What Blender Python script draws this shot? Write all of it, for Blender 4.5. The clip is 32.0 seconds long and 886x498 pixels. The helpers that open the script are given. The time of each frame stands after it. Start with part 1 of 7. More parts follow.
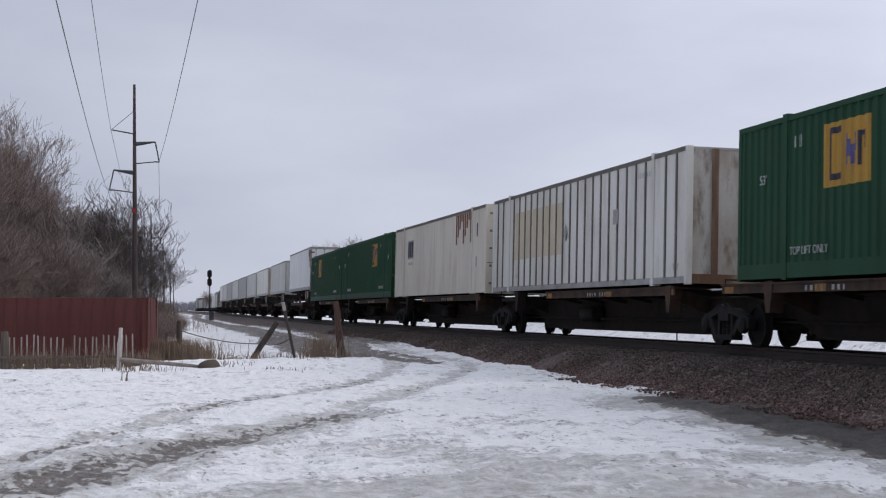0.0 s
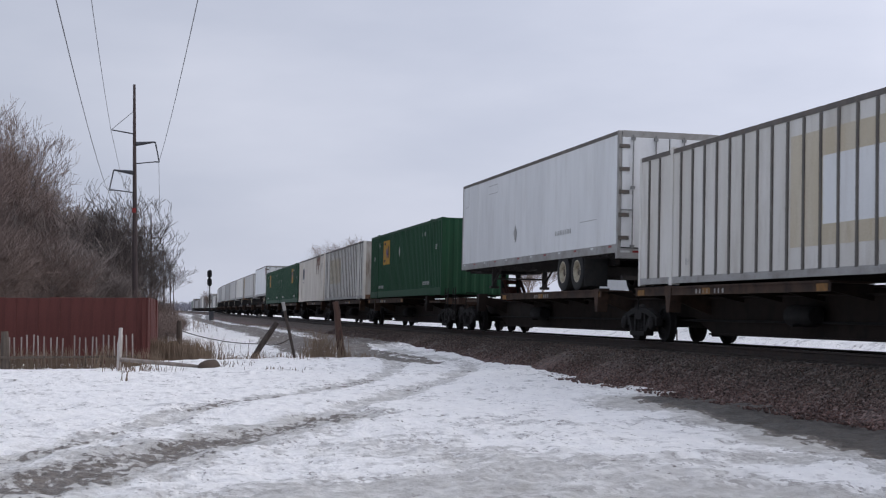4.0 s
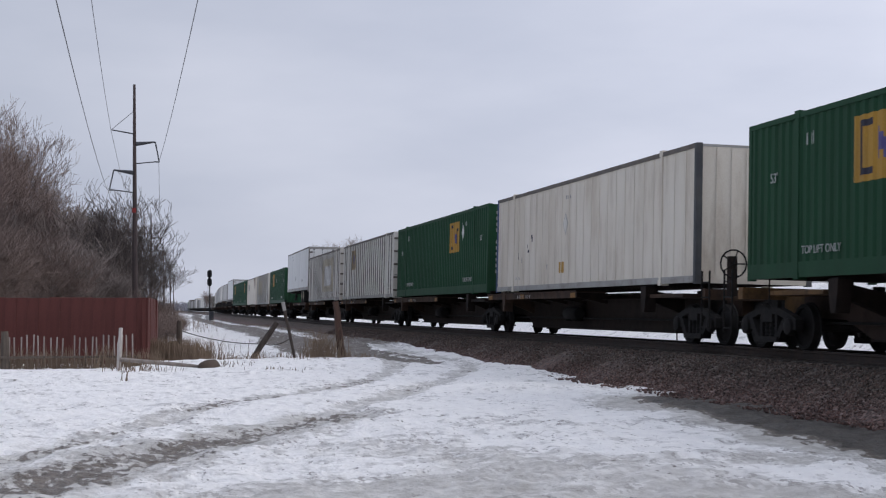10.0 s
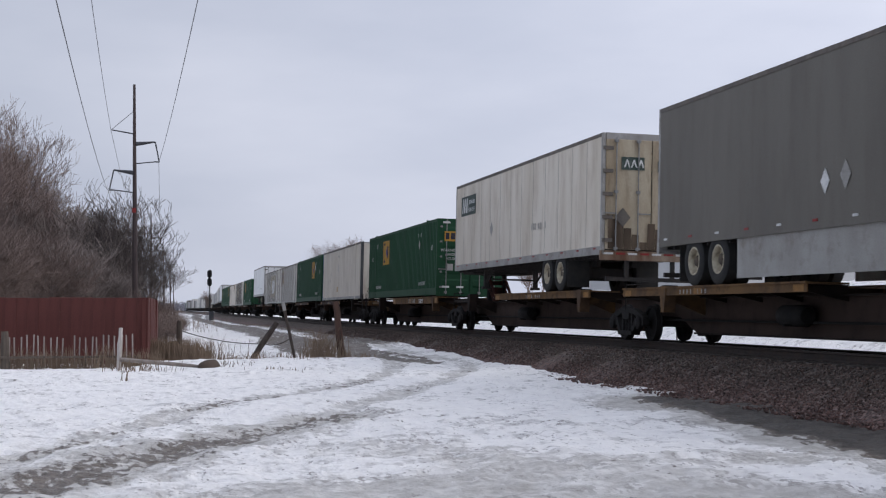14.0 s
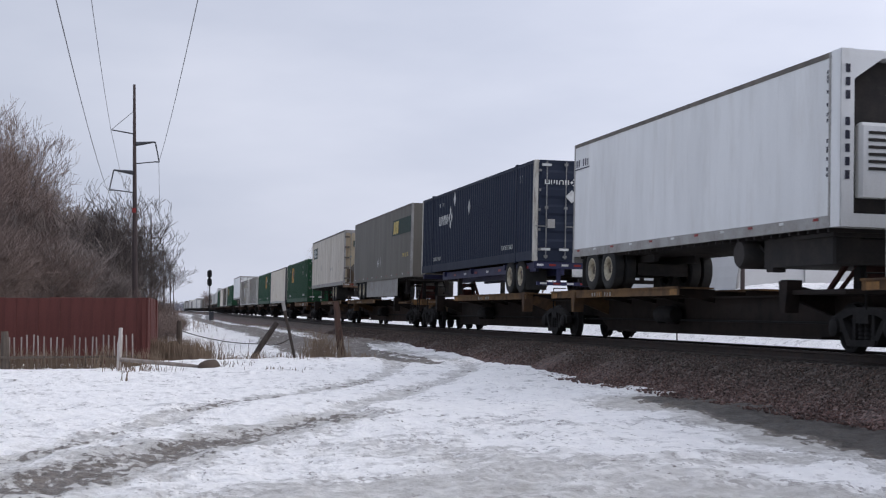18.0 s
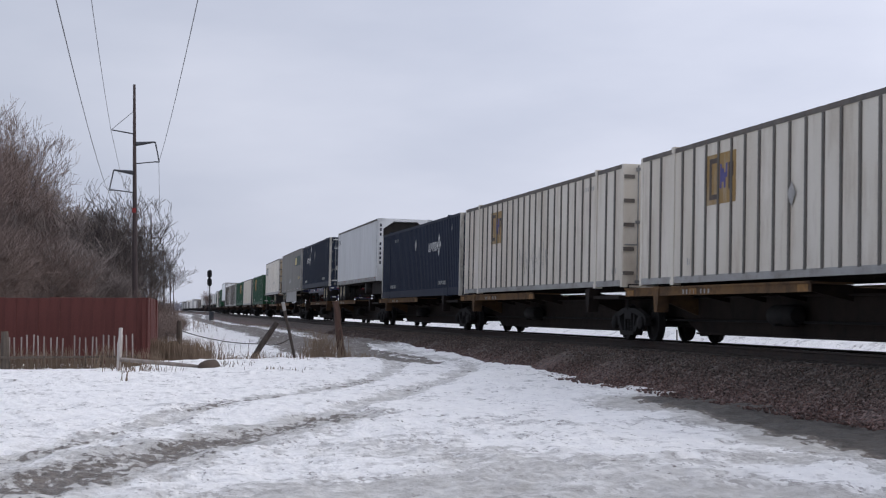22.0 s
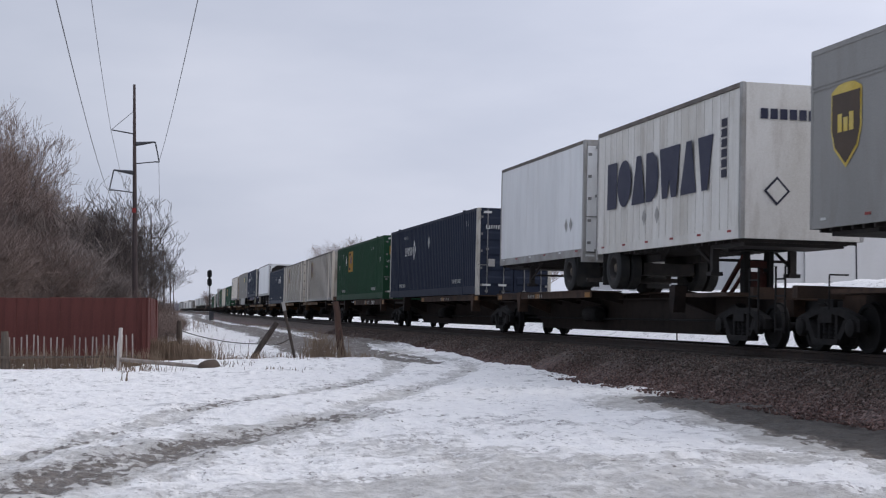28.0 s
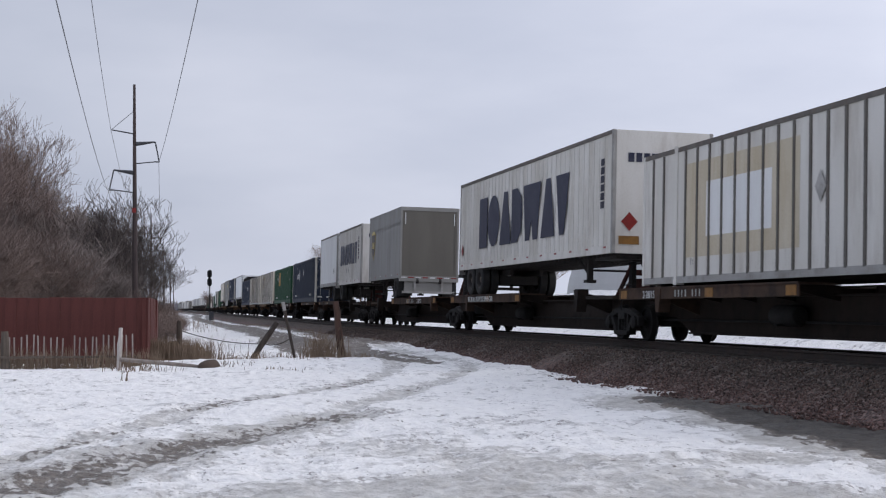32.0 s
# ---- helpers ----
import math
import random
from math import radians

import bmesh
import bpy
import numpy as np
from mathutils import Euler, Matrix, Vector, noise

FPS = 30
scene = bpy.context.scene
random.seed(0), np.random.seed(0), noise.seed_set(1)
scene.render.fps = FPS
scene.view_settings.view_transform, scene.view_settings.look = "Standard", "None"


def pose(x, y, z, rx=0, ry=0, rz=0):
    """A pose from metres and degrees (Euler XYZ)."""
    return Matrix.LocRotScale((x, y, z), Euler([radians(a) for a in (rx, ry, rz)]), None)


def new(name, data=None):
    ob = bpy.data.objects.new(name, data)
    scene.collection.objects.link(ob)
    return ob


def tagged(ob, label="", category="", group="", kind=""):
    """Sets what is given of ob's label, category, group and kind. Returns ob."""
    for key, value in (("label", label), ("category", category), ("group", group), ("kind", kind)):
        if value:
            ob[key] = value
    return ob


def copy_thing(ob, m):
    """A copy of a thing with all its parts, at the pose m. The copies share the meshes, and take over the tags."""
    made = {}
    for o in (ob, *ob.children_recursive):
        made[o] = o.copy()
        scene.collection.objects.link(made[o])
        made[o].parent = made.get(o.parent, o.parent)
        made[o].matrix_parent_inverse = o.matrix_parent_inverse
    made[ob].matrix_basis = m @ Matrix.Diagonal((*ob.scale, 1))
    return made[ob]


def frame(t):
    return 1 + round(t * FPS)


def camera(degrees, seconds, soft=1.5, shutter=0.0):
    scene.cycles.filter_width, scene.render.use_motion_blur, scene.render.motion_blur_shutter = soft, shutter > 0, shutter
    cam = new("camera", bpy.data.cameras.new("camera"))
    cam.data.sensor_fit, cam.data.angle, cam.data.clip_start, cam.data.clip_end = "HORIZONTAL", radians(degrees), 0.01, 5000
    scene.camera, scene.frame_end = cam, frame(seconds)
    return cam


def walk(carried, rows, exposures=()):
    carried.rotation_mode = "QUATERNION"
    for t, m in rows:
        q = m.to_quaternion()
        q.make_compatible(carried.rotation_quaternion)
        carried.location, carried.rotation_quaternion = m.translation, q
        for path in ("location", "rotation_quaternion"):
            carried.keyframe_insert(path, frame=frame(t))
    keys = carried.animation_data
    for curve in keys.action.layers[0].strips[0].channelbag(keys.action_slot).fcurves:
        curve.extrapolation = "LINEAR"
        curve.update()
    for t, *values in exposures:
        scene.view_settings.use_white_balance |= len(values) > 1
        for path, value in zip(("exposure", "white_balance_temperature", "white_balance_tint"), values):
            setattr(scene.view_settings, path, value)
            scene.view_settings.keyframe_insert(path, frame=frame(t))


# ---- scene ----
cam = camera(34.42, 32.0, soft=1.18, shutter=0.12)
EYE = Vector((0.0, 0.0, 1.49))
YAW, PITCH = 12.46, 2.42
CAM_POSE = pose(EYE.x, EYE.y, EYE.z, 90 + PITCH, 0, -YAW)
walk(cam, [(0.0, CAM_POSE), (32.0, CAM_POSE)],
     exposures=[(0, 0.0), (3, 0.06), (8, 0.03), (13, 0.06), (17, 0.19), (20, 0.19), (24, 0.05), (28, 0.08), (32, 0.08)])

# ---- light ----
SUN_ELEV, SUN_AZ = 36, 100
world = bpy.data.worlds.new("overcast")
scene.world = world
world.use_nodes = True
wn, wl = world.node_tree.nodes, world.node_tree.links
wn.clear()
w_out = wn.new("ShaderNodeOutputWorld")
w_bg = wn.new("ShaderNodeBackground")
w_sky = wn.new("ShaderNodeTexSky")
w_sky.sky_type, w_sky.sun_disc = "NISHITA", False
w_sky.sun_elevation, w_sky.sun_rotation = radians(SUN_ELEV), radians(SUN_AZ)
w_sky.air_density, w_sky.dust_density = 1.0, 3.0
w_coord = wn.new("ShaderNodeTexCoord")
w_map = wn.new("ShaderNodeMapping")
w_map.inputs["Scale"].default_value = (1.0, 1.0, 3.2)
w_noise = wn.new("ShaderNodeTexNoise")
w_noise.inputs["Scale"].default_value, w_noise.inputs["Detail"].default_value = 3.0, 6.0
w_noise.inputs["Roughness"].default_value = 0.5
w_ramp = wn.new("ShaderNodeValToRGB")
w_ramp.color_ramp.elements[0].position, w_ramp.color_ramp.elements[0].color = 0.36, (5.55, 5.85, 7.05, 1)
w_ramp.color_ramp.elements[1].position, w_ramp.color_ramp.elements[1].color = 0.66, (6.8, 7.0, 8.15, 1)
w_mix = wn.new("ShaderNodeMix")
w_mix.data_type = "RGBA"
w_mix.inputs[0].default_value = 0.93
wl.new(w_coord.outputs["Generated"], w_map.inputs["Vector"])
wl.new(w_map.outputs["Vector"], w_noise.inputs["Vector"])
wl.new(w_noise.outputs["Fac"], w_ramp.inputs["Fac"])
wl.new(w_sky.outputs["Color"], w_mix.inputs[6])
wl.new(w_ramp.outputs["Color"], w_mix.inputs[7])
w_sep = wn.new("ShaderNodeSeparateXYZ")
wl.new(w_coord.outputs["Generated"], w_sep.inputs[0])
w_glow = wn.new("ShaderNodeValToRGB")  # the cloud is brighter and less blue on the side of the hidden sun
w_glow.color_ramp.elements[0].position, w_glow.color_ramp.elements[0].color = 0.0, (0.55, 0.61, 0.66, 1)
w_glow.color_ramp.elements[1].position, w_glow.color_ramp.elements[1].color = 0.35, (0.61, 0.645, 0.675, 1)
for w_at, w_c in ((0.52, (0.855, 0.87, 0.88, 1)), (0.75, (1.085, 1.09, 1.095, 1)), (1.0, (1.3, 1.29, 1.28, 1))):
    w_glow.color_ramp.elements.new(w_at).color = w_c
w_half = wn.new("ShaderNodeMath")
w_half.operation, w_half.inputs[1].default_value, w_half.inputs[2].default_value = "MULTIPLY_ADD", 0.5, 0.5
wl.new(w_sep.outputs["X"], w_half.inputs[0])
wl.new(w_half.outputs[0], w_glow.inputs["Fac"])
w_mul = wn.new("ShaderNodeMix")
w_mul.data_type, w_mul.blend_type = "RGBA", "MULTIPLY"
w_mul.inputs[0].default_value = 1.0
wl.new(w_mix.outputs[2], w_mul.inputs[6])
wl.new(w_glow.outputs["Color"], w_mul.inputs[7])
w_rise = wn.new("ShaderNodeMapRange")  # an overcast sky brightens towards the zenith
for key, value in (("From Min", 0.22), ("From Max", 1.0), ("To Min", 1.0), ("To Max", 1.7)):
    w_rise.inputs[key].default_value = value
wl.new(w_sep.outputs["Z"], w_rise.inputs["Value"])
w_top = wn.new("ShaderNodeMix")
w_top.data_type, w_top.blend_type = "RGBA", "MULTIPLY"
w_top.inputs[0].default_value = 1.0
wl.new(w_mul.outputs[2], w_top.inputs[6])
wl.new(w_rise.outputs["Result"], w_top.inputs[7])
wl.new(w_top.outputs[2], w_bg.inputs["Color"])
w_bg.inputs["Strength"].default_value = 0.105
wl.new(w_bg.outputs["Background"], w_out.inputs["Surface"])

sun = new("sun", bpy.data.lights.new("sun", "SUN"))
sun.data.energy, sun.data.angle, sun.data.color = 0.6, radians(25), (1.0, 0.97, 0.93)
sun.matrix_world = pose(0, 0, 60, 90 - SUN_ELEV, 0, 180 - SUN_AZ)

# ---- materials ----
MATS = {}


def nodes_of(name):
    m = bpy.data.materials.new(name)
    m.use_nodes = True
    return m, m.node_tree.nodes, m.node_tree.links, m.node_tree.nodes["Principled BSDF"]


def surface(name, base, second=None, rough=0.6, metal=0.0, scale=3.0, grain=40.0, stretch=(1, 1, 1), dirt=(0.05, 0.04, 0.03),
            dirt_amount=0.3, bump=0.1, bump_dist=0.01, vary=0.0, sharp=0.12):
    """A paint, metal, wood or stone: base colour, a second tone in patches, dirt in stretched streaks, fine grain and relief."""
    if name in MATS:
        return MATS[name]
    second = second or tuple(c * 0.8 for c in base)
    m, n, l, p = nodes_of(name)
    co = n.new("ShaderNodeTexCoord")
    mp = n.new("ShaderNodeMapping")
    mp.inputs["Scale"].default_value = stretch
    l.new(co.outputs["Object"], mp.inputs["Vector"])
    big = n.new("ShaderNodeTexNoise")
    big.inputs["Scale"].default_value, big.inputs["Detail"].default_value = scale, 6.0
    l.new(mp.outputs["Vector"], big.inputs["Vector"])
    fine = n.new("ShaderNodeTexNoise")
    fine.inputs["Scale"].default_value, fine.inputs["Detail"].default_value = grain, 3.0
    l.new(co.outputs["Object"], fine.inputs["Vector"])
    r1 = n.new("ShaderNodeValToRGB")
    r1.color_ramp.elements[0].position, r1.color_ramp.elements[0].color = 0.4, (*base, 1)
    r1.color_ramp.elements[1].position, r1.color_ramp.elements[1].color = 0.68, (*second, 1)
    l.new(big.outputs["Fac"], r1.inputs["Fac"])
    d_noise = n.new("ShaderNodeTexNoise")
    d_noise.inputs["Scale"].default_value, d_noise.inputs["Detail"].default_value = scale * 2.3, 8.0
    d_noise.inputs["Roughness"].default_value = 0.65
    l.new(mp.outputs["Vector"], d_noise.inputs["Vector"])
    r2 = n.new("ShaderNodeValToRGB")
    r2.color_ramp.elements[0].position, r2.color_ramp.elements[0].color = 0.5, (0, 0, 0, 1)
    r2.color_ramp.elements[1].position, r2.color_ramp.elements[1].color = 0.5 + sharp * 2, (dirt_amount,) * 3 + (1,)
    l.new(d_noise.outputs["Fac"], r2.inputs["Fac"])
    mix = n.new("ShaderNodeMix")
    mix.data_type = "RGBA"
    l.new(r2.outputs["Color"], mix.inputs[0])
    l.new(r1.outputs["Color"], mix.inputs[6])
    mix.inputs[7].default_value = (*dirt, 1)
    last = mix.outputs[2]
    g = n.new("ShaderNodeMix")
    g.data_type, g.blend_type = "RGBA", "OVERLAY"
    g.inputs[0].default_value = 0.22
    l.new(last, g.inputs[6])
    l.new(fine.outputs["Fac"], g.inputs[7])
    last = g.outputs[2]
    if vary:
        info = n.new("ShaderNodeObjectInfo")
        hsv = n.new("ShaderNodeHueSaturation")
        mr = n.new("ShaderNodeMapRange")
        mr.inputs["To Min"].default_value, mr.inputs["To Max"].default_value = 1 - vary, 1 + vary
        l.new(info.outputs["Random"], mr.inputs["Value"])
        l.new(mr.outputs["Result"], hsv.inputs["Value"])
        l.new(last, hsv.inputs["Color"])
        last = hsv.outputs["Color"]
    l.new(last, p.inputs["Base Color"])
    rr = n.new("ShaderNodeMapRange")
    rr.inputs["To Min"].default_value, rr.inputs["To Max"].default_value = max(rough - 0.12, 0.05), min(rough + 0.15, 1)
    l.new(d_noise.outputs["Fac"], rr.inputs["Value"])
    l.new(rr.outputs["Result"], p.inputs["Roughness"])
    p.inputs["Metallic"].default_value = metal
    p.inputs["Specular IOR Level"].default_value = 0.3
    if bump:
        b = n.new("ShaderNodeBump")
        b.inputs["Strength"].default_value, b.inputs["Distance"].default_value = bump, bump_dist
        l.new(fine.outputs["Fac"], b.inputs["Height"])
        l.new(b.outputs["Normal"], p.inputs["Normal"])
    MATS[name] = m
    return m


STREAK = (1.6, 1.6, 0.35)
M_GREEN = surface("green_paint", (0.0075, 0.053, 0.021), (0.006, 0.043, 0.017), 0.66, scale=0.8, stretch=STREAK, dirt=(0.018, 0.045, 0.022), dirt_amount=0.5)
M_NAVY = surface("navy_paint", (0.0105, 0.0165, 0.034), (0.0135, 0.02, 0.04), 0.66, scale=0.8, stretch=STREAK, dirt=(0.026, 0.031, 0.046), dirt_amount=0.35)
M_WHITE = surface("white_sheet", (0.66, 0.635, 0.59), (0.55, 0.52, 0.465), 0.55, scale=0.7, stretch=STREAK, dirt=(0.3, 0.25, 0.2), dirt_amount=0.45)
M_WARM = surface("cream_white_sheet", (0.67, 0.615, 0.53), (0.57, 0.51, 0.42), 0.55, scale=0.7, stretch=STREAK, dirt=(0.3, 0.22, 0.15), dirt_amount=0.5)
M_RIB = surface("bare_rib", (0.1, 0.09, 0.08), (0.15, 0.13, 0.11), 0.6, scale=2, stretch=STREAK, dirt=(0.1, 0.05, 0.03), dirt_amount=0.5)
M_CREAM = surface("cream_paint", (0.66, 0.6, 0.51), (0.56, 0.5, 0.42), 0.5, scale=0.6, stretch=STREAK, dirt=(0.3, 0.18, 0.1), dirt_amount=0.4)
M_GREY = surface("grey_paint", (0.265, 0.257, 0.24), (0.23, 0.222, 0.206), 0.5, scale=0.6, stretch=STREAK, dirt=(0.15, 0.13, 0.11), dirt_amount=0.35)
M_SILVER = surface("aluminium_rail", (0.36, 0.35, 0.335), (0.27, 0.255, 0.235), 0.55, metal=0.25, scale=1.5, dirt=(0.12, 0.1, 0.08), dirt_amount=0.5)
M_TAN = surface("deck_paint", (0.06, 0.034, 0.022), (0.032, 0.021, 0.016), 0.85, scale=1.6, dirt=(0.016, 0.013, 0.011), dirt_amount=0.9, bump=0.3)
M_OCHRE = surface("ochre_deck", (0.15, 0.08, 0.03), (0.07, 0.04, 0.022), 0.8, scale=1.4, dirt=(0.03, 0.02, 0.014), dirt_amount=0.85, bump=0.3)
M_HITCH = surface("hitch_red", (0.06, 0.016, 0.011), (0.035, 0.013, 0.01), 0.8, scale=3, dirt=(0.015, 0.01, 0.008), dirt_amount=0.7)
M_SILL = surface("brown_sill", (0.05, 0.031, 0.024), (0.034, 0.022, 0.017), 0.92, scale=0.8, dirt=(0.012, 0.009, 0.0075), dirt_amount=0.7, bump=0.3)
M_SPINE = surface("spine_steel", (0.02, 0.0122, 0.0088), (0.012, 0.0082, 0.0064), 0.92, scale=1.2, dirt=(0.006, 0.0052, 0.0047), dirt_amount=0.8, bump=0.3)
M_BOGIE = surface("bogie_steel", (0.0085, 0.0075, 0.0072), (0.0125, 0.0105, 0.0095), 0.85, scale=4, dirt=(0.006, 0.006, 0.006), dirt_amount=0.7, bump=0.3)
M_TYRE = surface("tyre_rubber", (0.022, 0.022, 0.022), (0.035, 0.033, 0.03), 0.85, scale=4, dirt=(0.045, 0.04, 0.036), dirt_amount=0.4)
M_RIMW = surface("wheel_rim", (0.47, 0.42, 0.31), (0.36, 0.31, 0.22), 0.5, scale=4, dirt=(0.1, 0.07, 0.05), dirt_amount=0.7)
M_ORANGE = surface("orange_marker", (0.27, 0.13, 0.03), (0.2, 0.1, 0.03), 0.6, scale=3, dirt=(0.08, 0.05, 0.03), dirt_amount=0.7)
M_YELLOW = surface("logo_yellow", (0.43, 0.235, 0.033), (0.36, 0.2, 0.035), 0.55, scale=1.5, stretch=STREAK, dirt=(0.25, 0.16, 0.06), dirt_amount=0.5)
M_INK = surface("dark_ink", (0.02, 0.02, 0.035), (0.03, 0.03, 0.05), 0.6, scale=3, dirt=(0.1, 0.09, 0.08), dirt_amount=0.3)
M_MARK = surface("white_marking", (0.68, 0.68, 0.66), (0.5, 0.5, 0.48), 0.6, scale=5, dirt=(0.2, 0.2, 0.2), dirt_amount=0.4)
M_PALEMARK = surface("pale_marking", (0.42, 0.43, 0.41), (0.3, 0.31, 0.29), 0.6, scale=5, dirt=(0.12, 0.13, 0.12), dirt_amount=0.5)
# for plate seams, and for shadow lines drawn on the ribbed trailers
M_SEAM_AND_SHADE = surface("seam_and_rib_shade", (0.42, 0.39, 0.34), (0.34, 0.31, 0.26), 0.6, scale=3)
M_RED = surface("red_reflector", (0.26, 0.025, 0.022), (0.2, 0.025, 0.022), 0.4, scale=5)
M_RAIL = surface("rail_steel", (0.035, 0.026, 0.022), (0.05, 0.032, 0.024), 0.7, scale=5, dirt=(0.02, 0.015, 0.012), dirt_amount=0.6)
M_SHINE = surface("rail_head", (0.3, 0.29, 0.28), (0.22, 0.21, 0.2), 0.35, metal=0.8, scale=5)
M_TIE = surface("sleeper_wood", (0.05, 0.042, 0.036), (0.075, 0.06, 0.05), 0.9, scale=2, stretch=(0.4, 3, 1), vary=0.25, bump=0.4)
M_FENCE = surface("fence_red", (0.115, 0.036, 0.03), (0.088, 0.029, 0.025), 0.8, scale=1.2, stretch=STREAK, dirt=(0.06, 0.025, 0.02), dirt_amount=0.6, vary=0.07)
M_POLE = surface("pole_wood", (0.07, 0.052, 0.05), (0.05, 0.04, 0.04), 0.9, scale=3, stretch=(4, 4, 0.3), bump=0.4)
M_POST = surface("weathered_wood", (0.13, 0.105, 0.085), (0.08, 0.065, 0.055), 0.9, scale=3, stretch=(5, 5, 0.5), bump=0.5)
M_RUSTPOST = surface("brown_post", (0.095, 0.054, 0.041), (0.055, 0.036, 0.03), 0.9, scale=3, stretch=(5, 5, 0.5), bump=0.4)
M_BARK = surface("bark", (0.12, 0.1, 0.09), (0.09, 0.077, 0.072), 0.95, scale=4, stretch=(3, 3, 0.5), bump=0.5)
M_DARKTWIG = surface("dark_twig", (0.095, 0.08, 0.075), (0.125, 0.104, 0.096), 0.95, scale=1.0, dirt_amount=0.0, bump=0)
M_DARKWOOD = surface("dark_wood_twig", (0.2, 0.168, 0.153), (0.23, 0.19, 0.17), 0.95, scale=0.5, dirt_amount=0.0, bump=0)
M_TREETWIG = surface("tree_twig", (0.18, 0.135, 0.118), (0.23, 0.172, 0.148), 0.95, scale=0.6, dirt_amount=0.0, bump=0)
M_TWIG = surface("twig", (0.19, 0.14, 0.118), (0.15, 0.114, 0.1), 0.95, scale=1.0, dirt_amount=0.0, bump=0)
M_GRASS = surface("dry_grass", (0.26, 0.195, 0.14), (0.18, 0.13, 0.094), 0.9, scale=2.0, dirt=(0.1, 0.06, 0.035), dirt_amount=0.6, bump=0)
M_SIGNAL = surface("signal_black", (0.012, 0.012, 0.013), None, 0.6, scale=3)
M_WIRE = surface("wire", (0.2, 0.205, 0.22), None, 0.6, scale=3, bump=0)
M_SHED = surface("white_cladding", (0.52, 0.515, 0.51), (0.45, 0.445, 0.44), 0.55, scale=0.3, stretch=(1, 1, 0.4), dirt=(0.4, 0.38, 0.36), dirt_amount=0.4, bump=0.05)

# ---- geometry helpers ----


class Geo:
    """Collects vertices and faces of one mesh."""

    def __init__(self):
        self.v, self.f = [], []

    def add(self, verts, faces):
        k = len(self.v)
        self.v += [tuple(q) for q in verts]
        self.f += [tuple(i + k for i in q) for q in faces]
        return self

    def box(self, x0, x1, y0, y1, z0, z1, m=None):
        vs = [Vector((x, y, z)) for x in (x0, x1) for y in (y0, y1) for z in (z0, z1)]
        if m is not None:
            vs = [m @ q for q in vs]
        return self.add(vs, [(0, 1, 3, 2), (4, 6, 7, 5), (0, 4, 5, 1), (2, 3, 7, 6), (0, 2, 6, 4), (1, 5, 7, 3)])

    def bevel_box(self, x0, x1, y0, y1, z0, z1, b=0.02, m=None):
        """A box with its four upright and its top edges cut off."""
        pts = [(x0 + b, y0), (x1 - b, y0), (x1, y0 + b), (x1, y1 - b), (x1 - b, y1), (x0 + b, y1), (x0, y1 - b), (x0, y0 + b)]
        top = [(min(max(x, x0 + b), x1 - b), min(max(y, y0 + b), y1 - b)) for x, y in pts]
        vs = [Vector((*q, z0)) for q in pts] + [Vector((*q, z1 - b)) for q in pts] + [Vector((*q, z1)) for q in top]
        if m is not None:
            vs = [m @ q for q in vs]
        fs = [tuple(range(7, -1, -1)), tuple(range(16, 24))]
        for r in (0, 8):
            fs += [(r + i, r + (i + 1) % 8, r + 8 + (i + 1) % 8, r + 8 + i) for i in range(8)]
        return self.add(vs, fs)

    def rod(self, a, b, r0, r1=None, n=8, cap=True):
        a, b = Vector(a), Vector(b)
        r1 = r0 if r1 is None else r1
        d = (b - a).normalized()
        u = d.orthogonal().normalized()
        w = d.cross(u)
        vs = []
        for c, r in ((a, r0), (b, r1)):
            vs += [c + (u * math.cos(2 * math.pi * i / n) + w * math.sin(2 * math.pi * i / n)) * r for i in range(n)]
        fs = [(i, (i + 1) % n, n + (i + 1) % n, n + i) for i in range(n)]
        if cap:
            fs += [tuple(range(n - 1, -1, -1)), tuple(range(n, 2 * n))]
        return self.add(vs, fs)

    def tube(self, pts, radii, n=8, cap=True):
        """One skin along a line of points."""
        pts = [Vector(q) for q in pts]
        k = len(self.v)
        u = None
        for i, q in enumerate(pts):
            d = (pts[min(i + 1, len(pts) - 1)] - pts[max(i - 1, 0)]).normalized()
            u = d.orthogonal().normalized() if u is None else (u - d * u.dot(d)).normalized()
            w = d.cross(u)
            for j in range(n):
                t = 2 * math.pi * j / n
                self.v.append(tuple(q + (u * math.cos(t) + w * math.sin(t)) * radii[i]))
        for i in range(len(pts) - 1):
            for j in range(n):
                self.f.append((k + i * n + j, k + i * n + (j + 1) % n, k + (i + 1) * n + (j + 1) % n, k + (i + 1) * n + j))
        if cap:
            e = k + (len(pts) - 1) * n
            self.f += [tuple(range(k + n - 1, k - 1, -1)), tuple(range(e, e + n))]
        return self

    def lathe(self, profile, n=20, axis="x", centre=(0, 0, 0)):
        """Turns (along, radius) pairs about an axis."""
        c = Vector(centre)
        vs, k = [], len(profile)
        for i in range(n):
            a = 2 * math.pi * i / n
            for h, r in profile:
                q = {"x": (h, r * math.cos(a), r * math.sin(a)), "y": (r * math.cos(a), h, r * math.sin(a)), "z": (r * math.cos(a), r * math.sin(a), h)}[axis]
                vs.append(c + Vector(q))
        fs = [(i * k + j, i * k + j + 1, ((i + 1) % n) * k + j + 1, ((i + 1) % n) * k + j) for i in range(n) for j in range(k - 1)]
        return self.add(vs, fs)

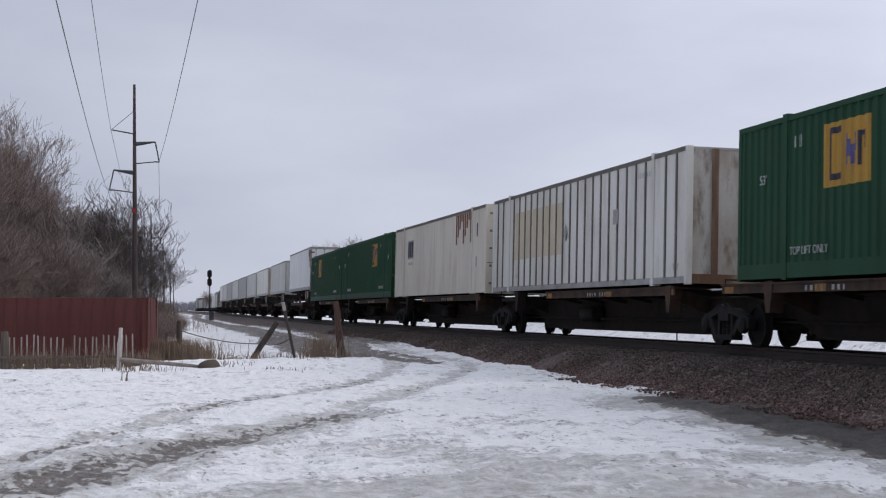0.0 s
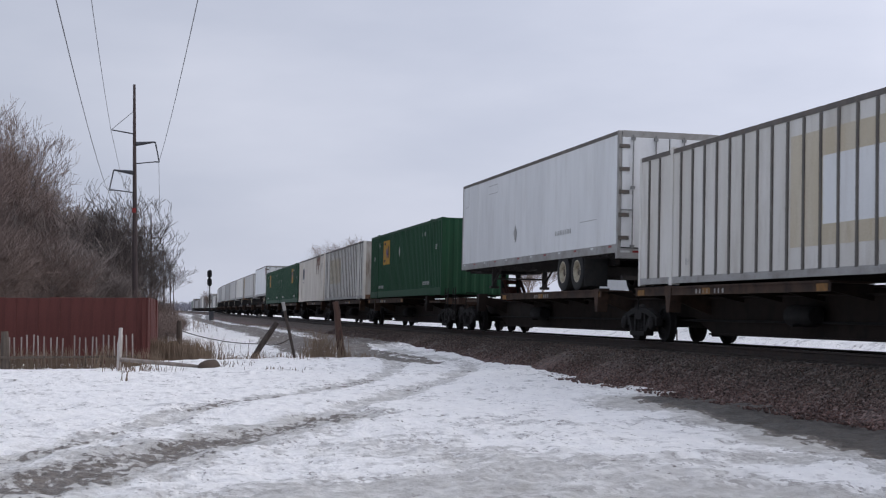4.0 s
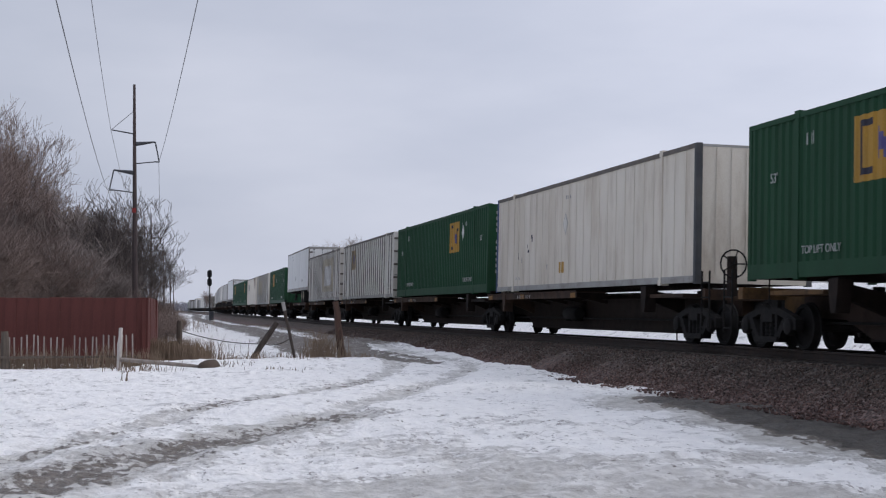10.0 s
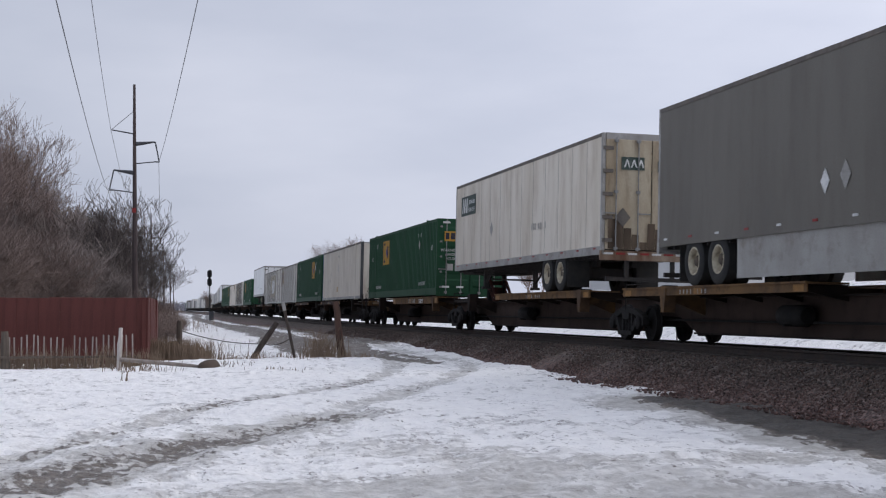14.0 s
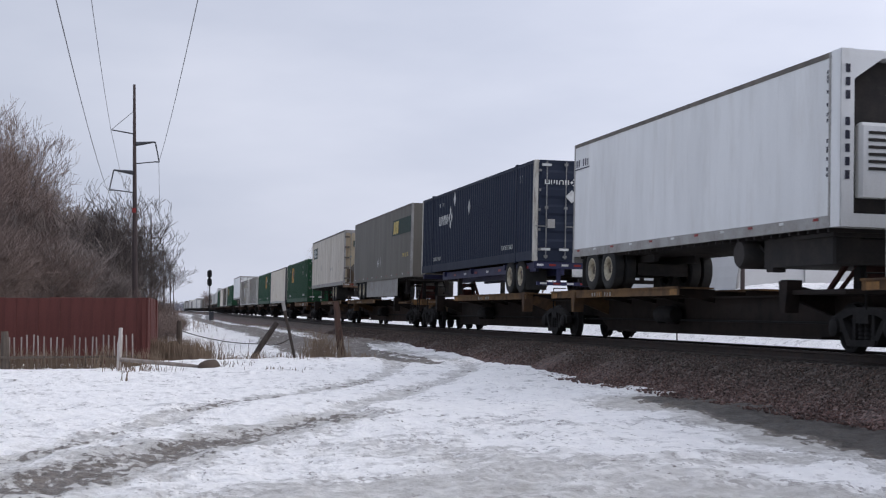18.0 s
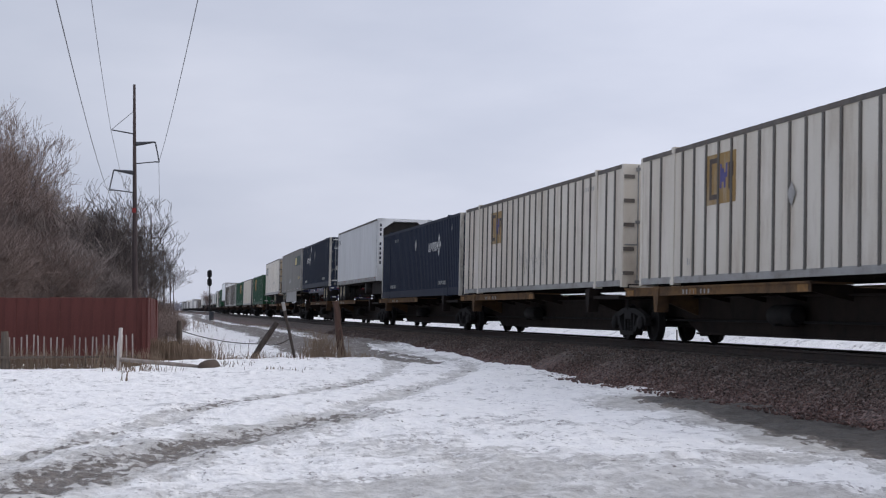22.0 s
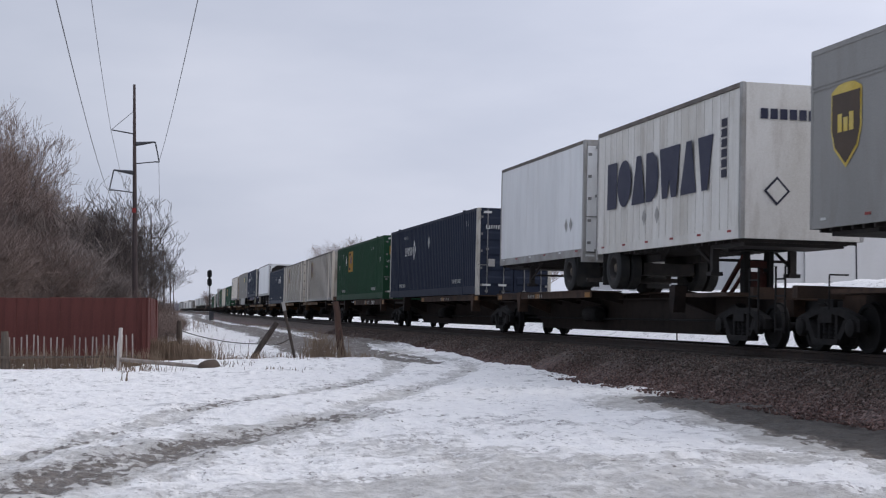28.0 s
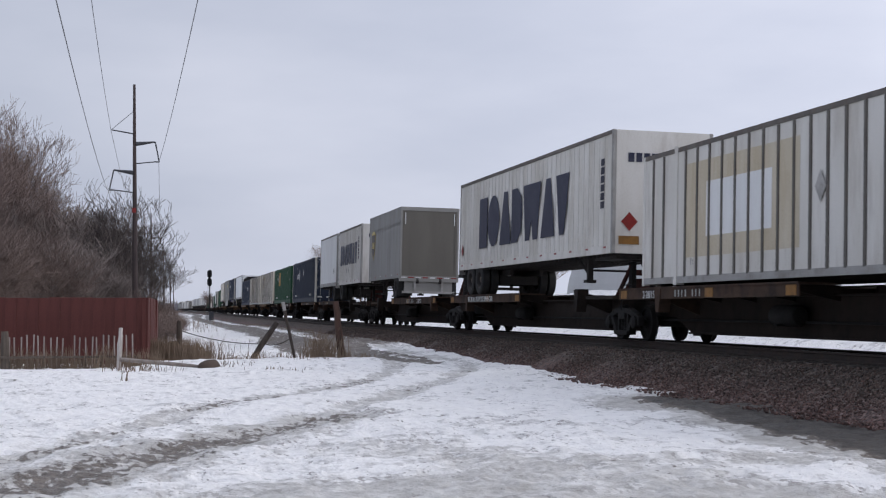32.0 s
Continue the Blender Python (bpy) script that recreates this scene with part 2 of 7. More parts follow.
    def prism(self, outline, x0, x1, plane="yz"):
        """A flat outline given thickness: outline in (y, z) between x0 and x1, or in (x, z) between two y, or in (x, y) between two z."""
        n = len(outline)
        put = {"yz": lambda a, b, t: (t, a, b), "xz": lambda a, b, t: (a, t, b), "xy": lambda a, b, t: (a, b, t)}[plane]
        vs = [put(a, b, x0) for a, b in outline] + [put(a, b, x1) for a, b in outline]
        fs = [tuple(range(n)), tuple(range(2 * n - 1, n - 1, -1))]
        fs += [(i, n + i, n + (i + 1) % n, (i + 1) % n) for i in range(n)]
        return self.add(vs, fs)

    def mesh(self, name, mat, smooth=False):
        me = bpy.data.meshes.new(name)
        me.from_pydata(self.v, [], self.f)
        bm = bmesh.new()
        bm.from_mesh(me)
        bmesh.ops.recalc_face_normals(bm, faces=bm.faces)
        bm.to_mesh(me)
        bm.free()
        me.materials.append(mat)
        if smooth:
            me.polygons.foreach_set("use_smooth", [True] * len(me.polygons))
            me.set_sharp_from_angle(angle=radians(40))
        return me


def part(name, geo, material, parent=None, label="", at=None, smooth=False):
    """Links a mesh as ONE object, under a thing or a part."""
    ob = new(name, geo if isinstance(geo, bpy.types.Mesh) else geo.mesh(name, material, smooth))
    ob.parent = parent
    if at is not None:
        ob.matrix_basis = at
    if label:
        ob["label"] = label
    return ob


def empty(name, label, category, group="", at=None, kind=""):
    ob = tagged(new(name), label, category, group, kind)
    ob.empty_display_size = 0.3
    if at is not None:
        ob.matrix_basis = at
    return ob


def words(text, size, mat, thick=0.004):
    """The mesh of a word in the built-in font, upright in the x z plane, facing -y."""
    cu = bpy.data.curves.new("word", "FONT")
    cu.body, cu.size, cu.extrude = text, size, thick
    cu.align_x = "CENTER"
    ob = bpy.data.objects.new("word", cu)
    scene.collection.objects.link(ob)
    me = bpy.data.meshes.new_from_object(ob.evaluated_get(bpy.context.evaluated_depsgraph_get()))
    bpy.data.objects.remove(ob)
    me.transform(Matrix.Rotation(radians(90), 4, "X"))
    me.materials.clear()
    me.materials.append(mat)
    return me


# ---- the line of the track ----
RAIL_Z = 0.74
AXIS = 12.60
CANT = 1.3
BENDS = [(50.0, 90.0, 6.1e-4), (155.0, 175.0, -2.6e-4), (160.0, 235.0, 1.4e-4), (235.0, 290.0, 4.5e-4), (330.0, 450.0, -3.2e-4)]  # from, to, turn for each metre


def lay_line():
    """Places and headings every metre along the axis."""
    x, y, a, rows = AXIS, -80.0, 0.0, []
    for i in range(1500):
        rows.append((x, y, a))
        s = i - 80.0
        a += sum(k for s0, s1, k in BENDS if s0 <= s < s1)
        x, y = x + math.sin(a), y + math.cos(a)
    return rows


LINE = lay_line()


def line(s, side=0.0):
    """Place and heading of the track's axis at s metres past the camera, offset to the right by side."""
    i = min(max(int(math.floor(s)) + 80, 0), 1498)
    u = s + 80 - i
    (x0, y0, a0), (x1, y1, a1) = LINE[i], LINE[i + 1]
    a = a0 + (a1 - a0) * u
    return x0 + (x1 - x0) * u + side * math.cos(a), y0 + (y1 - y0) * u - side * math.sin(a), a


SPEED, GAIN = 10.52, 0.034


def gone(t):
    return SPEED * t + GAIN * t * t / 2


def on_track(s, z=0.0):
    x, y, a = line(s)
    return pose(x, y, RAIL_Z + z, 0, CANT, -math.degrees(a))


# ---- ground ----
def fade(a, b, v):
    u = min(max((v - a) / (b - a), 0.0), 1.0)
    return u * u * (3 - 2 * u)


def wobble(x, y, f, k=0.0):
    return noise.noise(Vector((x * f, y * f, k)))


def near_path(x, y, path):
    """Distance from a place to a path of straight pieces."""
    best = 1e9
    for (ax, ay), (bx, by) in zip(path, path[1:]):
        dx, dy = bx - ax, by - ay
        u = min(max(((x - ax) * dx + (y - ay) * dy) / (dx * dx + dy * dy), 0), 1)
        best = min(best, math.hypot(x - ax - u * dx, y - ay - u * dy))
    return best


# the two wheel tracks of the way that swings from the crossing towards the line, and the muddy places
WHEELWAY = [[(-2.6, 12.2), (-1.21, 14.82), (-0.46, 17.2), (0.6, 20.6), (1.56, 23.2), (2.94, 25.7), (4.1, 28.0), (5.3, 31.1), (6.7, 36.0), (7.4, 40.4), (7.9, 46.5), (8.4, 57.0), (9.2, 76.0)],
            [(-2.2, 10.9), (-0.92, 12.36), (-0.45, 13.19), (0.16, 14.91), (0.79, 16.21), (1.44, 17.33), (2.59, 19.85), (3.7, 22.83), (5.1, 26.18), (6.77, 30.28), (8.5, 35.3), (9.0, 38.2), (8.9, 41.0), (8.7, 45.0), (9.2, 58.0), (9.8, 76.0)]]
MUDLINE = [(-2.4, 11.2), (-0.92, 12.36), (-0.45, 13.19), (0.16, 14.91), (0.79, 16.21), (1.44, 17.33), (2.15, 18.74), (2.86, 20.12)]
WETLINE = [(9.15, 22.8), (9.0, 19.95), (8.75, 16.82), (8.42, 14.23), (8.03, 7.65)]
BROWNLINE = [(9.4, 70.4), (8.6, 59.0), (7.8, 50.0), (7.5, 43.7), (7.45, 39.2), (7.6, 37.0)]
BROWNLINE_THIN = [(8.1, 48.9), (8.3, 44.4), (8.4, 39.8)]


def masks(x, y):
    """Mud, ice and trampling at a place, 0 to 1 each."""
    w = 0.25 * wobble(x, y, 0.9, 4.0) + 0.12 * wobble(x, y, 3.0, 7.0)
    mud = ice = 0.0
    if 7 < y < 90 and -12 < x < 14:
        for i, path in enumerate(WHEELWAY):
            d = near_path(x, y, path) + 0.55 * w
            ice = max(ice, 0.95 * fade(0.5, 0.14, d) * (0.85 + 0.5 * wobble(x, y, 0.4, 21.0)))
            mud = max(mud, 0.4 * fade(0.26, 0.06, d) * fade(-0.15, 0.3, wobble(x, y, 0.35, 11.0)) * fade(40, 30, y))
        d = near_path(x, y, MUDLINE) + 1.3 * w
        mud = max(mud, (0.62 + 0.35 * wobble(x, y, 0.8, 31.0)) * fade(0.75, 0.0, d))
        ice = max(ice, fade(1.3, 0.3, d))
        d = near_path(x, y, WETLINE) + 1.2 * w
        mud = max(mud, (1.45 + 0.6 * wobble(x, y, 0.8, 33.0)) * fade(1.2, 0.45, d))
        ice = max(ice, fade(2.0, 0.9, d + 0.9 * wobble(x, y, 0.35, 35.0)))
        d = min(near_path(x, y, BROWNLINE), near_path(x, y, BROWNLINE_THIN) + 0.4) + 0.7 * w
        mud = max(mud, fade(0.75, 0.45, d) * 0.8)
        ice = max(ice, fade(19.5, 12.0, y + 3.5 * wobble(x, y, 0.22, 3.5)) * fade(0.45, -0.3, wobble(x, y, 0.45, 2.5) - 0.25 * fade(3, -1, x)))
    off = x - line(y)[0]
    edge = 0.35 * wobble(x, y * 0.3, 0.5, 8.0)
    far_bare = max(fade(-6.9, -6.1, off + edge) * fade(-4.2, -4.7, off + edge), fade(-3.9, -3.4, off + edge)) * fade(-1, -2, off) * fade(44, 58, y)
    mud = max(mud, 0.8 * far_bare, 0.5 * fade(150, 300, y) * fade(-3, -5, off) * fade(-0.1, 0.25, wobble(x, y * 0.2, 0.3, 12.0)))
    return min(mud, 1.6), min(ice, 1.0)


def relief(x, y):
    """Height of the snow."""
    e = 1.0 - fade(60, 140, math.hypot(x, y))
    z = e * (0.07 * wobble(x, y, 0.3, 1.0) + 0.04 * wobble(x, y, 1.1, 2.0) + 0.05 * wobble(x, y, 2.6, 5.0) + 0.025 * wobble(x, y, 6.0, 6.0))
    off = x - line(y)[0]
    # drift on the foot of the bank
    z += 0.06 * fade(-5.2, -3.0, off) * fade(0, -1.5, off) * fade(27, 33, y) * fade(48, 40, y)
    # the way rises towards the line
    z += 0.24 * fade(36, 52, y) * fade(-8.5, -4.5, off) * fade(0, -1.5, off) * fade(150, 100, y)
    # ridge of old snow in front of the broken posts, hollow behind it
    if -12 < x < 9 and 25 < y < 70:
        d = y - (38.5 - 0.25 * (x - 2))
        z += (0.16 * fade(0.2, 2.2, x) * math.exp(-(d / 2.6) ** 2) - 0.28 * fade(2.5, 8.0, d)) * fade(9, 6, x) - 0.1 * fade(1.0, -1.0, x) * fade(-4.0, 0.0, d)
    # bank of shoved snow across the line
    if off > 6:
        z += fade(9, 15, off) * (2.5 + 0.3 * wobble(x, y, 0.15, 9.0)) * fade(15, 45, y) * fade(190, 120, y)
        z += 0.9 * fade(120, 170, y) * fade(9, 20, off)
    if y < 90 and -12 < x < 14:
        for path in WHEELWAY:
            z -= 0.05 * fade(0.55, 0.1, near_path(x, y, path))
    return z


def snow_material():
    m, n, l, p = nodes_of("snow")
    co = n.new("ShaderNodeTexCoord")

    def noise_at(scale, detail, rough=0.55, stretch=None):
        t = n.new("ShaderNodeTexNoise")
        t.inputs["Scale"].default_value, t.inputs["Detail"].default_value, t.inputs["Roughness"].default_value = scale, detail, rough
        if stretch:
            mp = n.new("ShaderNodeMapping")
            mp.inputs["Scale"].default_value = stretch
            l.new(co.outputs["Object"], mp.inputs["Vector"])
            l.new(mp.outputs["Vector"], t.inputs["Vector"])
        else:
            l.new(co.outputs["Object"], t.inputs["Vector"])
        return t.outputs["Fac"]

    def ramp(fac, a, b, ca=(0, 0, 0, 1), cb=(1, 1, 1, 1)):
        r = n.new("ShaderNodeValToRGB")
        r.color_ramp.elements[0].position, r.color_ramp.elements[0].color = a, ca
        r.color_ramp.elements[1].position, r.color_ramp.elements[1].color = b, cb
        l.new(fac, r.inputs["Fac"])
        return r.outputs["Color"]

    def math_of(op, a, b):
        t = n.new("ShaderNodeMath")
        t.operation = op
        for i, v in enumerate((a, b)):
            if isinstance(v, (int, float)):
                t.inputs[i].default_value = v
            else:
                l.new(v, t.inputs[i])
        return t.outputs[0]

    def mix(fac, a, b):
        t = n.new("ShaderNodeMix")
        t.data_type = "RGBA"
        l.new(fac, t.inputs[0])
        for i, v in ((6, a), (7, b)):
            if isinstance(v, tuple):
                t.inputs[i].default_value = v
            else:
                l.new(v, t.inputs[i])
        return t.outputs[2]

    mud_at, ice_at = n.new("ShaderNodeAttribute"), n.new("ShaderNodeAttribute")
    mud_at.attribute_name, ice_at.attribute_name = "mud", "ice"
    fine, mid, coarse = noise_at(26, 5, 0.6), noise_at(3.4, 7, 0.66), noise_at(0.7, 4)
    crumbs = noise_at(5.5, 6, 0.66, (1.0, 0.6, 1.0))
    specks = noise_at(15.0, 4, 0.6, (1.0, 0.6, 1.0))
    snow = ramp(mid, 0.3, 0.7, (0.81, 0.79, 0.77, 1), (0.96, 0.935, 0.9, 1))
    flakes = noise_at(4.2, 5, 0.6, (1.0, 0.75, 1.0))
    worn = math_of("ADD", math_of("MULTIPLY", ramp(coarse, 0.36, 0.64), 0.14), math_of("MULTIPLY", ice_at.outputs["Fac"], 0.16))
    old = ramp(math_of("ADD", flakes, worn), 0.625, 0.73)
    snow = mix(math_of("MULTIPLY", old, 0.55), snow, (0.43, 0.41, 0.395, 1))
    dots = ramp(math_of("ADD", specks, worn), 0.715, 0.775)
    snow = mix(math_of("MULTIPLY", dots, 0.7), snow, (0.2, 0.17, 0.15, 1))
    sheets = noise_at(1.5, 6, 0.62, (1.0, 0.7, 1.0))
    ice_fac = ramp(math_of("ADD", math_of("MULTIPLY", ice_at.outputs["Fac"], 0.5), math_of("ADD", math_of("MULTIPLY", flakes, 0.5), math_of("MULTIPLY", sheets, 0.5))), 0.7, 1.0)
    ice_col = ramp(mid, 0.36, 0.64, (0.37, 0.345, 0.31, 1), (0.66, 0.635, 0.595, 1))
    col = mix(ice_fac, snow, ice_col)
    shreds = noise_at(8.5, 5, 0.62, (1.0, 0.55, 1.0))
    chips = math_of("ADD", math_of("MULTIPLY", flakes, 0.45), math_of("MULTIPLY", shreds, 1.05))
    mud_fac = ramp(math_of("ADD", math_of("MULTIPLY", mud_at.outputs["Fac"], 0.45), chips), 0.9, 1.3)
    mud_col = ramp(specks, 0.36, 0.66, (0.068, 0.053, 0.043, 1), (0.18, 0.148, 0.12, 1))
    wet = math_of("MULTIPLY", math_of("MULTIPLY", ramp(mud_at.outputs["Fac"], 0.82, 0.96), mud_fac), ramp(shreds, 0.36, 0.62, (0.98, 0.98, 0.98, 1), (0.5, 0.5, 0.5, 1)))
    mud_col = mix(wet, mud_col, (0.026, 0.023, 0.021, 1))
    col = mix(math_of("MULTIPLY", mud_fac, 0.9), col, mud_col)
    l.new(col, p.inputs["Base Color"])
    l.new(mix(wet, ramp(ice_fac, 0.0, 1.0, (0.75, 0.75, 0.75, 1), (0.42, 0.42, 0.42, 1)), (0.45, 0.45, 0.45, 1)), p.inputs["Roughness"])
    l.new(mix(mud_fac, (0.5, 0.5, 0.5, 1), (0.1, 0.1, 0.1, 1)), p.inputs["Specular IOR Level"])
    b1 = n.new("ShaderNodeBump")
    b1.inputs["Strength"].default_value, b1.inputs["Distance"].default_value = 0.9, 0.12
    l.new(math_of("ADD", mid, math_of("MULTIPLY", crumbs, 0.5)), b1.inputs["Height"])
    b2 = n.new("ShaderNodeBump")
    b2.inputs["Strength"].default_value, b2.inputs["Distance"].default_value = 0.35, 0.012
    l.new(fine, b2.inputs["Height"])
    l.new(b1.outputs["Normal"], b2.inputs["Normal"])
    l.new(b2.outputs["Normal"], p.inputs["Normal"])
    return m


def build_ground():
    verts, mud, ice = [], [], []
    rows, y = [], -30.0
    while y < 8:
        rows.append(y)
        y += 2.0
    while y < 3200:
        rows.append(y)
        y += max(0.07, 0.0055 * y) if y < 75 else 0.03 * y
    rows.append(4000.0)
    cols = 420
    for y in rows:
        d = max(y, 9.0)
        for i in range(cols + 1):
            u = -1 + 2 * i / cols
            k = u * 0.47 if abs(u) < 0.92 else math.copysign(0.4324 + (abs(u) - 0.92) * 50, u)
            x = d * (k + 0.24)
            verts.append((x, y, relief(x, y) if y < 400 else 0.0))
            a, b = masks(x, y) if 6 < y < 420 and -15 < x < 40 or 200 < y < 3000 and -400 < x < 400 else (0.0, 0.0)
            mud.append(a)
            ice.append(b)
    n = cols + 1
    faces = [(r * n + i, r * n + i + 1, (r + 1) * n + i + 1, (r + 1) * n + i) for r in range(len(rows) - 1) for i in range(cols)]
    me = bpy.data.meshes.new("ground")
    me.from_pydata(verts, [], faces)
    for name, values in (("mud", mud), ("ice", ice)):
        me.attributes.new(name, "FLOAT", "POINT").data.foreach_set("value", values)
    me.materials.append(snow_material())
    me.polygons.foreach_set("use_smooth", [True] * len(me.polygons))
    return tagged(new("ground", me), "trodden snow with icy patches and muddy wheel tracks", "snow", kind="structure")


build_ground()


# ---- track ----
def ballast_height(o):
    """Height of the bank's surface at an offset from the axis."""
    pts = [(-3.3, -0.12), (-2.85, 0.14), (-2.35, 0.385), (-1.95, 0.535), (-1.5, 0.562), (1.5, 0.562), (2.0, 0.53), (3.4, -0.02), (3.6, -0.12)]
    for (a, za), (b, zb) in zip(pts, pts[1:]):
        if a <= o <= b:
            return za + (zb - za) * (o - a) / (b - a)
    return -0.12


def stone_shape(r):
    """A crushed stone: an uneven eight-cornered lump."""
    vs = [Vector((sx * (0.6 + 0.5 * r.random()), sy * (0.6 + 0.5 * r.random()), sz * (0.45 + 0.45 * r.random()))) for sx in (-1, 1) for sy in (-1, 1) for sz in (-1, 1)]
    return vs, [(0, 1, 3, 2), (4, 6, 7, 5), (0, 4, 5, 1), (2, 3, 7, 6), (1, 5, 7, 3), (0, 2, 6, 4)]


def ballast_material():
    m, n, l, p = nodes_of("ballast_stones")
    co, geo = n.new("ShaderNodeTexCoord"), n.new("ShaderNodeNewGeometry")
    v = n.new("ShaderNodeTexVoronoi")
    v.inputs["Scale"].default_value = 22.0
    l.new(co.outputs["Object"], v.inputs["Vector"])
    big = n.new("ShaderNodeTexNoise")
    big.inputs["Scale"].default_value, big.inputs["Detail"].default_value = 0.9, 4.0
    l.new(co.outputs["Object"], big.inputs["Vector"])
    r = n.new("ShaderNodeValToRGB")
    for i, (pos, c) in enumerate(((0.0, (0.058, 0.05, 0.046)), (0.3, (0.12, 0.098, 0.088)), (0.55, (0.215, 0.15, 0.13)), (0.8, (0.14, 0.122, 0.112)), (1.0, (0.3, 0.265, 0.245)))):
        e = r.color_ramp.elements[i] if i < 2 else r.color_ramp.elements.new(pos)
        e.position, e.color = pos, (*c, 1)
    ad = n.new("ShaderNodeMath")
    ad.operation = "ADD"
    sep = n.new("ShaderNodeSeparateColor")
    l.new(v.outputs["Color"], sep.inputs["Color"])
    l.new(sep.outputs["Red"], ad.inputs[0])
    l.new(geo.outputs["Random Per Island"], ad.inputs[1])
    fr = n.new("ShaderNodeMath")
    fr.operation = "FRACT"
    l.new(ad.outputs[0], fr.inputs[0])
    l.new(fr.outputs[0], r.inputs["Fac"])
    sh = n.new("ShaderNodeMix")
    sh.data_type, sh.blend_type = "RGBA", "MULTIPLY"
    sh.inputs[0].default_value = 0.6
    tone = n.new("ShaderNodeValToRGB")
    tone.color_ramp.elements[0].position, tone.color_ramp.elements[0].color = 0.35, (0.6, 0.58, 0.57, 1)
    tone.color_ramp.elements[1].position, tone.color_ramp.elements[1].color = 0.7, (1.1, 1.05, 1.02, 1)
    l.new(big.outputs["Fac"], tone.inputs["Fac"])
    l.new(r.outputs["Color"], sh.inputs[6])
    l.new(tone.outputs["Color"], sh.inputs[7])
    pos = n.new("ShaderNodeSeparateXYZ")
    l.new(geo.outputs["Position"], pos.inputs[0])
    foot = n.new("ShaderNodeMapRange")
    foot.inputs["From Min"].default_value, foot.inputs["From Max"].default_value = 0.42, 0.02
    wob = n.new("ShaderNodeMath")
    wob.operation, wob.inputs[1].default_value = "MULTIPLY_ADD", 0.3
    l.new(big.outputs["Fac"], wob.inputs[0])
    l.new(pos.outputs["Z"], wob.inputs[2])
    lo = n.new("ShaderNodeMath")
    lo.operation, lo.inputs[1].default_value = "SUBTRACT", 0.15
    l.new(wob.outputs[0], lo.inputs[0])
    l.new(lo.outputs[0], foot.inputs["Value"])
    kind = n.new("ShaderNodeMix")  # grey-brown stones above, fresh pink ones along the foot
    kind.data_type = "RGBA"
    kind.inputs[6].default_value, kind.inputs[7].default_value = (0.62, 0.575, 0.53, 1), (0.98, 0.78, 0.75, 1)
    l.new(foot.outputs["Result"], kind.inputs[0])
    tint = n.new("ShaderNodeMix")
    tint.data_type, tint.blend_type = "RGBA", "MULTIPLY"
    tint.inputs[0].default_value = 1.0
    l.new(sh.outputs[2], tint.inputs[6])
    l.new(kind.outputs[2], tint.inputs[7])
    l.new(tint.outputs[2], p.inputs["Base Color"])
    p.inputs["Roughness"].default_value = 0.9
    b = n.new("ShaderNodeBump")
    b.inputs["Strength"].default_value, b.inputs["Distance"].default_value = 0.8, 0.03
    b.invert = True
    l.new(v.outputs["Distance"], b.inputs["Height"])
    l.new(b.outputs["Normal"], p.inputs["Normal"])
    return m


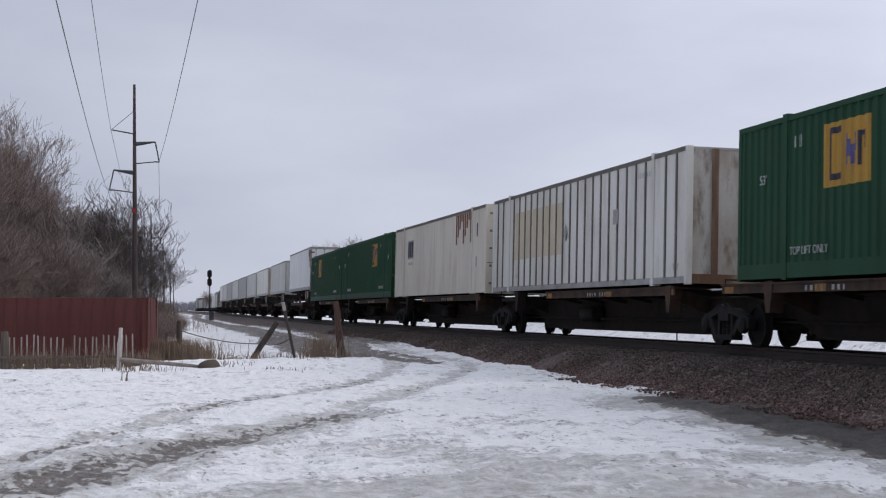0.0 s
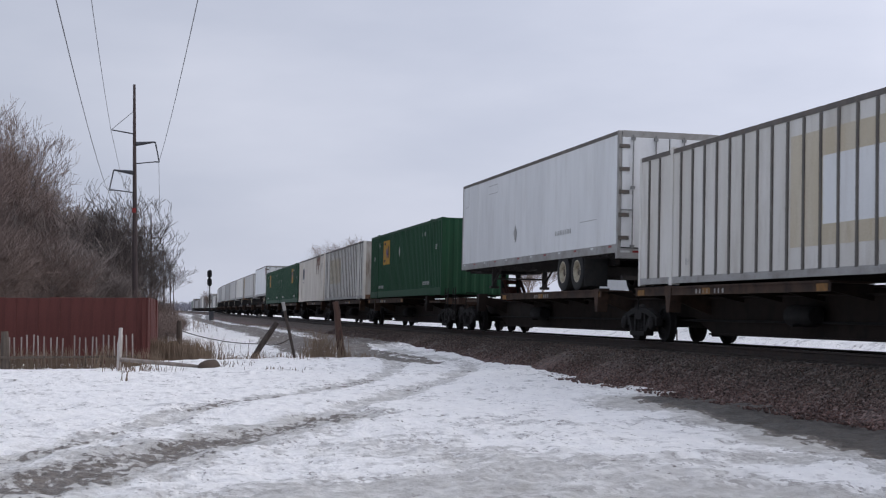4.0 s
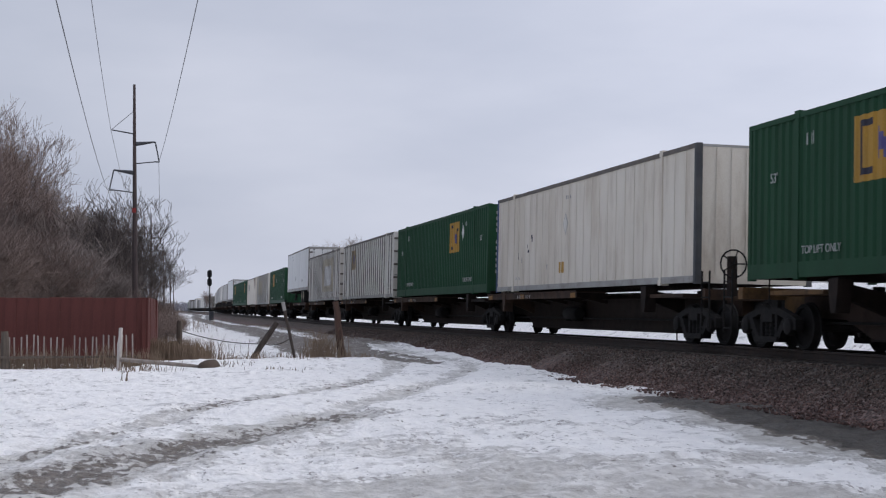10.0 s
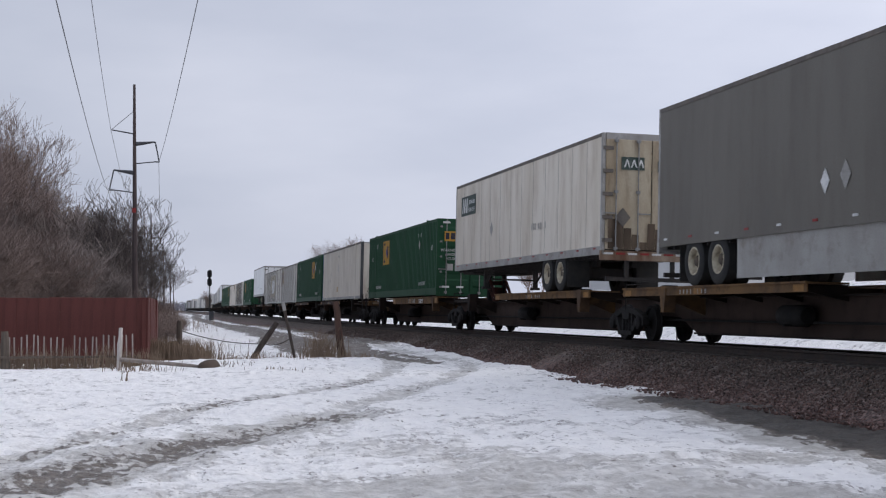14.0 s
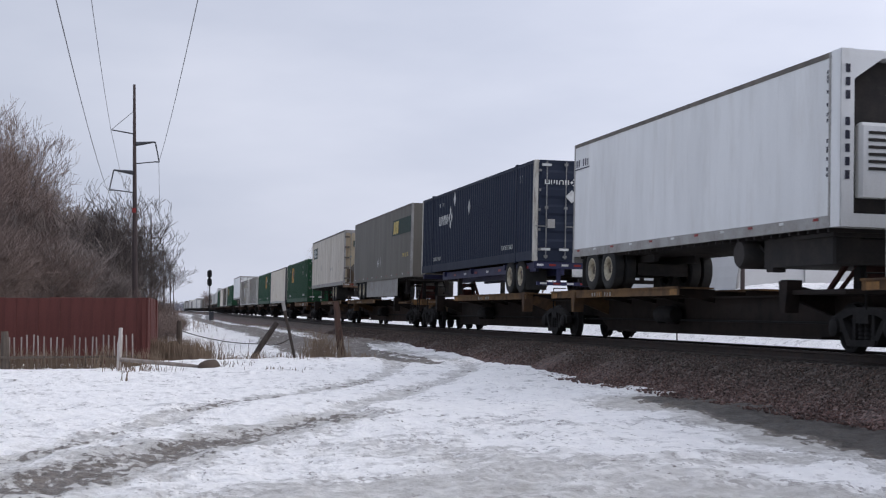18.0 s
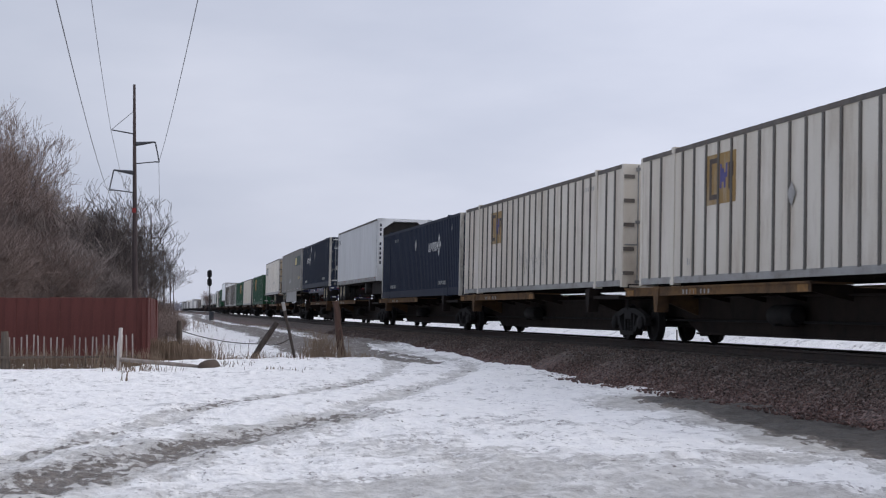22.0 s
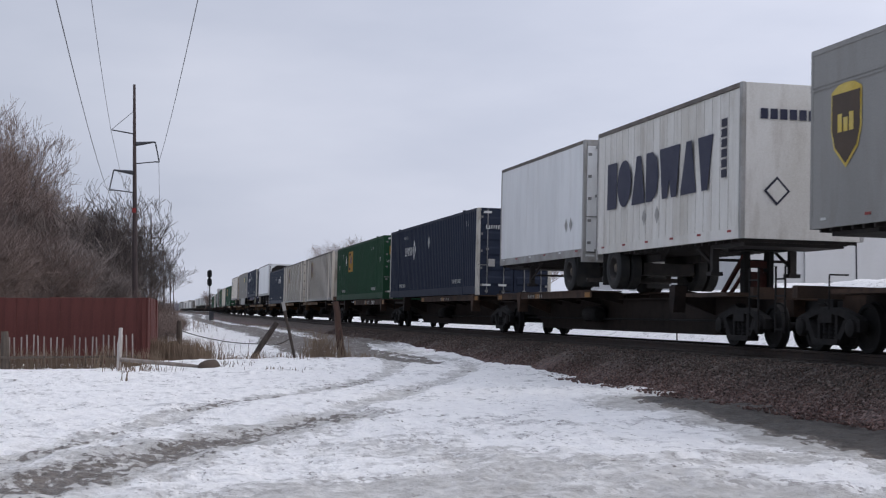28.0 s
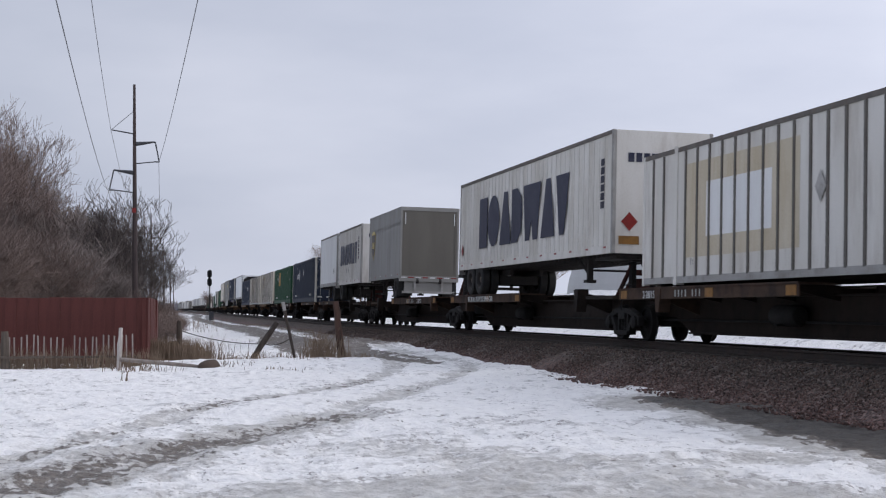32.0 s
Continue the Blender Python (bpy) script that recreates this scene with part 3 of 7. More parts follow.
def build_track():
    g = Geo()
    offs = [-3.3, -2.85, -2.35, -1.95, -1.5, 1.5, 2.0, 3.4, 3.6]
    ss = [-30 + i * 0.5 for i in range(300)] + [120 + i * 12.0 for i in range(90)]
    for s in ss:
        for o in offs:
            x, y, _ = line(s, o + (0.12 * wobble(0, s, 0.5) if o < -2 else 0))
            g.v.append((x, y, ballast_height(o) + 0.03 * wobble(x, y, 1.5)))
    k = len(offs)
    g.f = [(r * k + i, r * k + i + 1, (r + 1) * k + i + 1, (r + 1) * k + i) for r in range(len(ss) - 1) for i in range(k - 1)]
    stones = ballast_material()
    bank = tagged(part("ballast", g, stones), "pinkish grey crushed-stone ballast bank under the rails", "ballast", kind="structure")
    r = random.Random(5)
    shapes = [stone_shape(r) for _ in range(12)]
    verts, faces = [], []
    for i in range(42000):
        s = 12 + 62 * r.random() ** 1.5
        o = -3.55 + 2.1 * r.random() if r.random() < 0.88 else -1.5 + 3.0 * r.random()
        if o < -3.2 and r.random() < 0.6:
            continue
        x, y, _ = line(s, o)
        z = max(ballast_height(o), 0.0 if o < -3.1 else -1) + 0.03 * wobble(x, y, 1.5)
        size = 0.011 + 0.016 * r.random()
        q = Euler((r.random() * 6, r.random() * 6, r.random() * 6)).to_matrix()
        vs, fs = shapes[i % 12]
        b = len(verts)
        verts += [tuple(q @ v * size + Vector((x, y, z + size * 0.3))) for v in vs]
        faces += [tuple(j + b for j in f) for f in fs]
    me = bpy.data.meshes.new("gravel")
    me.from_pydata(verts, [], faces)
    me.materials.append(stones)
    tagged(new("gravel", me), "loose crushed stones lying over the ballast bank", "gravel", kind="stuff")
    sleeper = Geo().bevel_box(-1.3, 1.3, -0.115, 0.115, -0.18, 0.0, 0.012).mesh("sleeper", M_TIE)
    for i in range(230):
        x, y, a = line(6 + 0.5 * i)
        ob = part("sleeper", sleeper, None, bank)
        ob.matrix_basis = pose(x, y, RAIL_Z - 0.172 + r.uniform(-0.006, 0.006), 0, CANT, -math.degrees(a) + r.uniform(-0.7, 0.7))
    sec = [(-0.07, -0.17), (0.07, -0.17), (0.07, -0.155), (0.012, -0.13), (0.012, -0.045), (0.036, -0.035), (0.036, -0.004), (0.03, 0.0), (-0.03, 0.0), (-0.036, -0.004), (-0.036, -0.035), (-0.012, -0.045), (-0.012, -0.13), (-0.07, -0.155)]
    k = len(sec)
    sr = [-30 + i * 4.0 for i in range(40)] + [130 + 15.0 * i for i in range(72)]
    for side in (-0.7535, 0.7535):
        g = Geo()
        for s in sr:
            for o, z in sec:
                x, y, _ = line(s, side + o)
                g.v.append((x, y, RAIL_Z + z - math.sin(radians(CANT)) * side))
        g.f = [(q * k + i, q * k + (i + 1) % k, (q + 1) * k + (i + 1) % k, (q + 1) * k + i) for q in range(len(sr) - 1) for i in range(k)]
        rail = tagged(part("rail", g, M_RAIL), "dark rusty steel running rail on timber sleepers", "rail", "rails of the line", kind="structure")
        g = Geo()
        for s in sr:
            for o, z in ((-0.031, 0.001), (-0.02, 0.003), (0.02, 0.003), (0.031, 0.001)):
                x, y, _ = line(s, side + o)
                g.v.append((x, y, RAIL_Z + z - math.sin(radians(CANT)) * side))
        g.f = [(q * 4 + i, q * 4 + i + 1, (q + 1) * 4 + i + 1, (q + 1) * 4 + i) for q in range(len(sr) - 1) for i in range(3)]
        part("running_surface", g, M_SHINE, rail, "polished steel")


build_track()
# ---- the train ----
# Local axes of all that rides: y forward along the line, x away from the way, z up from the rails.
MOVING = []
WHEELSETS = {1: [], -1: []}
W, H, L53 = 1.295, 2.9, 16.15
NEAR, FAR = -1, 1


def ride(ob, s0, z=0.0):
    """Sets a thing on the train: its middle is s0 metres past the camera at the start."""
    MOVING.append((ob, s0, z))
    ob.matrix_basis = on_track(s0, z)
    return ob


def span(a, b):
    return (min(a, b), max(a, b))


# ---- containers ----
CORR = 0.28


def corr_depth(y, a, p):
    u = ((y - a) / p) % 1.0
    if u < 0.32:
        return 0.0
    if u < 0.5:
        return 0.036 * (u - 0.32) / 0.18
    if u < 0.82:
        return 0.036
    return 0.036 * (1.0 - u) / 0.18


def corrugated(geo, x, y0, y1, z0, z1, side=-1, start=None, pitch=CORR, lift=0.0, scale=1.0):
    """A trapezoid-corrugated sheet near the plane x, facing side, with its pattern counted from start."""
    start = y0 if start is None else start
    cuts = {y0, y1}
    i = math.floor((y0 - start) / pitch)
    while start + i * pitch < y1 + pitch:
        for u in (0, 0.32, 0.5, 0.82):
            y = start + (i + u) * pitch
            if y0 < y < y1:
                cuts.add(y)
        i += 1
    ys = sorted(cuts)
    vs = []
    for y in ys:
        d = x - side * corr_depth(y + 1e-5, start, pitch) * scale + side * lift
        vs += [(d, y, z0), (d, y, z1)]
    geo.add(vs, [(2 * i, 2 * i + 2, 2 * i + 3, 2 * i + 1) for i in range(len(ys) - 1)])
    return geo


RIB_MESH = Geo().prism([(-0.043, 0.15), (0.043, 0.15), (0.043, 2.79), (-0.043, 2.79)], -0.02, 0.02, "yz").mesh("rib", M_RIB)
SEAM_MESH = Geo().prism([(-0.02, 0.15), (0.02, 0.15), (0.02, 2.79), (-0.02, 2.79)], -0.012, 0.012, "yz").mesh("seam", M_WARM)
HINGE_MESH = Geo().box(-0.1, 0.16, -0.03, 0.03, -0.045, 0.045).mesh("hinge", M_RIB)
M_GALV = surface("galvanised", (0.24, 0.24, 0.235), (0.17, 0.165, 0.16), 0.6, scale=4, dirt=(0.07, 0.06, 0.05), dirt_amount=0.5)
SMALL_HINGE = Geo().box(0.0, 0.09, -0.02, 0.02, -0.035, 0.035).mesh("hinge", M_GALV)


def doors(top, y, z0, z1, mat, ribs=True, rods=None, facing=-1, strong=False):
    """A pair of rear doors at the end y, with rods, hinges and cross ribs."""
    rods = rods or M_GALV
    for sx in (-1, 1):
        x0, x1 = span(sx * 0.012, sx * (W - 0.1))
        d = part("door", Geo().bevel_box(x0, x1, *span(y + facing * 0.005, y + facing * 0.05), z0 + 0.08, z1 - 0.08, 0.01), mat, top)
        if ribs:
            n = 5
            for i in range(n):
                z = z0 + 0.2 + (z1 - z0 - 0.4) * (i + 0.5) / n
                g = Geo().prism([(-0.16, 0.05), (0.16, 0.05), (0.09, 0.075), (-0.09, 0.075)], x0 + 0.1, x1 - 0.1, "yz")
                g.v = [(q[0], y + facing * q[2], z + q[1]) for q in g.v]
                part("pressing", g, mat, d)
        for k in (0.3, 0.78):
            x = sx * (W - 0.1) * k
            rod = part("lock_rod", Geo().rod((x, y + facing * 0.085, z0 + 0.03), (x, y + facing * 0.085, z1 - 0.03), 0.017, n=8), rods, d, "galvanised lock rod", smooth=True)
            part("handle", Geo().box(*span(x, x + 0.32 * (1 if k < 0.5 else -1)), *span(y + facing * 0.08, y + facing * 0.1), z0 + 0.95, z0 + 0.98), rods, rod)
            for zz in (z0 + 0.1, z0 + 1.5, z1 - 0.12):
                part("keeper", Geo().box(x - 0.05, x + 0.05, *span(y + facing * 0.05, y + facing * 0.1), zz - 0.035, zz + 0.035), rods, rod)
        for i in range(5):
            z = z0 + 0.3 + (z1 - z0 - 0.6) * i / 4
            part("hinge", HINGE_MESH if strong else SMALL_HINGE, None, d, at=pose(sx * (W - 0.12), y + facing * 0.05, z, 0, 0, 180 if sx > 0 else 0))


def container(style, doors_near=True):
    """A 53-foot box: walls, posts, rails, roof and ends."""
    steel = style in ("green", "navy")
    mat = {"green": M_GREEN, "navy": M_NAVY, "rib": M_WHITE, "warm": M_WARM, "smooth": M_WARM, "cream": M_CREAM}[style]
    rail_mat = mat if steel or style == "cream" else M_SILVER
    top = empty("container", "", "container")
    h = L53 / 2
    for side in (NEAR, FAR):
        if steel:
            for a, b in ((-h + 0.13, -6.15), (-6.02, 6.02), (6.15, h - 0.13)):
                part("side_wall", corrugated(Geo(), side * (W - 0.012), a, b, 0.28, H - 0.09, side, start=a), mat, top)
            part("inner_wall", Geo().box(*span(side * (W - 0.09), side * (W - 0.07)), -h + 0.1, h - 0.1, 0.1, H - 0.06), mat, top)
        else:
            for a, b in ((-h + 0.13, -6.15), (-6.02, 6.02), (6.15, h - 0.13)):
                part("side_wall", Geo().box(*span(side * (W - 0.06), side * (W - 0.02)), a, b, 0.14, H - 0.09), mat, top)
        low = 0.3 if steel else 0.17
        part("bottom_rail", Geo().box(*span(side * (W - 0.08), side * (W - 0.004)), -h + 0.12, h - 0.12, 0.03, low), rail_mat, top)
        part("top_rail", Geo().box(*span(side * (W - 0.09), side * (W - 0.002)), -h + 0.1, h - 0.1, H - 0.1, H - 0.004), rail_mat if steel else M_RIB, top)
        for y in (-h, h - 0.13):
            white_frame = style == "navy"
            g = Geo().bevel_box(*span(side * W, side * (W - 0.14)), y, y + 0.13, 0, H, 0.012)
            part("corner_post", g, M_POSTWHITE if white_frame else (mat if style != "smooth" else (M_DARKPOST if y < 0 else M_BLUE)), top)
        for y in (-6.085, 6.085):
            g = Geo().box(*span(side * (W + 0.006), side * (W - 0.1)), y - 0.067, y + 0.067, 0.0, H)
            g.box(*span(side * (W + 0.012), side * (W - 0.17)), y - 0.09, y + 0.09, H - 0.09, H + 0.035)
            g.box(*span(side * (W + 0.012), side * (W - 0.17)), y - 0.09, y + 0.09, -0.005, 0.12)
            part("lifting_post", g, mat, top)
        if style in ("rib", "warm", "smooth"):
            n = 26
            for i in range(1, n):
                y = -h + L53 * i / n
                if abs(abs(y) - 6.085) > 0.14:
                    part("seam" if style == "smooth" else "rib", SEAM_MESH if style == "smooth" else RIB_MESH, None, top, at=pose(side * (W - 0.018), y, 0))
    g = Geo().box(-W + 0.05, W - 0.05, -h + 0.02, h - 0.02, H - 0.07, H - 0.02)
    for i in range(30):
        y = -h + 0.3 + i * (L53 - 0.6) / 29
        g.box(-W + 0.1, W - 0.1, y - 0.1, y + 0.1, H - 0.02, H - 0.008)
    part("roof", g, rail_mat, top)
    g = Geo().box(-W + 0.1, W - 0.1, -h + 0.05, h - 0.05, 0.1, 0.16)
    for i in range(34):
        y = -h + 0.25 + i * (L53 - 0.5) / 33
        g.box(-W + 0.08, W - 0.08, y - 0.025, y + 0.025, 0.03, 0.1)
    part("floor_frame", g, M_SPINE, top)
    for y, end in ((-h, -1), (h, 1)):
        if (end < 0) == doors_near:
            part("door_header", Geo().box(-W + 0.14, W - 0.14, *span(y, y - end * 0.1), H - 0.12, H), mat, top)
            part("door_sill", Geo().box(-W + 0.14, W - 0.14, *span(y, y - end * 0.1), 0, 0.12), mat, top)
            doors(top, y - end * 0.05, 0.03, H, mat, ribs=steel, facing=end, strong=style in ("rib", "warm"))
        else:
            g = Geo()
            if steel:
                corrugated(g, y, -W + 0.14, W - 0.14, 0.1, H - 0.05, side=end, pitch=0.34)
                g.v = [(q[1], q[0], q[2]) for q in g.v]
                g.box(-W + 0.14, W - 0.14, *span(y - end * 0.08, y - end * 0.06), 0.05, H - 0.02)
                part("front_wall", g, mat, top)
            else:
                part("front_wall", Geo().box(-W + 0.14, W - 0.14, *span(y - end * 0.06, y - end * 0.03), 0.05, H - 0.02), mat if style in ("cream", "smooth") else M_END, top, "" if style in ("cream", "smooth") else "rust-stained white end wall")
                for x in (-0.66, 0.0, 0.66) if style != "smooth" else ():
                    part("end_rib", Geo().box(x - 0.07, x + 0.07, *span(y - end * 0.03, y), 0.1, H - 0.05), M_RUST, top, "rust-stained end rib")
                part("end_rail", Geo().box(-W + 0.14, W - 0.14, *span(y - end * 0.03, y + end * 0.004), 0.02, 0.22), mat if style == "smooth" else M_RUST, top)
                if style == "smooth":
                    for x in (-0.83, -0.5, -0.17, 0.17, 0.5, 0.83):
                        part("end_seam", Geo().box(x - 0.02, x + 0.02, *span(y - end * 0.03, y - end * 0.012), 0.22, H - 0.1), mat, top)
    return top


# ---- painted marks ----
def mark(top, name, y0, y1, z0, z1, mat, lift=0.004, x=None, label=""):
    """A flat painted patch on the side that faces the way."""
    x = -(W - 0.02) if x is None else x
    return part(name, Geo().box(x - lift - 0.002, x - lift, *span(y0, y1), z0, z1), mat, top, label)


def corr_mark(top, name, y0, y1, z0, z1, mat, lift=0.004, label=""):
    """A painted patch that follows the corrugation of the middle wall."""
    a = -6.02 if abs(y0 + y1) / 2 < 6.05 else (-L53 / 2 + 0.13 if y0 < 0 else 6.15)
    return part(name, corrugated(Geo(), -(W - 0.012), *span(y0, y1), z0, z1, -1, start=a, lift=lift), mat, top, label)


def bars(top, name, y, z, n, w, h, gap, mat, put=mark, seed=0):
    """Unreadable writing: a row of small bars that begins at y and runs towards the camera's end."""
    r = random.Random(seed)
    for i in range(n):
        if n > 5 and i % 4 == 3 and r.random() < 0.5:
            continue
        a = y - i * (w + gap)
        put(top, name, a - w * r.uniform(0.4, 0.75), a, z, z + h * r.uniform(0.72, 0.85), mat)


def poly_mark(top, name, pts, mat, lift=0.006, x=None, label=""):
    """A flat painted outline in (y, z)."""
    x = -(W - 0.02) if x is None else x
    return part(name, Geo().prism(pts, x - lift - 0.003, x - lift, "yz"), mat, top, label)


def diamond(top, y, z, r, mat, name="placard", x=None, lift=0.006, label=""):
    return poly_mark(top, name, [(y - r * 0.72, z), (y, z - r), (y + r * 0.72, z), (y, z + r)], mat, x=x, lift=lift, label=label)


def yellow_logo(top, y1, z0=1.5, wide=1.5, tall=1.07, faded=False):
    """A yellow square with dark plain shapes; y1 is its edge towards the front of the train."""
    put = mark if faded else corr_mark
    mat = M_FADED if faded else M_YELLOW
    put(top, "logo_panel", y1 - wide, y1, z0, z0 + tall, mat, 0.005 if faded else 0.004, label="yellow square logo panel")
    ink = M_FADEDINK if faded else M_INK
    for a, b, c, d, m in ((0.1, 0.18, 0.1, 0.92, ink), (0.18, 0.4, 0.1, 0.2, ink), (0.18, 0.4, 0.82, 0.92, ink),
                          (0.47, 0.53, 0.3, 0.78, M_LOGOBLUE), (0.53, 0.6, 0.42, 0.68, M_LOGOBLUE), (0.6, 0.66, 0.3, 0.6, M_LOGOBLUE), (0.66, 0.72, 0.5, 0.78, M_LOGOBLUE), (0.76, 0.81, 0.26, 0.78, ink), (0.81, 0.92, 0.7, 0.78, ink), (0.87, 0.92, 0.5, 0.7, ink)):
        put(top, "logo_shape", y1 - wide * b, y1 - wide * a, z0 + tall * c, z0 + tall * d, m, 0.011 if faded else 0.009)


def side_words(top, text, size, y, z, mat, x=None, name="lettering"):
    """Readable writing on the side that faces the way; y is its middle."""
    x = -(W + 0.004) if x is None else x
    return part(name, words(text, size, mat), None, top, at=pose(x, y, z, 0, 0, -90))


def end_words(top, text, size, x, y, z, mat, name="lettering"):
    return part(name, words(text, size, mat), None, top, at=pose(x, y, z))


def side_block(top, kind, y1, z0, w, h, mat, lean, x):
    """Plain solid shapes in the manner of a painted company name."""
    sk = lambda v: lean * v
    out = {"slab": [(0, 0), (1, 0), (1, 1), (0, 1)], "wedge": [(0.3, 0), (0.66, 0), (1, 1), (0, 1)], "block": [(0, 0), (1, 0), (0.8, 0.5), (1, 0.75), (0.8, 1), (0, 1)],
           "round": [(0.5 + 0.5 * math.cos(2 * math.pi * i / 18), 0.5 + 0.5 * math.sin(2 * math.pi * i / 18)) for i in range(18)],
           "peak": [(0, 0), (1, 0), (0.66, 1), (0.34, 1)],
           "half": [(0, 0), (0.5, 0), (0.85, 0.15), (1, 0.5), (0.85, 0.85), (0.5, 1), (0, 1)],
           "vee": [(0.15, 0), (0.4, 0), (0.5, 0.35), (0.6, 0), (0.85, 0), (1, 1), (0, 1)]}[kind]
    pts = [(y1 - w * a - sk(b), z0 + h * b) for a, b in out]
    return poly_mark(top, "logo_shape", pts, mat, 0.012, x)


def big_name(top, y1, z0, width, h, x):
    """Seven dark plain shapes in a row."""
    kinds = (("slab", 0.85), ("round", 1.2), ("peak", 1.1), ("half", 1.0), ("vee", 1.5), ("peak", 1.1), ("wedge", 1.0))
    total = sum(w for _, w in kinds) + 0.06 * 6
    u, y = width / total, y1
    for kind, w in kinds:
        side_block(top, kind, y, z0, w * u, h, M_LOGONAVY, 0.02 * h, x)
        y -= (w + 0.06) * u


M_POSTWHITE = surface("post_white", (0.52, 0.5, 0.45), (0.4, 0.37, 0.31), 0.6, scale=2.5, stretch=STREAK, dirt=(0.1, 0.08, 0.06), dirt_amount=0.7)
M_DARKPOST = surface("dark_grey_post", (0.05, 0.052, 0.058), (0.08, 0.08, 0.08), 0.6, scale=2)
M_RUSTRED = surface("red_rust", (0.13, 0.045, 0.025), (0.2, 0.1, 0.06), 0.8, scale=2.5, stretch=STREAK, dirt=(0.05, 0.02, 0.012), dirt_amount=0.8)
M_END = surface("stained_end", (0.42, 0.39, 0.35), (0.3, 0.25, 0.2), 0.7, scale=1.3, stretch=(1.6, 1.6, 0.5), dirt=(0.1, 0.05, 0.03), dirt_amount=0.9)
M_BLUE = surface("blue_post", (0.03, 0.06, 0.16), None, 0.5, scale=1.5)
M_RUST = surface("rust_stain", (0.14, 0.075, 0.045), (0.3, 0.24, 0.18), 0.8, scale=1.2, stretch=STREAK, dirt=(0.08, 0.035, 0.02), dirt_amount=0.7)
M_FADED = surface("faded_yellow", (0.3, 0.185, 0.06), (0.22, 0.14, 0.055), 0.6, scale=1.2, stretch=STREAK, dirt=(0.5, 0.46, 0.38), dirt_amount=0.5)
M_FADEDINK = surface("faded_ink", (0.06, 0.045, 0.04), (0.1, 0.075, 0.055), 0.6, scale=3, stretch=STREAK)
M_LOGOBLUE = surface("logo_blue", (0.07, 0.06, 0.2), (0.12, 0.11, 0.24), 0.6, scale=3)
M_LOGONAVY = surface("logo_navy", (0.018, 0.02, 0.045), (0.028, 0.03, 0.055), 0.5, scale=2, dirt=(0.12, 0.12, 0.13), dirt_amount=0.2)
M_STRIPE = surface("stripe_green", (0.012, 0.034, 0.027), (0.016, 0.04, 0.032), 0.6, scale=2, dirt=(0.05, 0.055, 0.05), dirt_amount=0.4)
M_LOGOGREEN = surface("logo_green", (0.032, 0.05, 0.042), (0.045, 0.066, 0.055), 0.6, scale=2, dirt=(0.2, 0.22, 0.2), dirt_amount=0.4)
M_PATCH = surface("tan_patch", (0.5, 0.43, 0.31), (0.56, 0.5, 0.39), 0.6, scale=1.2, stretch=STREAK, dirt=(0.35, 0.26, 0.16), dirt_amount=0.4)
M_BRIGHT = surface("clean_white", (0.74, 0.74, 0.73), (0.67, 0.67, 0.66), 0.5, scale=0.8, stretch=STREAK, dirt=(0.5, 0.48, 0.44), dirt_amount=0.35)
M_DULLMARK = surface("dull_mark", (0.3, 0.29, 0.27), (0.4, 0.38, 0.36), 0.7, scale=4)
M_CHASSIS = surface("chassis_blue", (0.028, 0.031, 0.085), (0.022, 0.024, 0.06), 0.5, scale=2, dirt=(0.06, 0.05, 0.05), dirt_amount=0.5)
M_UNDER = surface("under_steel", (0.025, 0.023, 0.022), (0.04, 0.033, 0.03), 0.8, scale=3, dirt=(0.08, 0.07, 0.06), dirt_amount=0.3)
M_SHIELD = surface("shield_brown", (0.06, 0.035, 0.018), (0.05, 0.03, 0.016), 0.4, scale=2)
M_GOLD = surface("shield_gold", (0.55, 0.38, 0.05), (0.6, 0.46, 0.12), 0.4, scale=2)
M_GRIME = surface("road_grime", (0.07, 0.05, 0.035), (0.15, 0.11, 0.075), 0.9, scale=2.2, stretch=STREAK, dirt=(0.03, 0.022, 0.016), dirt_amount=0.8)
M_DULLWHITE = surface("dull_white", (0.5, 0.485, 0.46), (0.4, 0.385, 0.36), 0.55, scale=0.7, stretch=STREAK, dirt=(0.22, 0.19, 0.16), dirt_amount=0.5)
M_DOORDIRT = surface("dirty_door", (0.42, 0.36, 0.26), (0.28, 0.21, 0.13), 0.6, scale=1.0, stretch=STREAK, dirt=(0.12, 0.08, 0.045), dirt_amount=0.8)

LABELS = {"green": "green corrugated steel 53-foot container on a spine car", "navy": "dark navy corrugated 53-foot container on a spine car",
          "rib": "dirty white ribbed sheet-sided 53-foot container", "warm": "dirty cream ribbed sheet-sided 53-foot container", "smooth": "off-white plate-sided container with thin seams and scuffs",
          "cream": "cream painted smooth container with rust under its roof"}
PROTO = {}


def boxed(style, far, doors_near, label=""):
    """A container of a style, whose forward end is far metres past the camera at the start."""
    key = (style, doors_near)
    if key not in PROTO:
        PROTO[key] = container(style, doors_near)
        top = PROTO[key]
    else:
        top = copy_thing(PROTO[key], Matrix.Identity(4))
        for o in list(top.children_recursive):
            if o.name.split(".")[0] in ("logo_panel", "logo_shape", "lettering", "placard", "patch", "sticker", "scuff", "streak"):
                bpy.data.objects.remove(o)
    tagged(top, label or LABELS[style], "container", "containers on the train")
    return top


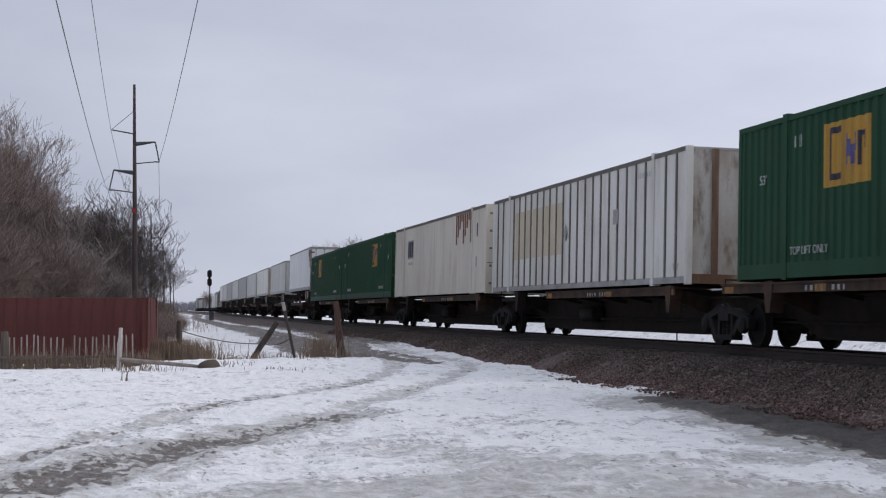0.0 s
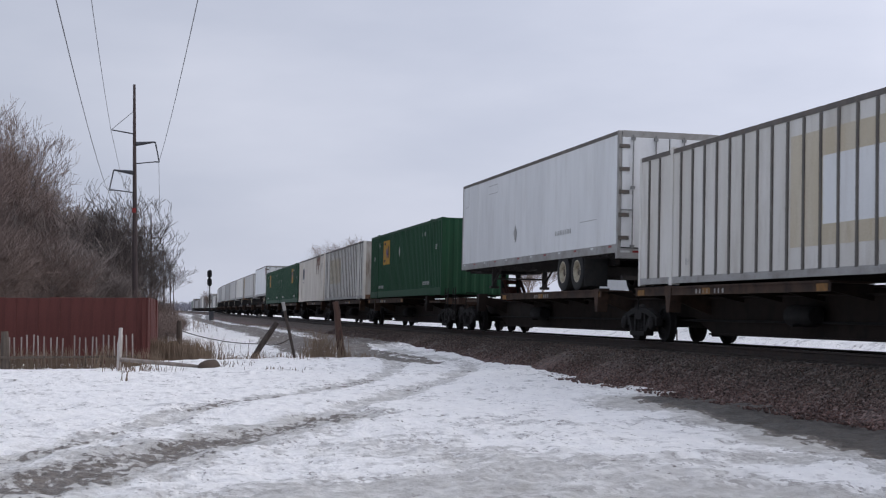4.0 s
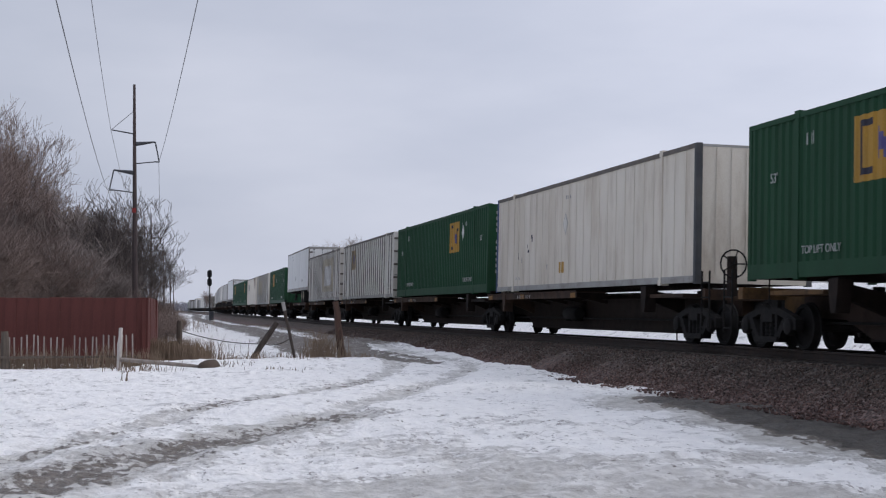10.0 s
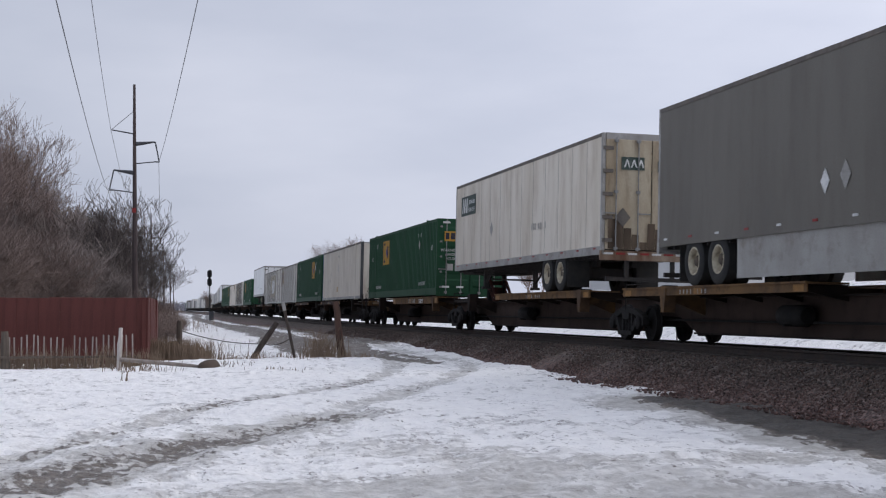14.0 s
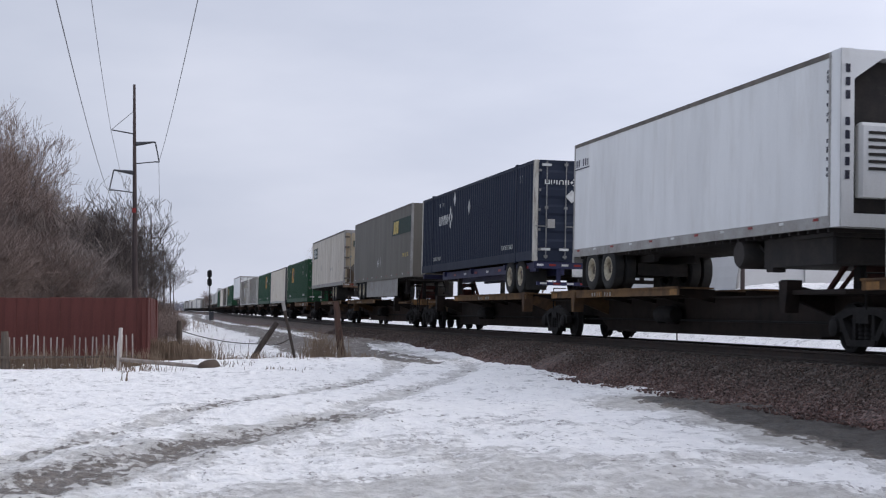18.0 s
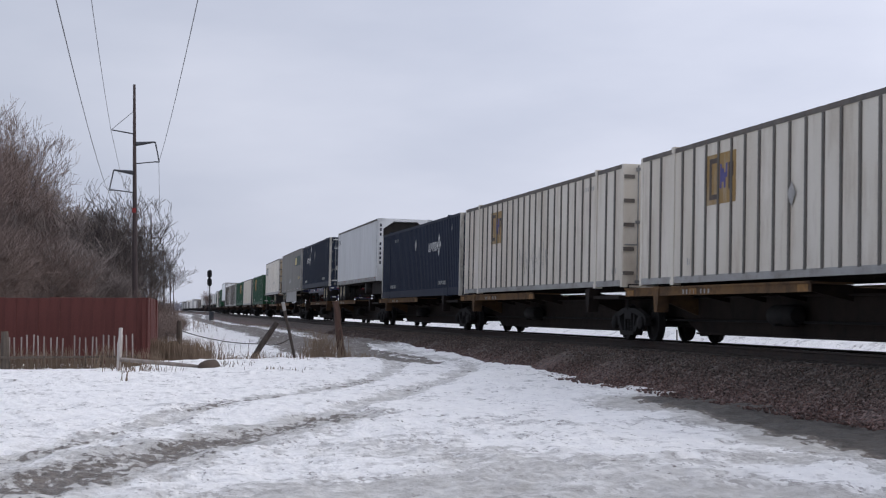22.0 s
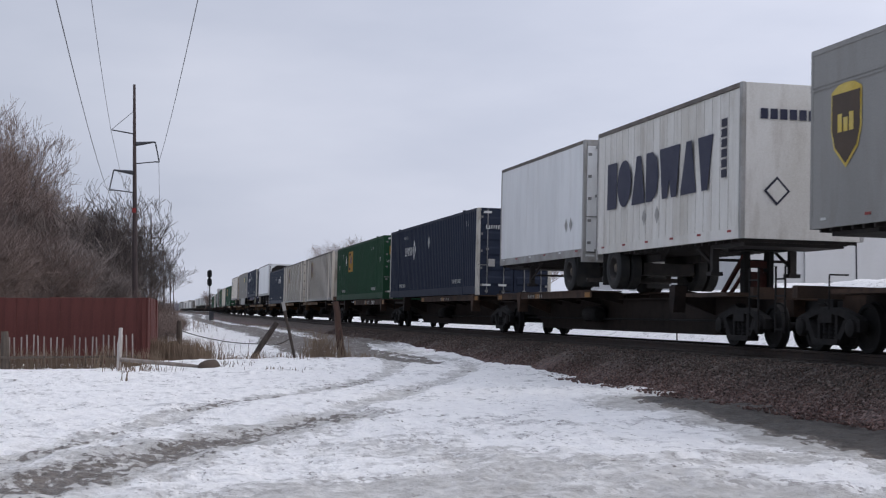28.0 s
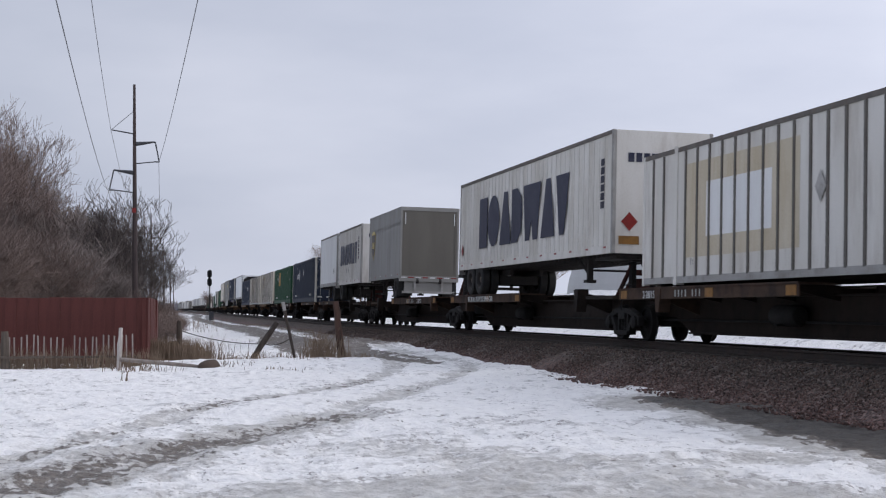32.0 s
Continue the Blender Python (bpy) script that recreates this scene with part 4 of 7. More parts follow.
def fill(style, far, doors_near=True, logo=None, label="", extra=None, z=None):
    z = z or (1.21 if style == "navy" or far == -227.6 else 1.245)
    top = boxed(style, far, doors_near, label)
    if style == "green":
        if logo is not None:
            yellow_logo(top, logo)
        for y in (5.2, -5.2):
            side_words(top, "TOP LIFT ONLY", 0.2, y, 0.43, M_PALEMARK, -(W - 0.008))
        bars(top, "lettering", -4.2, 2.35, 8, 0.055, 0.18, 0.06, M_PALEMARK, corr_mark, seed=3)
        bars(top, "lettering", 5.75, 2.3, 3, 0.06, 0.28, 0.06, M_PALEMARK, corr_mark, seed=4)
        for y in (7.0, -7.1):
            side_words(top, "53'", 0.25, y, 1.75, M_PALEMARK, -(W - 0.008))
    elif style == "navy":
        for y in (5.2, -5.1):
            side_words(top, "TOP LIFT ONLY", 0.2, y, 0.43, M_PALEMARK, -(W - 0.008))
        bars(top, "lettering", 5.0, 2.42, 8, 0.055, 0.18, 0.06, M_PALEMARK, corr_mark, seed=7)
        bars(top, "lettering", -6.5, 2.35, 3, 0.06, 0.28, 0.06, M_PALEMARK, corr_mark, seed=4)
        if logo is not None:
            for a, b, z0, z1 in ((0, 0.07, 1.72, 2.06), (0.2, 0.27, 1.72, 2.06), (0.07, 0.2, 1.72, 1.78), (0.38, 0.45, 1.72, 2.06), (0.53, 0.6, 1.82, 2.06), (0.68, 0.75, 1.72, 2.06), (0.86, 0.93, 1.72, 2.06), (1.06, 1.13, 1.72, 2.06), (0.93, 1.06, 1.98, 2.06), (1.25, 1.34, 1.72, 2.06), (1.43, 1.5, 1.72, 2.06)):
                mark(top, "logo_shape", logo - a, logo - b, z0, z1, M_MARK, x=-(W - 0.012))
            for dy, dz in ((0, 0.24), (0, -0.24), (0.2, 0), (-0.2, 0)):
                diamond(top, logo - 1.95 + dy, 1.92 + dz, 0.17, M_MARK, "logo_shape", x=-(W - 0.012))
            diamond(top, logo - 4.85 if logo > 0 else logo + 2.6, 2.1, 0.26, M_PALEMARK, x=-(W - 0.012))
    elif style in ("rib", "warm"):
        bars(top, "lettering", -5.1, 2.45, 7, 0.1, 0.14, 0.04, M_DULLMARK, lambda *a: mark(*a, lift=0.002), seed=9)
        for y, zz in ((5.3, 0.4), (-7.3, 0.32)):
            bars(top, "lettering", y, zz, 3, 0.08, 0.16, 0.04, M_DULLMARK, lambda *a: mark(*a, lift=0.002), seed=2)
        if logo is not None:
            yellow_logo(top, logo, 1.55, 1.4, 1.0, True)
    if extra:
        extra(top)
    return ride(top, far - L53 / 2, z)


def door_marks(top, emblem):
    """What is painted on the doors at the near end."""
    y = -L53 / 2 - 0.06
    if emblem == "green":
        part("logo_panel", Geo().box(-1.02, -0.38, y + 0.002, y + 0.01, 2.05, 2.42), M_YELLOW, top, "yellow logo panel")
        for a, b in ((-0.98, -0.84), (-0.78, -0.62), (-0.56, -0.44)):
            part("logo_shape", Geo().box(a, b, y - 0.004, y + 0.002, 2.12, 2.36), M_INK, top)
        end_words(top, "53'", 0.26, -0.36, y - 0.03, 1.42, M_MARK)
        for i, text in enumerate(("WARNING", "HIGH", "CUBE")):
            end_words(top, text, 0.15, -0.8 + 0.08 * (i > 0), y - 0.03, 1.66 - 0.16 * i, M_PALEMARK)
    else:
        for a, b, z0, z1 in ((-1.0, -0.97, 2.2, 2.33), (-0.97, -0.89, 2.2, 2.225), (-0.89, -0.86, 2.2, 2.33), (-0.82, -0.79, 2.2, 2.33), (-0.74, -0.71, 2.23, 2.33), (-0.66, -0.63, 2.2, 2.33), (-0.58, -0.55, 2.2, 2.31), (-0.55, -0.47, 2.305, 2.33), (-0.47, -0.44, 2.2, 2.31), (-0.4, -0.36, 2.2, 2.33), (-0.32, -0.28, 2.2, 2.33)):
            part("logo_shape", Geo().box(a, b, y - 0.004, y + 0.006, z0, z1), M_MARK, top)
        for dx, dz in ((0, 0.08), (0, -0.08), (0.08, 0), (-0.08, 0)):
            part("logo_shape", Geo().prism([(-0.12 + dx - 0.05, 2.27 + dz), (-0.12 + dx, 2.22 + dz), (-0.12 + dx + 0.05, 2.27 + dz), (-0.12 + dx, 2.32 + dz)], y - 0.01, y - 0.004, "xz"), M_MARK, top)
        part("placard", Geo().prism([(-0.38, 1.86), (-0.2, 1.67), (-0.02, 1.86), (-0.2, 2.05)], y - 0.03, y - 0.022, "xz"), M_MARK, top, "white diamond placard")
    for x, z in ((-0.95, 2.72), (-0.95, 0.3), (-0.4, 0.3)):
        part("sticker", Geo().box(x - 0.14, x + 0.14, y - 0.004, y + 0.004, z, z + 0.07), M_MARK, top)
    part("sticker", Geo().box(-0.9, -0.68, y - 0.004, y + 0.004, 0.95, 1.2), M_DULLMARK, top)


# ---- trailers ----
TYRE_MESH = Geo().lathe([(-0.12, 0.29), (-0.135, 0.34), (-0.135, 0.46), (-0.105, 0.51), (0.105, 0.51), (0.135, 0.46), (0.135, 0.34), (0.12, 0.29)], 26, "x").mesh("tyre", M_TYRE, True)


def rim_mesh(mat):
    return Geo().lathe([(-0.125, 0.295), (-0.13, 0.27), (-0.09, 0.235), (0.0, 0.225), (0.02, 0.2)], 22, "x").mesh("rim", mat, True)


def hub_mesh():
    g = Geo().lathe([(0.02, 0.2), (0.03, 0.13), (-0.07, 0.1), (-0.09, 0.0)], 18, "x")
    for i in range(8):
        a = 2 * math.pi * i / 8
        g.rod((0.0, 0.165 * math.cos(a), 0.165 * math.sin(a)), (0.03, 0.165 * math.cos(a), 0.165 * math.sin(a)), 0.016, n=5)
    return g.mesh("hub", M_HUB, True)


M_HUB = surface("dirty_hub", (0.11, 0.085, 0.06), (0.06, 0.05, 0.04), 0.7, scale=5, dirt=(0.03, 0.025, 0.02), dirt_amount=0.6)
RIMS = {"white": rim_mesh(M_RIMW), "dark": rim_mesh(M_UNDER)}
HUB_MESH = hub_mesh()


def axle(top, y, z_deck=1.205, rim="white"):
    """An axle with twin tyres on both sides."""
    ax = part("axle", Geo().rod((-1.0, y, z_deck + 0.51), (1.0, y, z_deck + 0.51), 0.07, n=10), M_UNDER, top)
    for sx in (-1, 1):
        for x in (1.13, 0.83):
            w = part("wheel", TYRE_MESH, None, top, "black rubber tyre", at=pose(sx * x, y, z_deck + 0.51, 0, 0, 0 if sx < 0 else 180))
            part("rim", RIMS[rim], None, w)
            part("hub", HUB_MESH, None, w)
    return ax


M_SKIRT = surface("skirt_plastic", (0.34, 0.33, 0.31), (0.28, 0.265, 0.245), 0.6, scale=1.2, dirt=(0.16, 0.13, 0.1), dirt_amount=0.6)


def trailer(length, nose, style, mat, rim="white", skirt=False, z0=2.08, z1=5.08, one_axle=False, roll_door=False, nose_open=False, axle_in=1.7, rail=None):
    """A road trailer: nose is +1 where its front points along the train, -1 where it points back."""
    top = empty("trailer", "", "trailer")
    h = length / 2
    rear, front = -nose * h, nose * h
    for side in (NEAR, FAR):
        g = Geo()
        x = side * (W - 0.004)
        if style == "ribbed":
            corrugated(g, x, -h + 0.1, h - 0.1, z0 + 0.2, z1 - 0.12, side, start=-h + 0.1, pitch=0.41, scale=0.85)
            g.box(*span(x - side * 0.06, x - side * 0.04), -h + 0.02, h - 0.02, z0 + 0.1, z1 - 0.04)
            part("side_wall", g, mat, top)
            # thin darker strips draw the shadow lines that the shallow ribs don't cast
            for i in range(1, int((length - 0.2) / 0.41)) if side == NEAR else ():
                y = -h + 0.1 + 0.41 * (i + 0.16)
                part("seam", Geo().box(x - 0.004, x + 0.004, y - 0.009, y + 0.009, z0 + 0.2, z1 - 0.1), M_SEAM_AND_SHADE, top)
        else:
            part("side_wall", Geo().box(*span(x - side * 0.04, x - side * 0.012), -h + 0.05, h - 0.05, z0 + 0.16, z1 - 0.1), mat, top)
        if style == "seamed":
            n = int(length / 1.22)
            for i in range(1, n):
                y = -h + length * i / n
                part("seam", Geo().box(*span(x - side * 0.012, x - side * 0.007), y - 0.008, y + 0.008, z0 + 0.2, z1 - 0.1), M_SEAM_AND_SHADE, top)
        part("bottom_rail", Geo().box(*span(x, x - side * 0.07), -h + 0.02, h - 0.02, z0, z0 + 0.2), rail or M_SILVER, top, "" if rail else "dull aluminium rail")
        part("top_rail", Geo().box(*span(x, x - side * 0.07), -h + 0.02, h - 0.02, z1 - 0.1, z1 - 0.01), M_RIB if style != "upper" else mat, top)
        for y, w in ((-h, 0.1), (h - 0.1, 0.1)):
            part("corner_post", Geo().bevel_box(*span(x + side * 0.003, x - side * 0.1), y, y + w, z0, z1, 0.02), M_SILVER if style != "upper" else mat, top)
    n = max(int(length / 1.25), 4)
    for i in range(n):
        y = -h + 0.5 + (length - 1.0) * i / (n - 1)
        part("reflector", Geo().box(-W - 0.006, -W + 0.003, y - 0.09, y + 0.09, z0 + 0.13, z0 + 0.175), M_MARK if i % 2 and style in ("upper", "smooth") else M_RED, top, "reflector strip")
    g = Geo().box(-W + 0.05, W - 0.05, -h + 0.02, h - 0.02, z1 - 0.05, z1 - 0.02)
    for i in range(int(length / 0.6)):
        y = -h + 0.3 + i * 0.6
        g.box(-W + 0.07, W - 0.07, y - 0.03, y + 0.03, z1 - 0.02, z1 - 0.012)
    part("roof", g, M_SILVER, top)
    g = Geo().box(-W + 0.07, W - 0.07, -h + 0.05, h - 0.05, z0 + 0.09, z0 + 0.14)
    for i in range(int(length / 0.36)):
        y = -h + 0.2 + i * 0.36
        g.box(-W + 0.07, W - 0.07, y - 0.03, y + 0.03, z0 - 0.06, z0 + 0.09)
    g.box(-1.05, 1.05, *span(front - nose * 0.35, front - nose * 1.9), z0 - 0.12, z0 - 0.05)
    part("floor_frame", g, M_UNDER, top)
    # front wall
    g = Geo().bevel_box(-W + 0.1, W - 0.1, *span(front - nose * 0.005, front - nose * 0.06), z0, z1 - 0.01, 0.004)
    part("front_wall", g, mat, top)
    if nose_open:
        # an open bay in the nose: side wings, a canopy with cut corners, and the cooling unit set back in it
        deep = nose * 0.34
        for sx in (-1, 1):
            wing = part("nose_wing", Geo().box(*span(sx * (W - 0.004), sx * (W - 0.05)), *span(front, front + deep), z0, z1).box(*span(sx * (W - 0.004), sx * (W - 0.24)), *span(front + deep * 0.92, front + deep), z0, z1), mat, top)
            part("gusset", Geo().prism([(sx * (W - 0.24), z1 - 0.5), (sx * (W - 0.24), z1 - 0.14), (sx * (W - 0.75), z1 - 0.14)], front + deep * 0.93, front + deep * 0.99, "xz"), mat, wing)
        part("canopy", Geo().box(-W + 0.05, W - 0.05, *span(front, front + deep), z1 - 0.14, z1 - 0.01), mat, top)
        part("bay_floor", Geo().box(-W + 0.05, W - 0.05, *span(front, front + deep), z0, z0 + 0.22), mat, top)
        part("bay_wall", Geo().box(-W + 0.06, W - 0.06, *span(front + nose * 0.006, front + nose * 0.03), z0 + 0.22, z1 - 0.15), M_UNDER, top, "dark recessed bay wall")
        unit = part("cooling_unit", Geo().bevel_box(-0.9, 0.9, *span(front + nose * 0.03, front + nose * 0.26), z0 + 0.5, z0 + 1.75, 0.06), mat, top)
        for i in range(6):
            part("grille", Geo().box(-0.75, 0.75, *span(front + nose * 0.26, front + nose * 0.272), z0 + 0.95 + 0.12 * i, z0 + 1.0 + 0.12 * i), M_UNDER, unit)
    # rear
    frame_mat = M_SILVER if style != "upper" else mat
    part("rear_header", Geo().box(-W + 0.1, W - 0.1, *span(rear, rear + nose * 0.12), z1 - 0.16, z1), frame_mat, top)
    part("rear_sill", Geo().box(-W, W, *span(rear, rear + nose * 0.12), z0 - 0.14, z0 + 0.1), M_RUST if style == "seamed" else frame_mat, top)
    if roll_door:
        d = part("roll_door", Geo().box(-W + 0.1, W - 0.1, *span(rear + nose * 0.03, rear + nose * 0.06), z0 + 0.1, z1 - 0.16), M_DUNGREY, top)
        for sx in (-1, 1):
            part("door_post", Geo().box(*span(sx * (W - 0.1), sx * (W - 0.17)), *span(rear, rear + nose * 0.05), z0 + 0.1, z1 - 0.16), M_DUNGREY, top)
            part("strip_lamp", Geo().box(*span(sx * (W - 0.2), sx * (W - 0.24)), *span(rear - nose * 0.004, rear + nose * 0.02), z1 - 0.75, z1 - 0.25), M_MARK, d, "pale strip beside the door")
        part("rear_step", Geo().box(-W + 0.25, W - 0.25, *span(rear + nose * 0.1, rear + nose * 0.2), z0 - 0.6, z0 - 0.12), M_GREY, top, "grey plate below the sill")
        for i in range(7):
            z = z0 + 0.12 + i * (z1 - z0 - 0.3) / 7
            part("slat", Geo().box(-W + 0.11, W - 0.11, *span(rear + nose * 0.026, rear + nose * 0.03), z, z + (z1 - z0 - 0.3) / 7 - 0.004), M_DUNGREY, d)
    else:
        doors(top, rear + nose * 0.04, z0 + 0.05, z1 - 0.08, M_DOORDIRT if style == "seamed" else mat, ribs=False, facing=-nose, strong=length > 12)
    for i in range(8):
        x = -W + 0.2 + i * (2 * W - 0.4) / 7
        part("reflector", Geo().box(x - 0.12, x + 0.12, *span(rear - nose * 0.006, rear), z0 + 0.0, z0 + 0.05), M_RED if i % 2 else M_MARK, top)
    # under-ride guard
    g = Geo().box(-W + 0.15, W - 0.15, *span(rear + nose * 0.02, rear + nose * 0.12), 1.43, 1.53)
    for x in (-0.6, 0.6):
        g.box(x - 0.05, x + 0.05, *span(rear + nose * 0.03, rear + nose * 0.11), 1.5, z0)
    part("bumper_guard", g, M_SILVER if style == "upper" else M_UNDER, top)
    # running gear
    ys = [rear + nose * axle_in] if one_axle else [rear + nose * axle_in, rear + nose * (axle_in + 1.23)]
    for y in ys:
        axle(top, y, rim=rim)
    g = Geo()
    for x in (-0.5, 0.5):
        g.box(x - 0.06, x + 0.06, *span(ys[0] - nose * 1.0, ys[-1] + nose * 1.3), 1.86, z0)
        for y in ys:
            g.box(x - 0.12, x + 0.12, y - 0.35, y + 0.35, 1.7, 1.86)
    part("slider_frame", g, M_UNDER, top)
    g = Geo()
    for y in ys:
        g.box(-0.64, 0.64, y - 0.42, y + 0.42, 1.56, 1.84)
    part("suspension", g, M_UNDER, top)
    for sx in (-1, 1):
        part("mud_flap", Geo().box(*span(sx * 0.66, sx * 1.27), *span(ys[0] - nose * 0.72, ys[0] - nose * 0.7), 1.32, z0), M_TYRE, top, "black rubber mud flap")
    # landing legs
    ly = front - nose * (2.9 if length > 12 else 2.2)
    for sx in (-1, 1):
        leg = part("landing_leg", Geo().box(sx * 0.86 - 0.07, sx * 0.86 + 0.07, ly - 0.07, ly + 0.07, 1.5, z0).box(sx * 0.86 - 0.13, sx * 0.86 + 0.13, ly - 0.13, ly + 0.13, 1.42, 1.5), M_UNDER, top)
        part("brace", Geo().rod((sx * 0.86, ly, 1.6), (sx * 0.86, ly - nose * 1.0, z0), 0.035, n=6), M_UNDER, leg)
    part("cross_shaft", Geo().rod((-0.86, ly, 1.75), (0.86, ly, 1.75), 0.03, n=6), M_UNDER, top)
    if skirt:
        for sx in (-1, 1):
            part("skirt", Geo().box(*span(sx * (W - 0.05), sx * (W - 0.07)), *span(ys[-1] + nose * 0.9, ly - nose * 0.4), 1.32, z0), M_SKIRT, top, "dull pale plastic side skirt")
    return top


def chassis(length):
    """A skeletal container chassis with its nose forward."""
    top = empty("container_chassis", "dark blue skeletal container chassis with red and white tape", "chassis")
    h = length / 2
    for x in (-0.45, 0.45):
        part("beam", Geo().prism([(-h, 1.72), (h - 3.4, 1.72), (h - 3.0, 1.96), (h, 1.96), (h, 2.1), (-h, 2.1)], x - 0.06, x + 0.06, "yz"), M_CHASSIS, top)
    for y in (-h + 0.1, -4.5, 0.0, 4.2, h - 0.1):
        part("bolster", Geo().box(-W + 0.03, W - 0.03, y - 0.1, y + 0.1, 1.93, 2.105), M_CHASSIS, top)
    part("side_rail", Geo().box(-W + 0.12, -W + 0.2, -h + 0.2, h - 3.2, 1.82, 2.08), M_CHASSIS, top)
    for i in range(7):
        part("reflector", Geo().box(-W + 0.11, -W + 0.12, -h + 1.0 + i * 1.6, -h + 1.3 + i * 1.6, 1.92, 1.99), M_MARK if i % 2 else M_RED, top)
    part("rear_bar", Geo().box(-W, W, -h - 0.02, -h + 0.1, 1.9, 2.1), M_CHASSIS, top)
    for i in range(7):
        x = -1.12 + i * 0.37
        part("reflector", Geo().box(x - 0.1, x + 0.1, -h - 0.028, -h - 0.021, 1.97, 2.03), M_RED if i % 2 else M_MARK, top)
    g = Geo().box(-W + 0.1, W - 0.1, -h + 0.02, -h + 0.1, 1.42, 1.52)
    for x in (-0.55, 0.55):
        g.box(x - 0.06, x + 0.06, -h + 0.03, -h + 0.09, 1.5, 1.95)
    part("bumper_guard", g, M_CHASSIS, top)
    for i in range(6):
        x = -1.0 + i * 0.4
        part("reflector", Geo().box(x - 0.1, x + 0.1, -h + 0.012, -h + 0.02, 1.45, 1.5), M_RED if i % 2 else M_MARK, top)
    part("licence_panel", Geo().box(-0.17, 0.17, -h - 0.03, -h - 0.02, 1.68, 1.9), M_MARK, top)
    for y in (-h + 1.6, -h + 2.83):
        axle(top, y)
    for sx in (-1, 1):
        part("mud_flap", Geo().box(*span(sx * 0.66, sx * 1.27), -h + 0.85, -h + 0.87, 1.3, 1.9), M_TYRE, top)
        leg = part("landing_leg", Geo().box(sx * 0.8 - 0.07, sx * 0.8 + 0.07, h - 4.6, h - 4.46, 1.3, 1.95), M_UNDER, top)
        part("brace", Geo().rod((sx * 0.8, h - 4.5, 1.45), (sx * 0.5, h - 5.6, 1.75), 0.03, n=6), M_UNDER, leg)
    return top


# ---- spine cars ----
def hitch(top, y, way, raised):
    """The stand that takes a trailer's king pin."""
    t = part("hitch_base", Geo().bevel_box(-0.45, 0.45, y - 0.3, y + 0.3, 1.0, 1.06, 0.02), M_BOGIE, top)
    for sx in (-0.26, 0.26):
        part("hitch_leg", Geo().bevel_box(sx - 0.06, sx + 0.06, y - 0.12, y + 0.12, 1.04, 1.96 if raised else 1.15, 0.01), M_BOGIE, t)
    if raised:
        part("hitch_plate", Geo().bevel_box(-0.45, 0.45, y - 0.45, y + 0.45, 1.93, 2.06, 0.03).box(-0.2, 0.2, *span(y + 0.4, y + 0.7), 1.95, 2.0), M_BOGIE, t)
        part("cross_piece", Geo().box(-0.25, 0.25, y - 0.04, y + 0.04, 1.2, 1.52).box(-0.25, 0.25, y - 0.05, y + 0.05, 1.6, 1.74), M_HITCH, t)
        for sx in (-0.28, 0.28):
            part("strut", Geo().rod((sx, y, 1.85), (sx, y - way * 1.15, 1.02), 0.06, n=6), M_HITCH, t)
            part("strut", Geo().rod((sx, y, 1.5), (sx, y - way * 0.75, 1.02), 0.045, n=6), M_HITCH, t)


